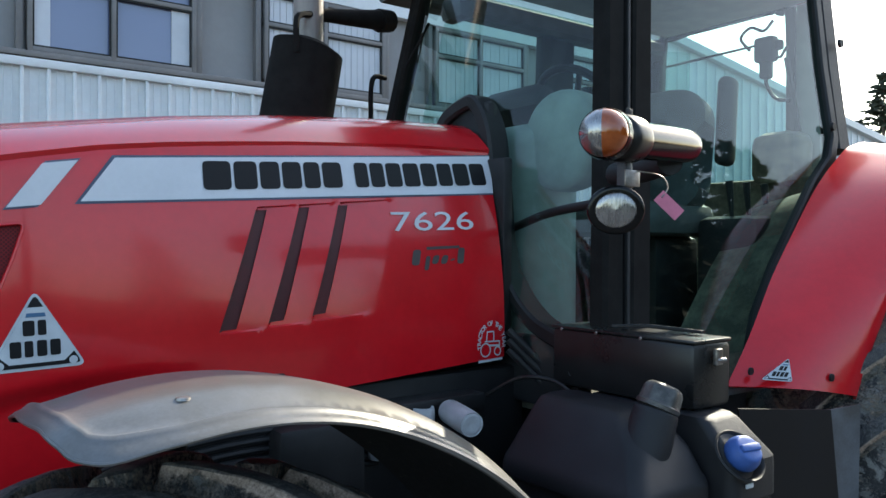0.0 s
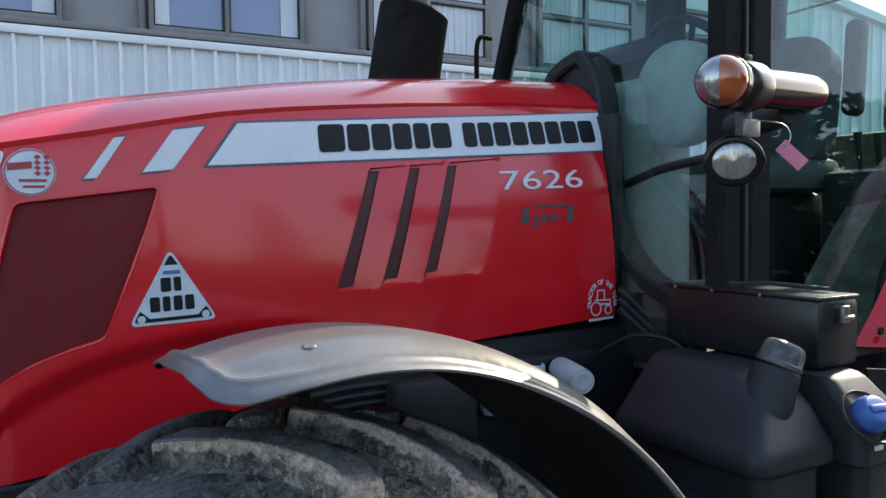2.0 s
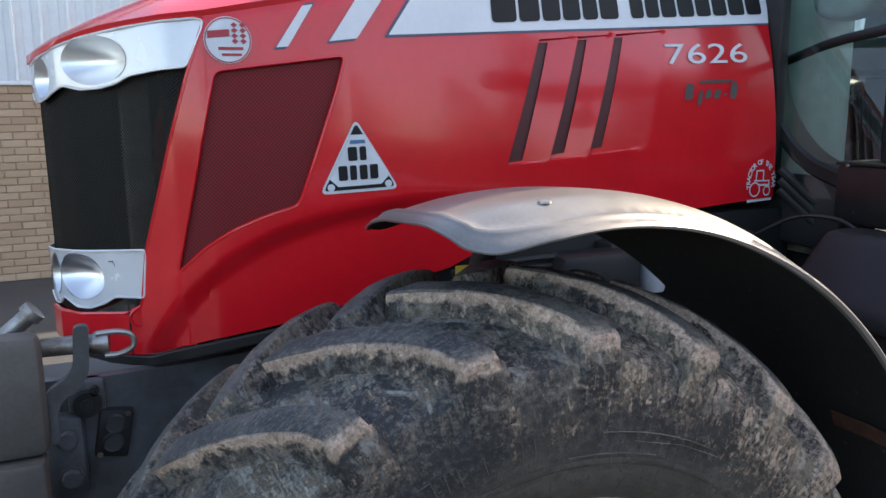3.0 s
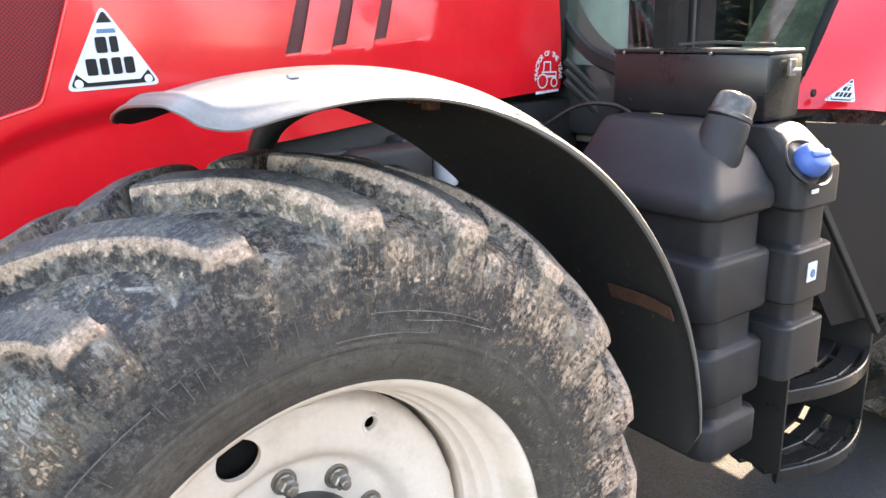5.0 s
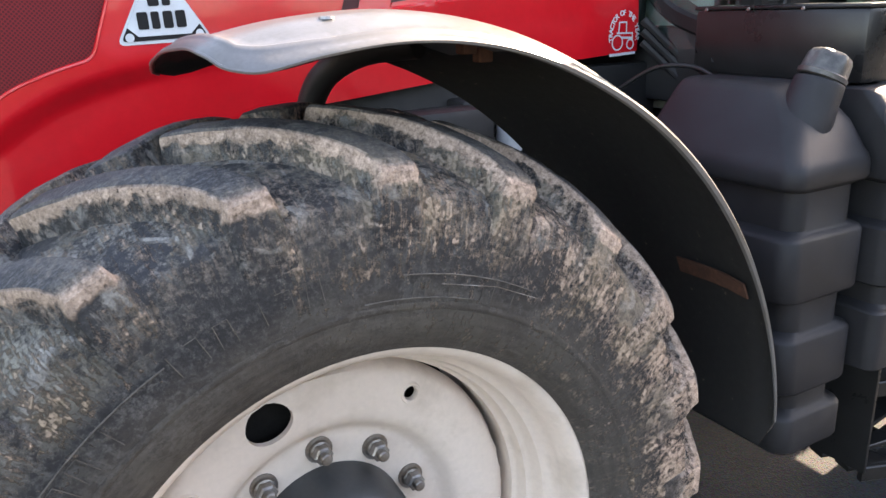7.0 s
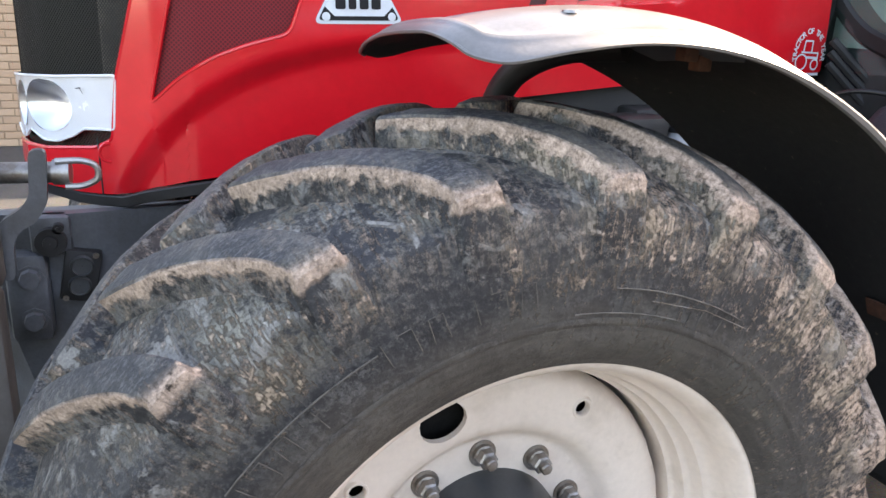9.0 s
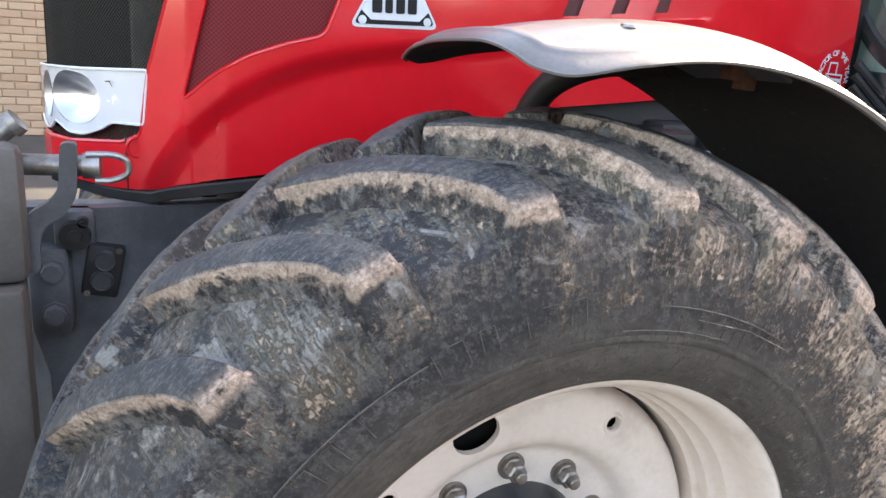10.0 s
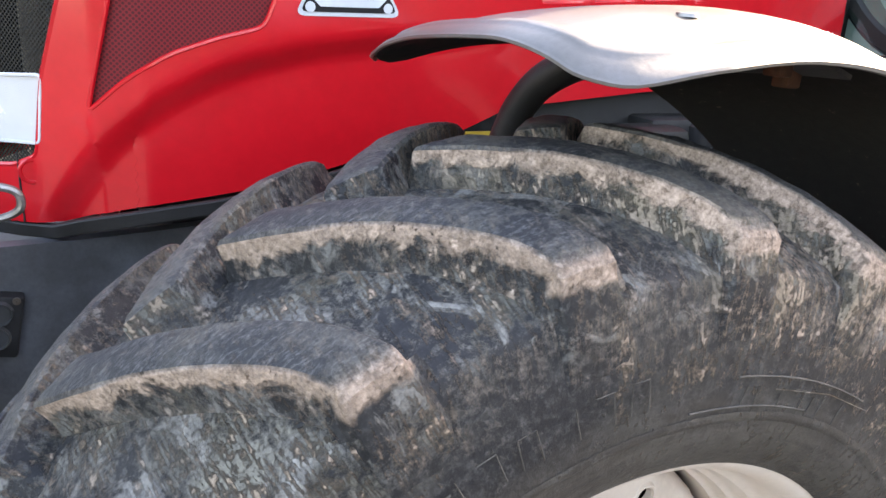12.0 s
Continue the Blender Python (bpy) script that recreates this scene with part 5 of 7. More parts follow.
GUARD_EY, GUARD_END = (0, 0.015, 0.04, 0.08, 0.15, 0.25, 0.36, 0.45, 0.495, 0.53), (90.1, 94.7, 98.0, 99.5, 100.1, 100.6, 100.4, 100.4, 99.6, 96.3)
DEGREE = 0.0149


def glide(x, xs, ys):
    """A smooth curve through knots."""
    i = max(0, min(len(xs) - 2, int(np.searchsorted(xs, x)) - 1))
    m = np.gradient(np.array(ys, float), np.array(xs, float))
    h = xs[i + 1] - xs[i]
    u = min(1.0, max(0.0, (x - xs[i]) / h))
    return float((1 + 2 * u) * (1 - u) ** 2 * ys[i] + u * (1 - u) ** 2 * h * m[i] + u * u * (3 - 2 * u) * ys[i + 1] + u * u * (u - 1) * h * m[i + 1])


def guard_point(a, v, lift=0.0):
    """a: degrees round the wheel (0 rear, 90 top); v: 0 outer edge to 1 inner edge."""
    y = 0.53 * v
    r = glide(a, GUARD_A, GUARD_BASE) + glide(a, GUARD_AA, GUARD_AMP) * glide(y, GUARD_Y, GUARD_RISE) + lift
    w = radians(a)
    return Vector((0.375 + r * math.cos(w), 1.0 + 0.946 * y, 0.665 + r * math.sin(w)))


def mudguard():
    free = [(2.8 + (90.1 - 2.8) * k / 60, 0.0) for k in range(60)] + [(glide(0.53 * (k / 50) ** 1.5, GUARD_EY, GUARD_END), 0.53 * (k / 50) ** 1.5) for k in range(51)]
    flat = [(a * DEGREE, y * 0.946) for a, y in free]
    outline = flat[:-1] + [(flat[-1][0] - 0.012, flat[-1][1] - 0.0), (-1.5 * DEGREE, 0.53 * 0.946), (-1.5 * DEGREE, 0.035)]
    seg_a, seg_b = np.array(flat[:-1]), np.array(flat[1:])
    seg_d = seg_b - seg_a
    seg_l = (seg_d ** 2).sum(1) + 1e-12

    def from_edge(p, q):
        t = np.clip(((np.array((p, q)) - seg_a) * seg_d).sum(1) / seg_l, 0, 1)
        return float(np.min(((seg_a + seg_d * t[:, None] - np.array((p, q))) ** 2).sum(1))) ** 0.5

    def inset(d):
        out = []
        for k in range(2, len(flat) - 4):
            t = Vector(flat[k + 1]) - Vector(flat[k - 1])
            n = Vector((-t.y, t.x)).normalized()
            q = Vector(flat[k]) + n * d
            if from_edge(q.x, q.y) > d * 0.97:
                out.append(tuple(q))
        return out

    def put(p, q, lift=0.0):
        d = from_edge(p, q)
        bead = 0.0055 * math.exp(-(((d - 0.028) / 0.0065) ** 2))
        return guard_point(p / DEGREE, q / 0.946 / 0.53, bead - 0.006 * max(0, 1 - d / 0.012) ** 2 + lift)

    lines = [inset(d) for d in (0.006, 0.018, 0.023, 0.028, 0.033, 0.039)]
    g = patch("mudguard", outline, [], put, 0.014, GUARD, tractor, "domed grey mudguard over the front tyre", angle=70, lines=lines)
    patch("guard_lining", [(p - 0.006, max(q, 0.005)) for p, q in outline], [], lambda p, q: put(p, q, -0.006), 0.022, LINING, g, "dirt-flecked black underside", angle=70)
    tube("guard_edge", [put(*q, -0.001) for q in flat[:-2]], [0.0028 + 0.0042 * max(0.0, math.sin(math.pi * min(max((q[0] / DEGREE - 3) / 80, 0), 1))) for q in flat[:-2]], GUARD, g, "rolled edge", 6)
    p = guard_point(88.5, 0.18)
    bm = bmesh.new()
    add_lathe(bm, [(-0.002, 0.011), (0.0015, 0.010), (0.0022, 0.007), (0.0022, 0.0)], tuple(p), "z", 14)
    part("guard_bolt", bm, STEEL, g, "small bolt head", angle=40)
    arm = curve([(0.66, 1.34, 1.475), (0.60, 1.44, 1.462), (0.562, 1.52, 1.425), (0.545, 1.575, 1.37), (0.54, 1.62, 1.28), (0.54, 1.70, 1.1), (0.54, 1.82, 0.9)], 8)
    tube("guard_stay", arm, 0.027, BLACK, g, "bent black stay")
    bar_rows = [[guard_point(a, v) - Vector((0, 0, 0.014)) for v in (0.3, 0.5, 0.7)] for a in (66, 71, 76)]
    grid_mesh("stay_plate", bar_rows, IRON, g, "rusty plate under the mudguard", thick=0.006)
    rust = surface("rusty_strap", (0.15, 0.065, 0.04), 0.8, scale=30, vary=0.4)
    grid_mesh("stay_strap", [[guard_point(a, v, -0.012) for v in (0.06, 0.16, 0.26, 0.36, 0.42)] for a in (21.4, 22.6, 23.8)], rust, g, "rust-stained strap", thick=0.004)
    for a, v in ((70, 0.42), (67, 0.46)):
        q = guard_point(a, v) - Vector((0, 0, 0.030))
        box("stay_nut", q - Vector((0.013, 0.013, 0.012)), q + Vector((0.013, 0.013, 0.020)), rust, g, "rusty clamp nut", 0.003)


mudguard()


# ---- cab ----
def far(p):
    return Vector((p[0], 2 * MID - p[1], p[2]))


cab = new("cab")
cab.parent = tractor
tagged(cab, "glazed black-framed tractor cab")
A0, A1 = Vector((1.664, 1.457, 1.36)), Vector((1.911, 1.669, 2.88))
B0, B1 = Vector((1.853, 1.450, 1.36)), Vector((2.123, 1.664, 2.88))
DOOR_EDGE = [Vector(p) for p in ((2.33, 1.435, 1.40), (2.39, 1.452, 1.507), (2.53, 1.475, 1.66), (2.70, 1.50, 1.811), (2.88, 1.525, 1.97), (3.03, 1.543, 2.075), (3.085, 1.560, 2.17), (3.10, 1.61, 2.45), (3.125, 1.67, 2.88))]


def bar(name, pts, wide, deep, material, parent, label="", side=Vector((1, 0, 0))):
    """A squared bar along points, wide along side and deep across it."""
    bm = bmesh.new()
    rings = []
    for i, p in enumerate(pts):
        d = (Vector(pts[min(i + 1, len(pts) - 1)]) - Vector(pts[max(i - 1, 0)])).normalized()
        s = (side - d * side.dot(d)).normalized()
        q = d.cross(s)
        w, h, c = wide / 2, deep / 2, min(wide, deep) * 0.18
        rings.append([bm.verts.new(Vector(p) + s * a + q * b) for a, b in ((-w + c, -h), (w - c, -h), (w, -h + c), (w, h - c), (w - c, h), (-w + c, h), (-w, h - c), (-w, -h + c))])
    for a, b in zip(rings, rings[1:]):
        for k in range(8):
            bm.faces.new((a[k], a[(k + 1) % 8], b[(k + 1) % 8], b[k]))
    bm.faces.new(rings[0][::-1])
    bm.faces.new(rings[-1])
    return part(name, bm, material, parent, label, angle=30)


for flip in (lambda p: Vector(p), far):
    near = flip is not far
    bar("front_pillar", [flip(A0 + Vector((0.045, 0.03, 0))), flip(A1 + Vector((0.045, 0.03, 0)))], 0.085 if near else 0.075, 0.07 if near else 0.06, MATT_BLACK, cab, "black front pillar")
    if near:
        bar("door_frame", [B0 + Vector((-0.048, 0.012, 0)), B1 + Vector((-0.048, 0.012, 0))], 0.085, 0.045, MATT_BLACK, cab, "black door frame upright")
        bar("pillar_rubber", [A0 + Vector((0.094, 0.012, 0)), A1 + Vector((0.094, 0.012, 0))], 0.012, 0.05, BLACK, cab, "")
    pts = [flip(p) for p in DOOR_EDGE]
    bar("door_frame", [p + Vector((0.02, 0, 0)) for p in pts], 0.05, 0.04, BLACK, cab, "black door frame edge")
    bar("rear_pillar", [flip(p) for p in (Vector((3.17, 1.57, 2.12)), Vector((3.20, 1.63, 2.45)), Vector((3.24, 1.70, 2.9)))], 0.10, 0.07, BLACK, cab, "black rear pillar")
bar("rear_post", [(3.64, 2.88, 1.9), (3.62, 2.80, 2.9)], 0.08, 0.08, BLACK, cab, "black rear corner post")
bar("roof_rail", [(1.80, 2.80, 2.83), (3.62, 2.80, 2.83)], 0.11, 0.10, SEAT, cab, "dark grey rail under the roof edge", Vector((0, 1, 0)))
bar("door_pillar", [(2.84, 2.86, 1.9), (2.84, 2.83, 2.80)], 0.235, 0.05, BLACK, cab, "dark trimmed door pillar")
roof_bm = bmesh.new()
add_box(roof_bm, (1.72, 1.72, 2.905), (3.75, 2.70, 3.05), 0.07, 3)
part("roof", roof_bm, RED, cab, "red cab roof")
box("headliner", (1.85, 1.72, 2.882), (3.56, 2.70, 2.903), TRIM_GREY, cab, "grey headliner", 0.01)
box("cab_floor", (1.72, 1.50, 1.22), (3.40, 2.92, 1.30), DUSTY, cab, "dusty cab floor mat", 0.01)
box("cab_rear_wall", (3.44, 1.50, 1.22), (3.60, 2.92, 2.06), DUSTY, cab, "dusty olive rear bulkhead", 0.02)
box("rear_shelf", (3.38, 1.86, 2.02), (3.58, 2.10, 2.275), DUSTY, cab, "grey shelf under the rear window", 0.06)


def pane(name, pts, label, nu=6):
    rows = pts
    g = grid_mesh(name, rows, GLASS, cab, label, angle=180)
    g.visible_shadow = False
    return g


front = [B0.lerp(B1, max(0.0, min(1.0, (p.z - 1.36) / 1.52))) for p in DOOR_EDGE]
for flip, nm in ((lambda p: p, "door_glass"), (far, "door_glass")):
    pane(nm, [[flip(a.lerp(b, k / 6)) for k in range(7)] for a, b in zip(front, DOOR_EDGE)], "green-tinted door glass")
    pane("quarter_glass", [[flip(Vector(a).lerp(Vector(b), k / 3)) for k in range(4)] for a, b in (((3.20, 1.57, 2.12), (3.60, 1.84, 2.10)), ((3.22, 1.68, 2.78), (3.58, 1.86, 2.78)))], "green-tinted quarter glass")
pane("windscreen", [[(lambda p: Vector((p.x + 0.05 - 0.10 * math.sin(math.pi * k / 12), p.y, p.z)))((A0.lerp(A1, (z - 1.36) / 1.52)).lerp(far(A0.lerp(A1, (z - 1.36) / 1.52)), k / 12)) for k in range(13)] for z in (1.40, 1.8, 2.2, 2.88)], "green-tinted windscreen")
pane("rear_glass", [[Vector((3.64, y, z)) for y in (1.98, 2.3, 2.78)] for z in (2.06, 2.90)], "green-tinted rear window")
bar("rear_window_frame", curve([(3.61, 2.005, 2.05), (3.61, 2.01, 2.80), (3.61, 2.05, 2.885), (3.61, 2.25, 2.92), (3.61, 2.68, 2.90), (3.61, 2.765, 2.83), (3.61, 2.785, 2.05)], 5), 0.05, 0.03, BLACK, cab, "black rounded rear window frame", Vector((0, 1, 0.3)))
box("rear_trim", (3.60, 1.86, 2.05), (3.655, 1.985, 2.90), TRIM_GREY, cab, "grey panel beside the rear window", 0.015)
tube("antenna", [(3.63, 2.76, 2.745), (3.60, 2.13, 2.745)], 0.007, BLACK, cab, "thin black rod across the rear window", 8)
# black surround where the windscreen dips beside the bonnet
cowl = curve([(1.715, 2.235, 2.165), (1.715, 2.20, 2.195), (1.72, 2.13, 2.222), (1.72, 2.06, 2.222), (1.72, 1.995, 2.12), (1.72, 1.965, 1.934), (1.72, 1.937, 1.72), (1.72, 1.868, 1.59), (1.72, 1.765, 1.50), (1.70, 1.62, 1.455)], 6)
bar("windscreen_surround", cowl, 0.09, 0.05, BLACK, cab, "black rubber windscreen surround")
bar("windscreen_surround", [far(p) for p in cowl if p.z < 2.12], 0.06, 0.036, BLACK, cab, "black rubber windscreen surround")
box("cowl", (1.695, 1.99, 1.36), (1.742, 2.22, 2.225), BLACK, cab, "black bulkhead behind the bonnet", 0.02)
box("cowl", (1.68, 1.56, 1.25), (1.74, 2.86, 1.46), BLACK, cab, "black bulkhead foot", 0.015)
tube("grab_rail", curve([(1.70, 1.52, 1.86), (1.74, 1.75, 1.84), (1.80, 1.98, 1.80)], 6), 0.014, BLACK, cab, "black rail behind the windscreen")
# inside the cab
dash = bmesh.new()
add_box(dash, (1.86, 1.98, 1.30), (2.16, 2.40, 2.18), 0.09, 3)
part("steering_console", dash, TRIM_GREY, cab, "grey steering console")
box("instrument_pod", (-0.12, -0.18, -0.06), (0.12, 0.18, 0.06), BLACK, cab, "black instrument pod", 0.045, pose(2.16, 2.30, 2.27, 0, 24, 0))
lathe("side_console", fine([(-0.02, 0.001), (0.0, 0.15), (0.04, 0.175), (0.12, 0.165), (0.20, 0.11), (0.22, 0.001)], 3), (1.92, 1.90, 2.10), TRIM_GREY, cab, "rounded grey trim", "x", 28)
sw = Matrix.Translation((2.40, 2.25, 2.29)) @ Euler((0, radians(54), 0)).to_matrix().to_4x4()
bm = bmesh.new()
ring = [sw @ Vector((0.205 * math.cos(2 * math.pi * k / 40), 0.205 * math.sin(2 * math.pi * k / 40), 0)) for k in range(41)]
add_tube(bm, ring, 0.018, 8, False)
wheel = part("steering_wheel", bm, BLACK, cab, "black steering wheel")
for a in (90, 210, 330):
    tube("spoke", [sw @ Vector((0, 0, -0.03)), sw @ Vector((0.2 * math.cos(radians(a)), 0.2 * math.sin(radians(a)), 0))], 0.013, BLACK, wheel)
tube("steering_column", [sw @ Vector((0, 0, -0.02)), (2.14, 2.2, 2.02)], 0.035, BLACK, cab, "black steering column")


def driver_seat():
    s = new("seat")
    s.parent = cab
    tagged(s, "grey cloth driver's seat")
    box("seat_cushion", (2.45, 1.96, 1.78), (2.95, 2.46, 1.92), SEAT, s, "", 0.05)
    patch("backrest", rounded([(1.95, 1.86), (2.47, 1.86), (2.45, 2.39), (1.97, 2.39)], 0.15, 6), [], lambda y, z: Vector((2.84 + 0.18 * (z - 1.86) - 0.03 * math.cos(9 * (y - 2.21)), y, z)), 0.03, SEAT, s, "", thick=0.11, angle=60)
    bm = bmesh.new()
    add_box(bm, (-0.03, -0.03, 0.0), (0.065, 0.03, 0.36), 0.03, 3, Matrix.Translation((2.76, 1.82, 2.06)) @ Euler((0, radians(4), 0)).to_matrix().to_4x4())
    part("raised_armrest", bm, BLACK, s, "black armrest folded upright")
    box("seat_base", (2.65, 2.05, 1.30), (2.95, 2.38, 1.78), BLACK, s, "black seat base", 0.03)


driver_seat()
grid_mesh("wheel_arch_trim", [[Vector((2.40 + 0.75 * k / 10, 1.52 + 0.30 * j / 5, 1.30 + 0.70 * math.sin(0.5 * math.pi * k / 10) * (1 - 0.10 * j / 5))) for k in range(11)] for j in range(6)], DUSTY, cab, "dusty olive wheel-arch trim inside the door", thick=0.01)
box("side_panel", (2.75, 1.66, 1.30), (3.35, 1.94, 1.86), BLACK, cab, "black side controls", 0.04)
for x, z in ((2.80, 1.86), (2.92, 1.86), (3.05, 1.86)):
    tube("lever", [(x, 1.80, z), (x - 0.02, 1.80, z + 0.14)], [0.008, 0.016], BLACK, cab, "black control lever", 8)
# far mirror and wiper
tube("mirror_arm", curve([(3.30, 2.95, 2.62), (3.32, 3.05, 2.55), (3.34, 3.10, 2.30), (3.36, 3.16, 2.18), (3.42, 3.2, 2.25), (3.44, 3.2, 2.55)], 6), 0.014, BLACK, cab, "bent black mirror arm")
box("mirror_joint", (3.26, 2.99, 2.50), (3.38, 3.07, 2.64), BLACK, cab, "black mirror joint", 0.02)
tube("exhaust_strut", [(1.46, 2.78, 2.655), (1.62, 2.80, 2.675), (1.80, 2.84, 2.705)], [0.024, 0.033, 0.043], MATT_BLACK, cab, "black mirror strut")
tube("strut_joint", [(1.79, 2.84, 2.702), (1.86, 2.855, 2.714)], [0.050, 0.047], MATT_BLACK, cab, "ribbed black strut joint")
bm = bmesh.new()
add_box(bm, (3.53, 2.06, 2.64), (3.60, 2.165, 2.765), 0.018, 2)
add_box(bm, (3.54, 2.085, 2.56), (3.59, 2.14, 2.66), 0.012, 2)
add_box(bm, (3.55, 2.03, 2.69), (3.59, 2.08, 2.74), 0.012, 2)
part("wiper_motor", bm, BLACK, cab, "black rear wiper motor")
tube("wiper_bracket", curve([(3.57, 2.11, 2.60), (3.57, 2.113, 2.575), (3.57, 2.112, 2.53), (3.57, 2.064, 2.458), (3.57, 1.993, 2.439)], 6), 0.009, BLACK, cab, "bent black bracket at the rear window")
tube("wiper_link", [(3.57, 2.10, 2.66), (3.57, 2.04, 2.655), (3.57, 2.008, 2.70)], 0.008, BLACK, cab, "short black link", 8)
tube("wiper_rod", [(3.57, 2.012, 2.645), (3.57, 1.978, 2.46), (3.57, 1.947, 2.27)], 0.013, BLACK, cab, "black rod beside the rear window", 8)
tube("wiper_cable", curve([(3.58, 2.21, 2.72), (3.58, 2.26, 2.79), (3.57, 2.20, 2.83), (3.57, 2.13, 2.80), (3.57, 2.08, 2.84)], 6), 0.008, BLACK, cab, "loose black cable", 8)
tube("wiper_arm", curve([(1.90, 2.62, 2.66), (1.87, 2.65, 2.58), (1.83, 2.69, 2.48)], 4), 0.006, MATT_BLACK, cab, "black wiper arm", 8)
box("work_lamp", (1.86, 2.36, 2.62), (1.94, 2.50, 2.72), BLACK, cab, "black lamp under the roof edge", 0.03)
for p in ((3.08, 1.545, 2.212), (3.245, 1.60, 2.575)):
    lathe("hinge_button", [(-0.012, 0.001), (-0.012, 0.016), (0.0, 0.018)], p, BLACK, cab, "black hinge button", "y", 16)
# reflected verge side: handle rail in front of the far pillar
tube("hand_rail", curve([(1.70, 2.75, 2.22), (1.70, 2.75, 2.38), (1.73, 2.77, 2.44), (1.80, 2.80, 2.45)], 6), 0.0105, MATT_BLACK, cab, "black hand rail")

# ---- exhaust ----
exhaust = new("exhaust")
exhaust.parent = tractor
tagged(exhaust, "upright exhaust with black heat guard")
mx, my = 1.41, 2.75
lathe("pipe", [(2.35, 0.058), (2.60, 0.058), (3.25, 0.056), (3.25, 0.048), (2.9, 0.048)], (mx + 0.005, my, 0), PIPE, exhaust, "dull stainless exhaust pipe", "z", 28)
bm = bmesh.new()
rows = []
for k in range(9):
    z = 1.95 + (2.53 - 1.95) * k / 8
    t = (z - 1.95) / 0.58
    rows.append([bm.verts.new((mx + (0.146 - 0.008 * t) * math.cos(a) - 0.095 + 0.100 * t, my + (0.125 - 0.01 * t) * math.sin(a), z - (0.034 * math.cos(a) + 0.030) * t)) for a in (2 * math.pi * j / 40 for j in range(40))])
for a, b in zip(rows, rows[1:]):
    for k in range(40):
        bm.faces.new((a[k], a[(k + 1) % 40], b[(k + 1) % 40], b[k]))
top = [bm.verts.new(v.co.lerp(Vector((mx + 0.03, my, 2.55)), 0.45) + Vector((0, 0, 0.006))) for v in rows[-1]]
for k in range(40):
    bm.faces.new((rows[-1][k], rows[-1][(k + 1) % 40], top[(k + 1) % 40], top[k]))
part("heat_guard", bm, MATT_BLACK, exhaust, "matt black perforated heat guard", angle=45)
tube("guard_loop", curve([(1.325, 2.66, 2.46), (1.32, 2.66, 2.55), (1.335, 2.67, 2.60), (1.40, 2.70, 2.625)], 6), 0.0125, MATT_BLACK, exhaust, "black wire loop", 8)

# ---- lamps on the cab corner ----
lamp = new("corner_lamp")
lamp.parent = tractor
tagged(lamp, "indicator and work lamp on a black arm")


def along(centre, direction):
    return Matrix.Translation(centre) @ Vector(direction).to_track_quat("Z", "Y").to_matrix().to_4x4()


m = along((1.216, 1.055, 1.962), (-0.80, -0.55, -0.06))
lathe("indicator_body", fine([(-0.135, 0.001), (-0.135, 0.036), (-0.12, 0.045), (-0.05, 0.052), (-0.02, 0.053), (0.014, 0.050)], 3), (0, 0, 0), LAMP_BLACK, lamp, "glossy black indicator housing", "z", 36, m)
bm = bmesh.new()
add_lathe(bm, fine([(0.012, 0.0485), (0.026, 0.046), (0.044, 0.034), (0.052, 0.018), (0.054, 0.001)], 3), (0, 0, 0), "z", 36)
bm2 = bm.copy()
bmesh.ops.bisect_plane(bm, geom=bm.verts[:] + bm.edges[:] + bm.faces[:], plane_co=(0, 0, 0), plane_no=(1, 0, 0), clear_inner=True)
bmesh.ops.bisect_plane(bm2, geom=bm2.verts[:] + bm2.edges[:] + bm2.faces[:], plane_co=(0, 0, 0), plane_no=(1, 0, 0), clear_outer=True)
bm.transform(m)
bm2.transform(m)
side_a = sum((v.co.x for v in bm.verts)) / len(bm.verts)
side_b = sum((v.co.x for v in bm2.verts)) / len(bm2.verts)
part("indicator_lens", bm, AMBER if side_a > side_b else LENS, lamp, "amber lens half" if side_a > side_b else "ribbed clear lens half")
part("indicator_lens", bm2, LENS if side_a > side_b else AMBER, lamp, "ribbed clear lens half" if side_a > side_b else "amber lens half")
arm_m = along((1.315, 1.10, 1.966), (0.965, 0.24, 0.052))
lathe("arm_housing", fine([(0.0, 0.001), (0.0, 0.030), (0.02, 0.039), (0.10, 0.041), (0.28, 0.042), (0.345, 0.040), (0.371, 0.032), (0.384, 0.018), (0.390, 0.001)], 3), (0, 0, 0), LAMP_BLACK, lamp, "glossy black arm housing", "z", 36, arm_m)
lathe("arm_collar", fine([(-0.02, 0.030), (-0.012, 0.047), (0.01, 0.051), (0.045, 0.051), (0.062, 0.047), (0.068, 0.040)], 3), (0, 0, 0), PAINT_BLACK, lamp, "black collar behind the lens", "z", 36, arm_m)
tube("arm", [(1.60, 1.19, 1.945), (1.68, 1.34, 1.94), (1.73, 1.47, 1.94)], 0.034, BLACK, lamp, "black arm to the pillar")
box("lamp_plate", (1.332, 1.100, 1.866), (1.380, 1.106, 1.902), STEEL, lamp, "small bare steel plate", 0.003)
box("lamp_bracket", (1.348, 1.11, 1.855), (1.368, 1.14, 1.93), IRON, lamp, "dark steel bracket", 0.004)
box("bracket_tab", (1.335, 1.10, 2.01), (1.355, 1.106, 2.032), BLACK, lamp, "", 0.003)
m2 = along((1.300, 1.10, 1.815), (-0.72, -0.68, -0.08)) @ Matrix.Diagonal((0.92, 0.80, 0.95, 1))
lathe("work_lamp_body", fine([(-0.085, 0.001), (-0.08, 0.035), (-0.05, 0.056), (0.0, 0.064), (0.018, 0.062), (0.020, 0.046)], 3), (0, 0, 0), LAMP_BLACK, lamp, "round black work lamp", "z", 36, m2)
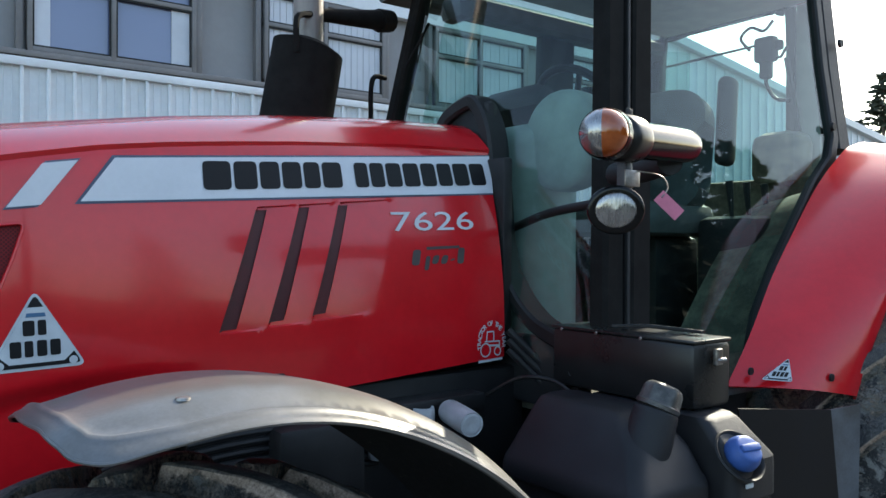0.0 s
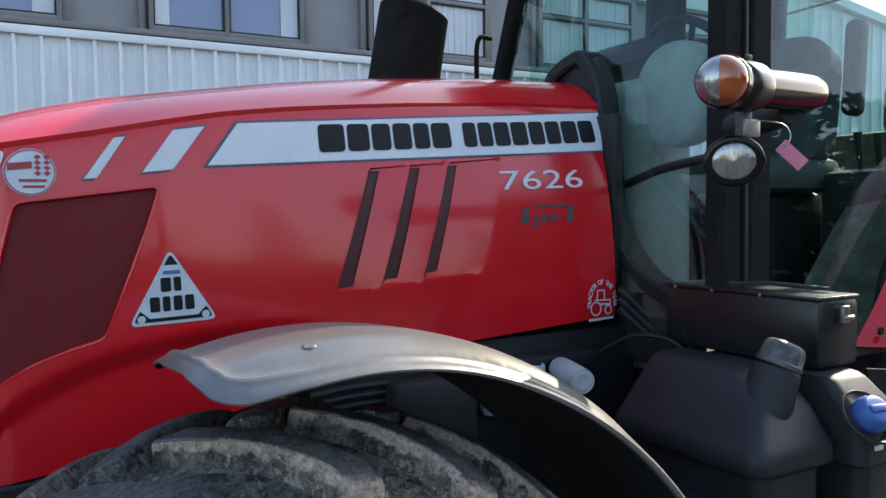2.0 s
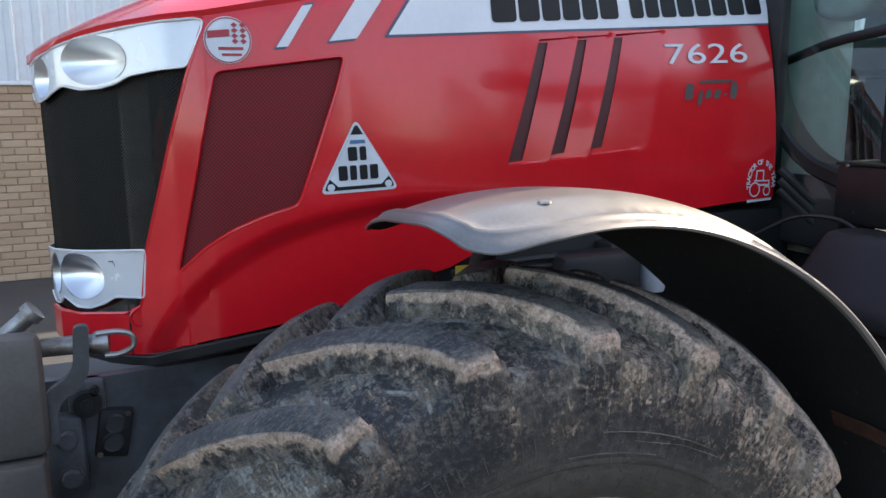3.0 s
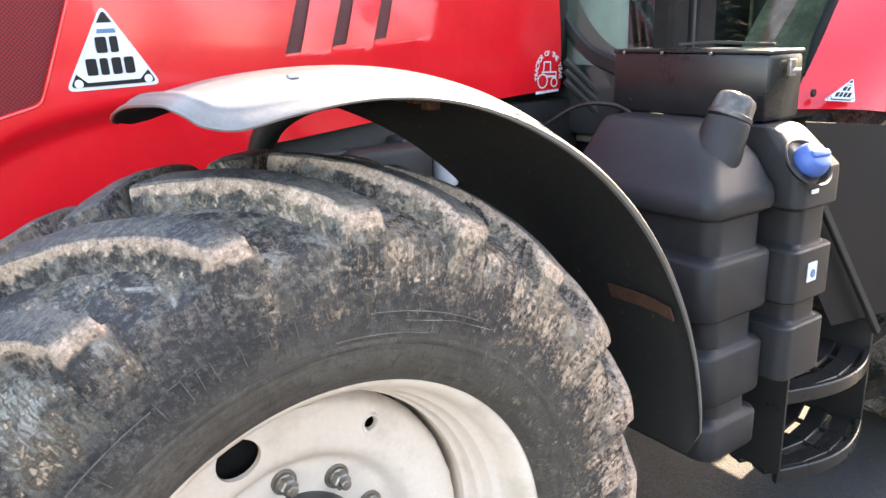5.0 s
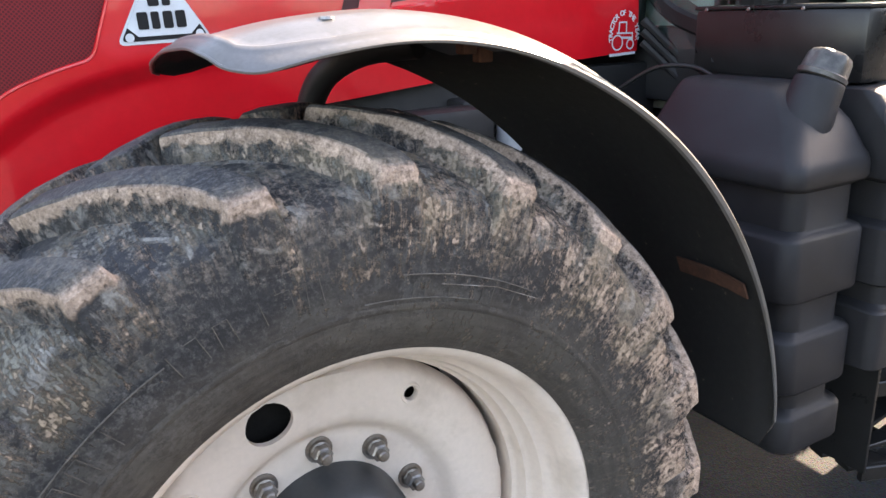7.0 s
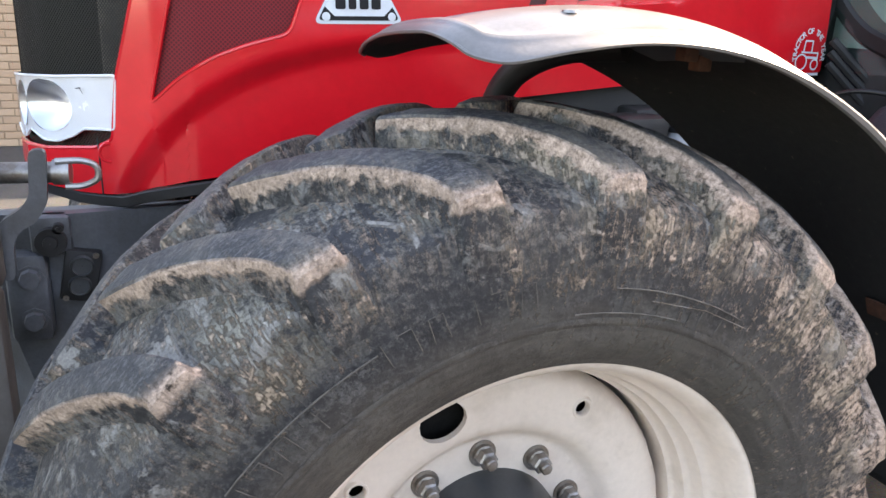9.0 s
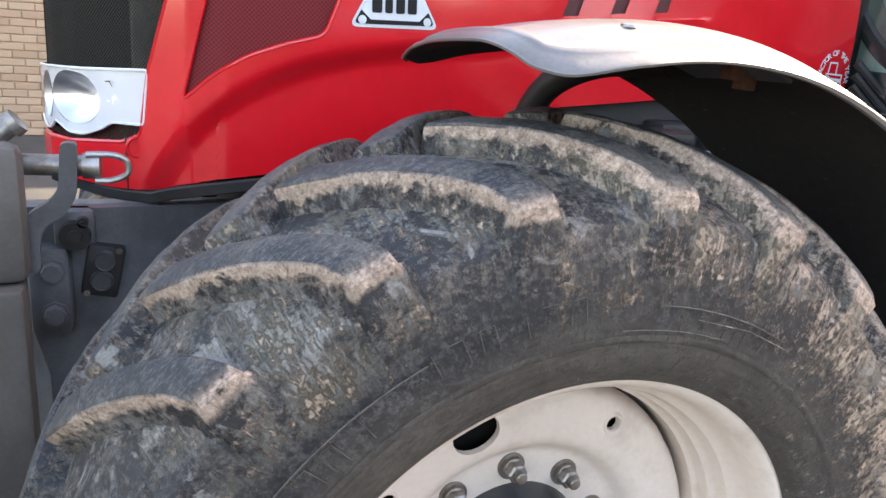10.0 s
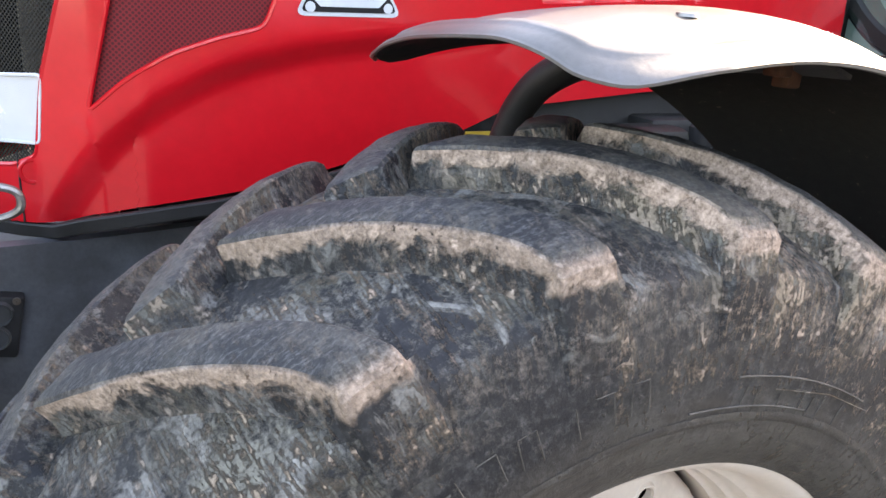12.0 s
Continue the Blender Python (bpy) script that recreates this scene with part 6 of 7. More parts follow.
lathe("work_lamp_lens", fine([(0.012, 0.048), (0.020, 0.042), (0.024, 0.001)], 3), (0, 0, 0), LENS, lamp, "ribbed clear lens", "z", 36, m2)
tube("tag_wire", curve([(1.37, 1.10, 1.90), (1.41, 1.07, 1.89), (1.42, 1.06, 1.865), (1.395, 1.055, 1.843)], 6), 0.0018, STEEL, lamp, "thin tag wire", 6)
bm = bmesh.new()
add_box(bm, (-0.031, -0.0008, -0.0145), (0.031, 0.0008, 0.0145), 0, 1, Matrix.Translation((1.412, 1.05, 1.826)) @ Euler((0, radians(44), radians(-37))).to_matrix().to_4x4())
part("paper_tag", bm, PINK, lamp, "pink paper tag on a wire")

# ---- fuel tanks, box, steps ----
def moulded(name, sections, material, parent, label, rad=0.03, n=4, angle=28):
    """A blow-moulded body: rounded rectangles (z, x0, x1, y0, y1) stacked upward."""
    bm = bmesh.new()
    rings = []
    for z, x0, x1, y0, y1 in sections:
        ring = []
        r = min(rad, (x1 - x0) * 0.45, (y1 - y0) * 0.45)
        for cx, cy, a0 in ((x1 - r, y1 - r, 0), (x0 + r, y1 - r, 90), (x0 + r, y0 + r, 180), (x1 - r, y0 + r, 270)):
            for k in range(n + 1):
                a = radians(a0 + 90 * k / n)
                ring.append(bm.verts.new((cx + r * math.cos(a), cy + r * math.sin(a), z)))
        rings.append(ring)
    for a, b in zip(rings, rings[1:]):
        for k in range(len(a)):
            bm.faces.new((a[k], a[(k + 1) % len(a)], b[(k + 1) % len(a)], b[k]))
    bm.faces.new(rings[0][::-1])
    bm.faces.new(rings[-1])
    return part(name, bm, material, parent, label, angle=angle)


def stack(breaks, x0, x1, y0, y1, inset, fillet=0.012):
    """Sections for bulges parted by waists; breaks run upward and begin with a bulge."""
    out = []
    for i, (a, b) in enumerate(zip(breaks, breaks[1:])):
        d = 0 if i % 2 == 0 else inset
        f = min(fillet, (b - a) * 0.4)
        if i % 2 == 0:
            for t, e in ((0, 0.012), (0.35, 0.004), (1, 0)):
                out.append((a + f * t, x0 + e, x1 - e, y0 + e, y1))
            for t, e in ((1, 0), (0.35, 0.004), (0, 0.012)):
                out.append((b - f * t, x0 + e, x1 - e, y0 + e, y1))
        else:
            out.append((a + 0.008, x0 + d, x1 - d, y0 + 0.55 * d, y1))
            out.append((b - 0.006, x0 + d, x1 - d, y0 + 0.55 * d, y1))
    return out


tank = moulded("fuel_tank", [(z, x0 + 0.05 * max(0, 1 - (z - 0.54) / 0.5), x1, y0, y1) for z, x0, x1, y0, y1 in stack([0.54, 0.64, 0.69, 0.83, 0.91, 1.06, 1.155, 1.20], 1.335, 1.600, 1.06, 1.52, 0.032)[:-2]] + [(1.200, 1.338, 1.600, 1.062, 1.519), (1.212, 1.345, 1.600, 1.068, 1.518), (1.222, 1.354, 1.599, 1.078, 1.516), (1.275, 1.390, 1.594, 1.112, 1.508), (1.332, 1.432, 1.586, 1.178, 1.50), (1.346, 1.447, 1.580, 1.205, 1.498), (1.352, 1.460, 1.572, 1.225, 1.49)], TANK, tractor, "ribbed black plastic fuel tank", 0.04, 6, 40)
adb = moulded("additive_tank", stack([0.705, 0.855, 0.91, 1.05, 1.145, 1.235], 1.611, 1.796, 1.02, 1.50, 0.026, 0.008)[:-2] + [(1.242, 1.611, 1.796, 1.022, 1.50), (1.250, 1.611, 1.793, 1.028, 1.495), (1.325, 1.612, 1.757, 1.092, 1.48), (1.335, 1.613, 1.747, 1.104, 1.475), (1.339, 1.620, 1.737, 1.114, 1.465)], TANK, tractor, "ribbed black plastic additive tank", 0.03)
neck_dir = Vector((0.36, -0.06, 0.93)).normalized()
neck_at = Vector((1.477, 1.160, 1.280))
m = along(neck_at, neck_dir)
lathe("filler_neck", fine([(-0.09, 0.061), (-0.02, 0.059), (0.01, 0.057), (0.045, 0.054), (0.078, 0.052), (0.086, 0.049), (0.088, 0.042)], 3), (0, 0, 0), TANK, tank, "black filler neck", "z", 32, m)
m = along(neck_at + neck_dir * 0.088, neck_dir + Vector((0.04, -0.06, 0)))
bm = bmesh.new()
rings = []
for a_z, a_r, lobe in ((0.0, 0.042, 0), (0.003, 0.051, 0), (0.012, 0.052, 0), (0.015, 0.048, 0.3), (0.022, 0.046, 1), (0.045, 0.044, 1), (0.055, 0.039, 1), (0.060, 0.030, 0.7), (0.061, 0.012, 0)):
    rings.append([bm.verts.new(m @ Vector((r_ * math.cos(w), r_ * math.sin(w), a_z))) for w, r_ in ((2 * math.pi * k / 48, a_r * (1 + 0.055 * lobe * math.cos(6 * 2 * math.pi * k / 48))) for k in range(48))])
for a, b in zip(rings, rings[1:]):
    for k in range(48):
        bm.faces.new((a[k], a[(k + 1) % 48], b[(k + 1) % 48], b[k]))
bm.faces.new(rings[-1])
cap = part("filler_cap", bm, CAP_GREY, tank, "scuffed lobed filler cap", angle=35)
m = along((1.654, 1.040, 1.252), (-0.12, -0.74, 0.66)) @ Matrix.Diagonal((0.84, 0.84, 0.84, 1))
lathe("cap_recess", fine([(0.012, 0.079), (0.015, 0.072), (-0.01, 0.058)], 3), (0, 0, 0), BLACK, adb, "dark recess round the cap", "z", 32, m)
bcap = lathe("blue_cap", fine([(0.0, 0.042), (0.012, 0.049), (0.03, 0.049), (0.048, 0.042), (0.056, 0.034), (0.058, 0.001)], 3), (0, 0, 0), BLUE_CAP, adb, "blue screw cap", "z", 32, m)
box("cap_grip", (-0.034, -0.011, 0.050), (0.034, 0.011, 0.066), BLUE_CAP, bcap, "", 0.006, m)
box("spill_crust", (1.650, 1.013, 1.186), (1.678, 1.018, 1.197), STICKER, adb, "white crystal crust", 0.002)
lab = box("tank_sticker", (1.676, 1.0165, 0.963), (1.714, 1.0195, 1.011), STICKER, adb, "small white sticker with a blue letter", 0.0)
lettering("sticker_letter", "e", 0.042, Matrix.Translation((1.695, 1.0155, 0.986)) @ Euler((radians(90), 0, 0)).to_matrix().to_4x4(), STICKER_BLUE, lab, "blue letter", bold=0.001)

toolbox = new("tool_box")
toolbox.parent = tractor
tagged(toolbox, "black steel box with a latch on the tank")
box("box_body", (1.632, 1.142, 1.342), (1.785, 1.622, 1.504), PAINT_BLACK, toolbox, "", 0.014)
box("box_lid", (1.631, 1.141, 1.502), (1.786, 1.623, 1.512), PAINT_BLACK, toolbox, "thin black lid", 0.0045)
box("latch", (1.695, 1.122, 1.45), (1.722, 1.134, 1.49), STEEL, toolbox, "small steel latch", 0.003)
tube("latch_eye", [(1.70, 1.126, 1.462), (1.725, 1.118, 1.462)], 0.006, STEEL, toolbox, "", 8)
for y in (1.30, 1.45, 1.58):
    lathe("rivet", [(-0.002, 0.001), (-0.002, 0.004), (0.001, 0.005)], (1.627, y, 1.503), STEEL, toolbox, "", "x", 10)
bar("hose_on_box", curve([(1.66, 1.42, 1.523), (1.70, 1.34, 1.528), (1.74, 1.26, 1.523), (1.75, 1.2, 1.521)], 5), 0.016, 0.008, BLACK, tractor, "flat black strap on the box")

steps = new("cab_steps")
steps.parent = tractor
tagged(steps, "black steel cab steps")
box("step_side", (1.735, 1.07, 0.375), (1.745, 1.42, 0.74), PAINT_BLACK, steps, "black step side plate", 0.002)
box("step_side", (2.20, 1.08, 0.36), (2.21, 1.42, 0.70), PAINT_BLACK, steps, "black step side plate", 0.002)


def step_tread(z):
    edge = [Vector((1.745 + 0.455 * k / 12, 1.085 - 0.055 * math.sin(math.pi * k / 12), z)) for k in range(13)]
    bar("step_rail", edge, 0.018, 0.042, PAINT_BLACK, steps, "curved step edge", Vector((0, 1, 0)))
    for j in range(3):
        bar("tread_bar", [p + Vector((0, 0.05 + 0.075 * j, 0)) for p in edge[::3]], 0.052, 0.014, PAINT_BLACK, steps, "", Vector((0, 1, 0)))
    for k in (3, 6, 9):
        tube("tread_rod", [edge[k], edge[k] + Vector((0, 0.24, 0))], 0.008, PAINT_BLACK, steps, "", 8)


step_tread(0.605)
step_tread(0.365)
bar("step_brace", [(1.84, 1.10, 1.14), (2.205, 1.07, 0.68)], 0.024, 0.016, BLACK, steps, "slanted black brace")
tube("step_stub", [(1.80, 1.30, 0.90), (1.87, 1.08, 0.90)], 0.012, STEEL, steps, "", 8)
for x, z in ((2.13, 0.50), (2.16, 0.46)):
    lathe("step_bolt", [(0.0, 0.012), (-0.01, 0.012), (-0.01, 0.001)], (x, 1.40, z), STEEL, steps, "", "y", 6)
box("step_back", (1.80, 1.42, 0.78), (2.30, 1.45, 1.30), BLACK, steps, "dark panel behind the steps", 0.004)

# ---- rear mudguard and wheel ----
inner_edge = [Vector(p) for p in ((2.085, 1.352, 1.325), (2.19, 1.36, 1.43), (2.274, 1.37, 1.52), (2.40, 1.395, 1.64), (2.56, 1.42, 1.775), (2.80, 1.46, 1.955), (3.0, 1.485, 2.075), (3.15, 1.50, 2.14), (3.4, 1.52, 2.15), (4.0, 1.54, 1.95))]
outer_edge = [Vector(p) for p in ((2.43, 1.140, 1.29), (2.48, 1.13, 1.40), (2.535, 1.12, 1.50), (2.61, 1.11, 1.61), (2.72, 1.09, 1.73), (2.88, 1.07, 1.87), (3.04, 1.05, 1.96), (3.2, 1.03, 2.0), (3.5, 1.01, 2.0), (4.05, 1.02, 1.80))]
ia, oa = curve(inner_edge, 5), curve(outer_edge, 5)
rows = []
for a, b in zip(ia, oa):
    rows.append([a.lerp(b, v) + Vector((-0.012, -0.03, 0.012)) * math.sin(math.pi * v) for v in (k / 8 for k in range(9))] + [b + Vector((0.03, 0.015, -0.02)), b + Vector((0.10, 0.04, -0.06))])
rear_guard = grid_mesh("rear_mudguard", rows, RED, tractor, "large red rear mudguard", thick=0.008, angle=60)
box("guard_skirt", (2.06, 1.36, 1.292), (2.60, 1.40, 1.330), IRON, rear_guard, "black skirt under the mudguard", 0.004)


def on_guard(lift):
    o = inner_edge[0].lerp(outer_edge[0], 0.29)
    ex = (outer_edge[0] - inner_edge[0]).normalized()
    ez = (inner_edge[1].lerp(outer_edge[1], 0.33) - o).normalized()
    nn = ex.cross(ez).normalized()
    if nn.y > 0:
        nn = -nn
    return lambda x, y: o + ex * x + ez * (y + 0.018) + nn * (0.030 + lift) + Vector((-0.01, -0.02, 0.008))


plate_triangle(on_guard, 0.096, 0.086, "triangle_plate", "small white triangular plate sticker on red")
for k in (0.10, 0.72):
    p = inner_edge[0].lerp(outer_edge[0], k) + Vector((0.012, -0.028, 0.05))
    lathe("guard_plug", [(-0.004, 0.001), (-0.004, 0.011), (0.002, 0.012)], p, BLACK, rear_guard, "black plug", "y", 14)
# the deeper black puts the shade over this panel into its colour
grid_mesh("mud_flap", [[Vector((x0 + (x1 - x0) * k / 4, 1.135 - 0.012 * k, z + (0.040 * (1 - k / 4) if z > 1.2 else 0))) for k in range(5)] for z, x0, x1 in ((0.72, 2.05, 2.285), (0.95, 1.86, 2.225), (1.292, 1.80, 2.164))], BLACK_DECAL, tractor, "black panel behind the steps, coloured darker for its shade", thick=0.006)
grid_mesh("flap_edge", [[Vector((x0, 1.087, z)), Vector((x1, 1.075, z))] for z, x0, x1 in ((0.69, 2.29, 2.302), (0.95, 2.228, 2.30), (1.292, 2.166, 2.31))], IRON, tractor, "grey flange of the panel", thick=0.004)
rear_wheel = new("rear_wheel")
rear_wheel.parent = tractor
tagged(rear_wheel, "rear wheel with a tall lugged tyre")
RX, RZ, RY = 3.28, 0.93, 1.28
lathe("tyre", fine(tyre_profile(0.30, 0.56, 0.945)), (RX, RY, RZ), RUBBER_REAR, rear_wheel, "black rubber tyre with dried mud", seg=96, angle=60)
lugs(rear_wheel, RX, RY, RZ, 0.945, 0.30, 22, 22, 90, RUBBER_REAR_LUG)
lathe("rim", [(-0.26, 0.565), (-0.20, 0.53), (-0.02, 0.50), (0.0, 0.30), (-0.03, 0.25), (-0.03, 0.001)], (RX, RY, RZ), RIM, rear_wheel, "cream wheel rim", seg=72)
# the far pair of wheels
for src, nm in ((front_wheel, "front_wheel"), (rear_wheel, "rear_wheel")):
    w = copy_thing(src, pose(0, 0, 0))
    w.parent = tractor
    w.matrix_basis = Matrix.Translation((0, 2 * MID, 0)) @ Matrix.Diagonal((1, -1, 1, 1))

# ---- front axle support and linkage ----
support = grid_mesh("axle_support", [[Vector((x + 0.10 * (0.35 if z < 0.9 else 0), y, z)) for x, y in ((-0.44, 2.0), (-0.36, 1.90), (-0.24, 1.885), (-0.06, 1.90), (0.10, 1.93), (0.30, 2.0))] for z in (0.45, 0.60, 0.75, 0.90, 1.0, 1.06, 1.098, 1.105)], IRON, tractor, "blue-grey cast axle support", thick=0.03)
bar("bonnet_gasket", [Vector((p.x, p.y, p.z)) + Vector((0.0, 0.012, -0.008)) for p in (bonnet(s, z) for s, z in [(-0.50, 1.116), (-0.30, 1.116), (-0.235, 1.120), (-0.16, 1.128), (-0.11, 1.145), (-0.03, 1.162), (0.10, 1.180), (0.20, 1.194), (0.35, 1.232), (0.5, 1.265)])], 0.014, 0.024, BLACK, tractor, "black rubber gasket under the bonnet", Vector((0, 1, 0)))
tube("bonnet_seam", [bonnet(-0.229 - 0.002 * k / 8, 1.128 + 0.116 * k / 8, 0.0008) for k in range(9)], 0.0017, BLACK, tractor, "dark panel joint", 6)
lathe("bonnet_button", [(-0.001, 0.015), (-0.0035, 0.017), (-0.0035, 0.020), (0.001, 0.022)], bonnet(-0.200, 1.217, 0.0), RED, tractor, "round red moulding", "y", 24)
for (x, z), rr in (((-0.278, 1.056), 0.028), ((-0.262, 1.083), 0.010)):
    lathe("drain_plug", [(-0.020, 0.001), (-0.020, rr * 0.45), (-0.014, rr * 0.5), (-0.014, rr), (0.02, rr * 1.15)], (x, 1.838, z), BLACK, tractor, "black plug in the casting", "y", 24)
box("plug_pad", (-0.315, 1.838, 1.025), (-0.240, 1.884, 1.105), IRON, tractor, "", 0.012)
sock = box("valve_plate", (-0.034, -0.026, -0.053), (0.034, 0.026, 0.053), BLACK, tractor, "dark twin-port plate", 0.006, pose(-0.231, 1.858, 0.980, 0, 11, 0))
for z in (0.962, 1.003):
    lathe("port", [(-0.003, 0.001), (-0.003, 0.017), (-0.007, 0.019), (0.0, 0.022)], (-0.231 + 0.19 * (z - 0.98), 1.832, z), HUB, sock, "", "y", 20)
for x, z in ((-0.200, 1.022), (-0.262, 0.938)):
    lathe("port_screw", [(-0.004, 0.001), (-0.004, 0.006), (0.0, 0.006)], (x, 1.833, z), STEEL, sock, "", "y", 10)
brk = box("axle_bracket", (-0.365, 1.825, 0.85), (-0.288, 1.885, 1.035), IRON, tractor, "dark bracket with two bolts", 0.015)
for z in (0.988, 0.900):
    lathe("bracket_bolt", [(-0.018, 0.001), (-0.018, 0.018), (-0.004, 0.020), (-0.004, 0.026), (0.0, 0.026)], (-0.320, 1.826, z), IRON, brk, "dark bolt head", "y", 8)

linkage = new("front_linkage")
linkage.parent = tractor
tagged(linkage, "dark steel front linkage with a pin")
hook = [(-0.284, 1.260), (-0.256, 1.260), (-0.262, 1.165), (-0.283, 1.132), (-0.314, 1.114), (-0.324, 1.09), (-0.326, 1.028), (-0.354, 1.028), (-0.353, 1.10), (-0.340, 1.136), (-0.304, 1.158), (-0.290, 1.18)]
patch("hook_plate", rounded(hook, 0.012, 3), [], lambda x, z: Vector((x, 1.725, z)), 0.03, IRON, linkage, "cranked dark steel hook", thick=0.022, angle=30)
tube("cross_pin", [(-0.62, 1.78, 1.212), (-0.245, 1.735, 1.214)], 0.019, STEEL, linkage, "worn steel pin", 18)
tube("pin_end", [(-0.25, 1.735, 1.214), (-0.222, 1.732, 1.214)], 0.023, STEEL, linkage, "", 18)
tube("pin_ring", curve([(-0.245, 1.722, 1.236), (-0.205, 1.722, 1.236), (-0.182, 1.722, 1.228), (-0.176, 1.722, 1.213), (-0.182, 1.722, 1.199), (-0.205, 1.722, 1.190), (-0.232, 1.722, 1.190)], 6), 0.006, STEEL, linkage, "bent steel ring", 8)
box("link_post", (-0.62, 1.66, 1.02), (-0.340, 1.72, 1.262), LINK_PAINT, linkage, "heavy dark linkage post", 0.022)
box("link_post", (-0.62, 1.64, 0.42), (-0.348, 1.715, 1.02), LINK_PAINT, linkage, "heavy dark linkage arm", 0.012)
tube("link_pin", [(-0.43, 1.76, 1.222), (-0.356, 1.76, 1.282)], 0.017, STEEL, linkage, "galvanised top pin", 18)
tube("link_pin", [(-0.362, 1.76, 1.277), (-0.349, 1.76, 1.288)], 0.023, STEEL, linkage, "pin collar", 18)
box("link_frame", (-0.75, 1.95, 0.55), (-0.55, 2.45, 1.18), IRON, linkage, "dark linkage frame", 0.02)

# ---- engine side: filters and hoses under the bonnet ----
lathe("filter_can", fine([(0.0, 0.001), (-0.003, 0.020), (-0.001, 0.029), (0.010, 0.034), (0.13, 0.034), (0.14, 0.026)], 3), (0, 0, 0), CAN, tractor, "white filter canister", "z", 30, along((1.317, 1.60, 1.268), (0.20, 0.97, 0.06)))
lathe("filter_can", fine([(-0.042, 0.001), (-0.042, 0.026), (-0.036, 0.034), (0.032, 0.034), (0.038, 0.030)], 3), (1.14, 1.765, 1.215), CAN, tractor, "white filter canister", "z", 30)
lathe("filter_can", fine([(-0.07, 0.001), (-0.07, 0.026), (-0.062, 0.033), (0.05, 0.033), (0.052, 0.025)], 3), (1.272, 1.76, 1.235), CAN, tractor, "white filter canister", "z", 30)
lathe("filter_collar", [(0.038, 0.036), (0.080, 0.036), (0.085, 0.03)], (1.14, 1.765, 1.215), BLACK, tractor, "black filter collar", "z", 24)
box("filter_head", (1.00, 1.76, 1.26), (1.50, 1.90, 1.31), BLACK, tractor, "black filter head", 0.01)
for k in range(6):
    tube("hose", curve([(0.55, 1.78, 1.27 - 0.022 * k), (0.75, 1.77, 1.29 - 0.022 * k), (0.98, 1.76, 1.285 - 0.022 * k), (1.15, 1.80, 1.25 - 0.02 * k)], 5), 0.009, BLACK, tractor, "black ribbed hose", 8)
box("ecu_cover", (0.82, 1.70, 1.08), (1.06, 1.80, 1.30), BLACK, tractor, "black rounded cover", 0.02)
box("side_shield", (0.45, 1.84, 0.85), (1.72, 1.90, 1.36), BLACK, tractor, "dark engine side", 0.01)
for k in range(3):
    tube("cab_hose", curve([(1.62, 1.80, 1.48 - 0.03 * k), (1.68, 1.74, 1.40 - 0.03 * k), (1.70, 1.66, 1.35 - 0.03 * k), (1.64, 1.55, 1.38)], 6), 0.012, BLACK, tractor, "black hose", 8)
tube("hydraulic_elbow", curve([(1.50, 1.76, 1.30), (1.54, 1.66, 1.36), (1.57, 1.56, 1.365), (1.57, 1.48, 1.34)], 6), 0.006, PAINT_BLACK, tractor, "black bent pipe", 10)
box("warning_label", (0.552, 1.760, 1.268), (0.606, 1.764, 1.292), YELLOW, tractor, "small yellow label", 0.0)


# ---- rear axle and gearbox ----
box("gearbox", (2.3, 1.93, 0.42), (3.7, 2.49, 1.24), IRON, tractor, "dark cast gearbox", 0.03)
lathe("rear_axle", [(-0.66, 0.001), (-0.66, 0.13), (-0.30, 0.14), (0.30, 0.14), (0.66, 0.13), (0.66, 0.001)], (3.28, MID, 0.93), IRON, tractor, "dark rear axle housing", "y", 28)
box("rear_linkage", (3.9, 2.02, 0.35), (4.1, 2.40, 1.3), IRON, tractor, "dark rear linkage frame", 0.02)
box("battery_tray", (1.75, 1.45, 0.80), (2.35, 1.92, 1.22), BLACK, tractor, "dark tray under the cab", 0.02)
box("far_door_panel", (2.0, 2.88, 1.30), (3.40, 2.92, 1.75), DUSTY, tractor, "dusty olive lower panel of the far door", 0.01)
box("far_tank", (1.30, 2.62, 0.52), (2.2, 3.34, 1.22), TANK, tractor, "black tank on the far side", 0.05)


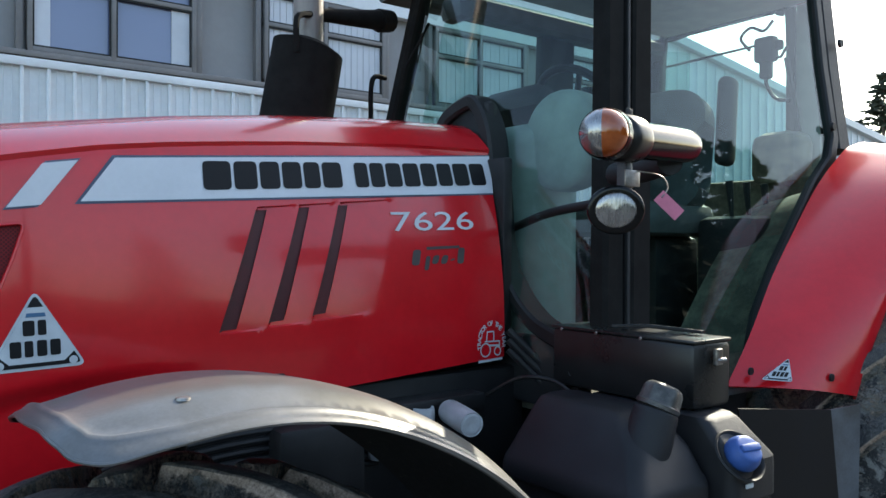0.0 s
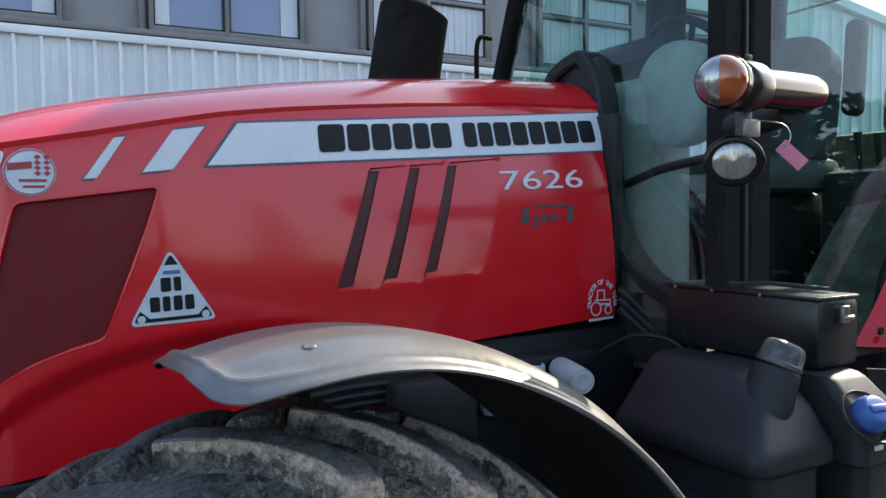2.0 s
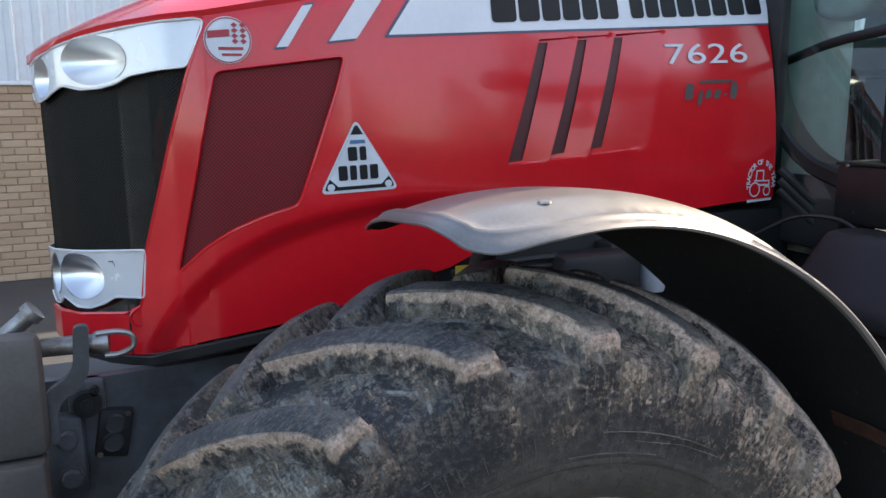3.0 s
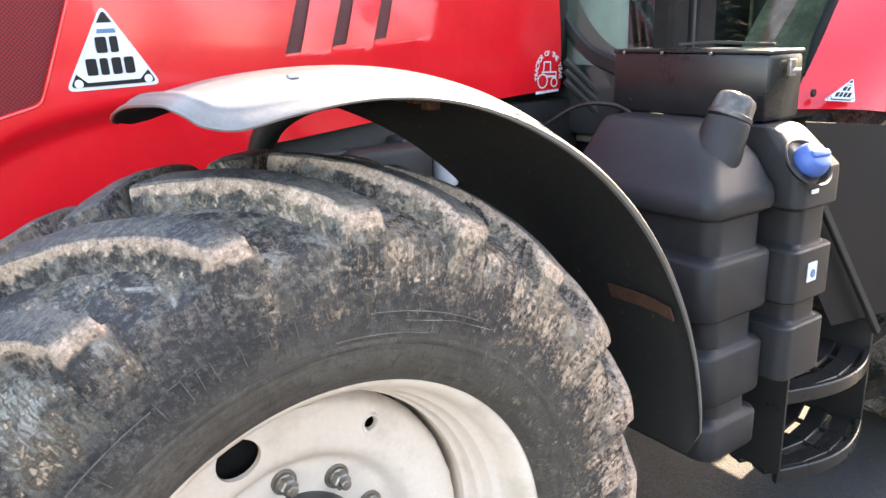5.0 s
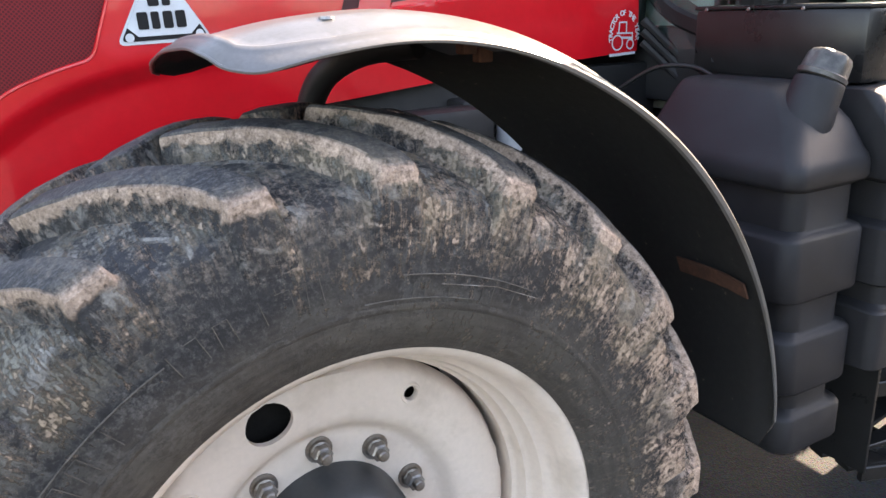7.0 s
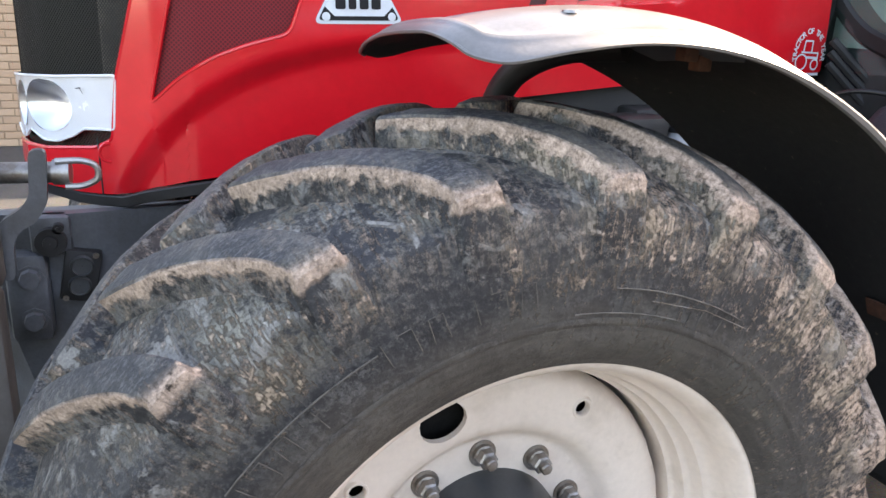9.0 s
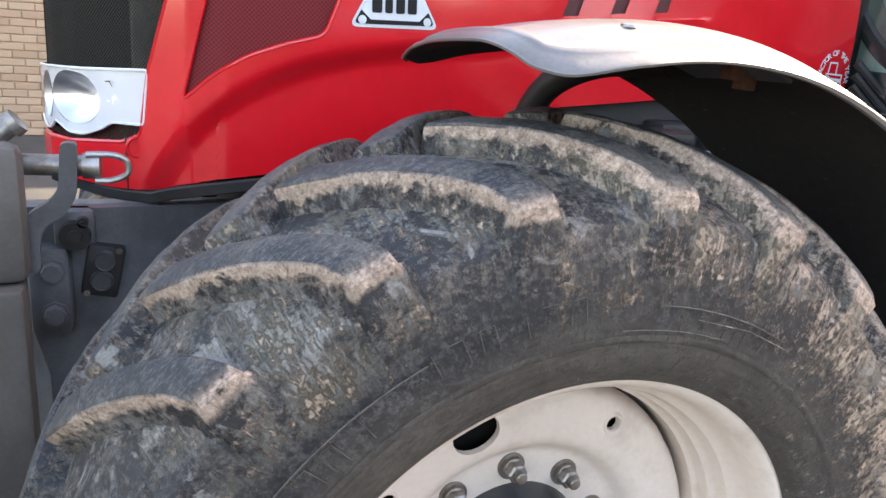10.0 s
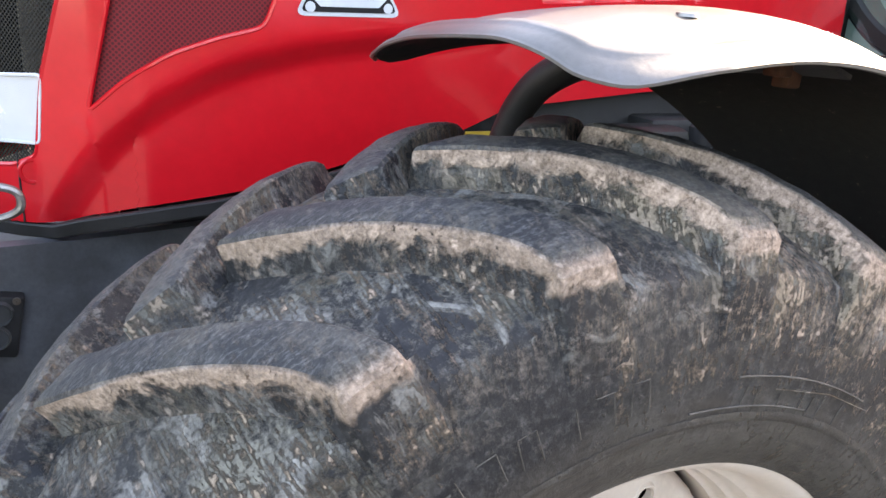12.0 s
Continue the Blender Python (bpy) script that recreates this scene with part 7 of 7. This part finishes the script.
# ---- verge and trees ----
def conifer(name, x, y, h, seed):
    rng = random.Random(seed)
    t = tagged(new(name), "tall dark conifer with ragged branches", "tree", "conifers round the yard")
    tube("trunk", [(0, 0, 0), (0.05, 0, h * 0.5), (0, 0, h)], [h * 0.02, h * 0.012, 0.02], BARK, t, "", 8)
    bm = bmesh.new()
    for k in range(int(60 + h * 26)):
        u = rng.random() ** 0.8
        z = h * (0.06 + 0.94 * u)
        reach = (1 - u) ** 0.8 * h * 0.22 * rng.uniform(0.55, 1.15) + 0.12
        a = rng.uniform(0, 2 * math.pi)
        d = Vector((math.cos(a), math.sin(a), rng.uniform(-0.35, 0.15)))
        side = Vector((-math.sin(a), math.cos(a), 0))
        base, tip = Vector((0, 0, z)), Vector((0, 0, z)) + d * reach
        for j in range(5):
            c = base.lerp(tip, 0.25 + 0.75 * j / 4)
            w = 0.10 + 0.22 * reach * (1 - j / 5)
            p, q = c + side * w * rng.uniform(0.5, 1) + Vector((0, 0, -w * rng.uniform(0.1, 0.7))), c - side * w * rng.uniform(0.5, 1) + Vector((0, 0, -w * rng.uniform(0.1, 0.7)))
            e = c + d * (0.25 * reach + 0.12) + Vector((0, 0, rng.uniform(-0.1, 0.1)))
            bm.faces.new([bm.verts.new(v) for v in (c + Vector((0, 0, 0.05)), p, e)])
            bm.faces.new([bm.verts.new(v) for v in (c + Vector((0, 0, 0.05)), e, q)])
    part("crown", bm, FOLIAGE, t, "", smooth=False)
    t.location = (x, y, 0)
    return t


def hedge():
    """A dense dark shelter belt along the far side of the yard."""
    rng = random.Random(11)
    bm = bmesh.new()
    for k in range(15000):
        x = rng.uniform(-40, 75)
        top = 3.1 + 0.9 * noise.noise(Vector((x * 0.16, 3.1, 0))) + 0.5 * noise.noise(Vector((x * 0.7, 1.1, 0)))
        z = top * rng.random() ** 0.7
        c = Vector((x, -21 - rng.uniform(0, 2.5) + 0.04 * max(0, x - 30) ** 1.2 * 4, z))
        a, w = rng.uniform(0, 6.28), rng.uniform(0.15, 0.38)
        d, e = Vector((math.cos(a), math.sin(a), rng.uniform(-0.5, 0.5))), Vector((rng.uniform(-0.4, 0.4), rng.uniform(-0.4, 0.4), 1))
        bm.faces.new([bm.verts.new(c + v) for v in (d * w, e * w, -d * w, -e * w * 0.7)])
    me = bpy.data.meshes.new("hedge")
    bm.to_mesh(me)
    bm.free()
    me.materials.append(FOLIAGE)
    tagged(new("hedge", me), "dense dark shelter belt of shrubs", "hedge", kind="stuff")


hedge()
bm = bmesh.new()
bmesh.ops.create_grid(bm, x_segments=60, y_segments=20, size=0.5)
for v in bm.verts:
    v.co = Vector((v.co.x * 180 + 20, -28 + v.co.y * 30, 0.02 + 0.05 * noise.noise(Vector((v.co.x * 40, v.co.y * 9, 0)))))
tagged(part("verge", bm, surface("rough_grass", (0.10, 0.12, 0.05), 0.9, scale=0.8, vary=0.4, fine=14, bump=0.5)), "rough grass verge beyond the asphalt", "verge", kind="structure")
firs = [conifer("conifer", 30, 13.2, 8.2, 1), conifer("conifer", 33, 15.5, 7.0, 2), conifer("conifer", 36, 12.0, 7.4, 3)]
rng = random.Random(7)
for k in range(16):
    src = firs[k % 3]
    copy_thing(src, pose(-14 + 3.1 * k + rng.uniform(-1, 1), -19 - rng.uniform(0, 5), 0, 0, 0, rng.uniform(0, 360)))
for k in range(32):
    src = firs[k % 3]
    copy_thing(src, pose(12 + 1.1 * k + rng.uniform(-0.5, 0.5), -8.5 - 0.08 * k - rng.uniform(0, 3), 0, 0, 0, rng.uniform(0, 360)) @ Matrix.Scale(rng.uniform(0.85, 1.12), 4))
for k in range(30):
    copy_thing(firs[(k * 2 + 1) % 3], pose(13 + 0.95 * k + rng.uniform(-0.4, 0.4), -12.5 - rng.uniform(0, 1.5), 0, 0, 0, rng.uniform(0, 360)) @ Matrix.Scale(rng.uniform(1.1, 1.32), 4))


# ---- brickwork of the lower wall ----
def brickwork():
    bw, bh, gap = 0.215, 0.065, 0.010
    def mesh():
        bm = bmesh.new()
        add_box(bm, (0, 0, 0), (bw, 0.028, bh), 0.004, 1)
        me = bpy.data.meshes.new("brick")
        bm.to_mesh(me)
        bm.free()
        me.materials.append(BRICK)
        return me
    me = mesh()
    host = [c for c in BUILDING.children if c.name.startswith("brick_base")][0]
    verts, faces = [], []
    courses = int(CLAD_LOW / (bh + gap))
    rng = random.Random(3)
    for r in range(courses):
        z = 0.005 + r * (bh + gap)
        for c in range(int((EAST - WEST) / (bw + gap))):
            x = WEST + c * (bw + gap) + (0.11 if r % 2 else 0)
            if x + bw > EAST:
                continue
            if -2.45 < x < 0.15:
                ob = new("brick", me)
                ob.parent = host
                ob.location = (x, WALL_Y - 0.006 + rng.uniform(-0.002, 0.002), z)
            elif -8 < x < 14:
                k = len(verts)
                y0, y1 = WALL_Y - 0.006 + rng.uniform(-0.002, 0.002), WALL_Y + 0.02
                verts += [(x, y0, z), (x + bw, y0, z), (x + bw, y0, z + bh), (x, y0, z + bh), (x, y1, z), (x + bw, y1, z), (x + bw, y1, z + bh), (x, y1, z + bh)]
                faces += [(k, k + 1, k + 2, k + 3), (k, k + 4, k + 5, k + 1), (k + 3, k + 2, k + 6, k + 7), (k, k + 3, k + 7, k + 4), (k + 1, k + 5, k + 6, k + 2)]
    m = bpy.data.meshes.new("brick_field")
    m.from_pydata(verts, [], faces)
    m.materials.append(BRICK)
    ob = new("brick_field", m)
    ob.parent = host
    tagged(ob, "buff brick courses", kind="stuff")


brickwork()
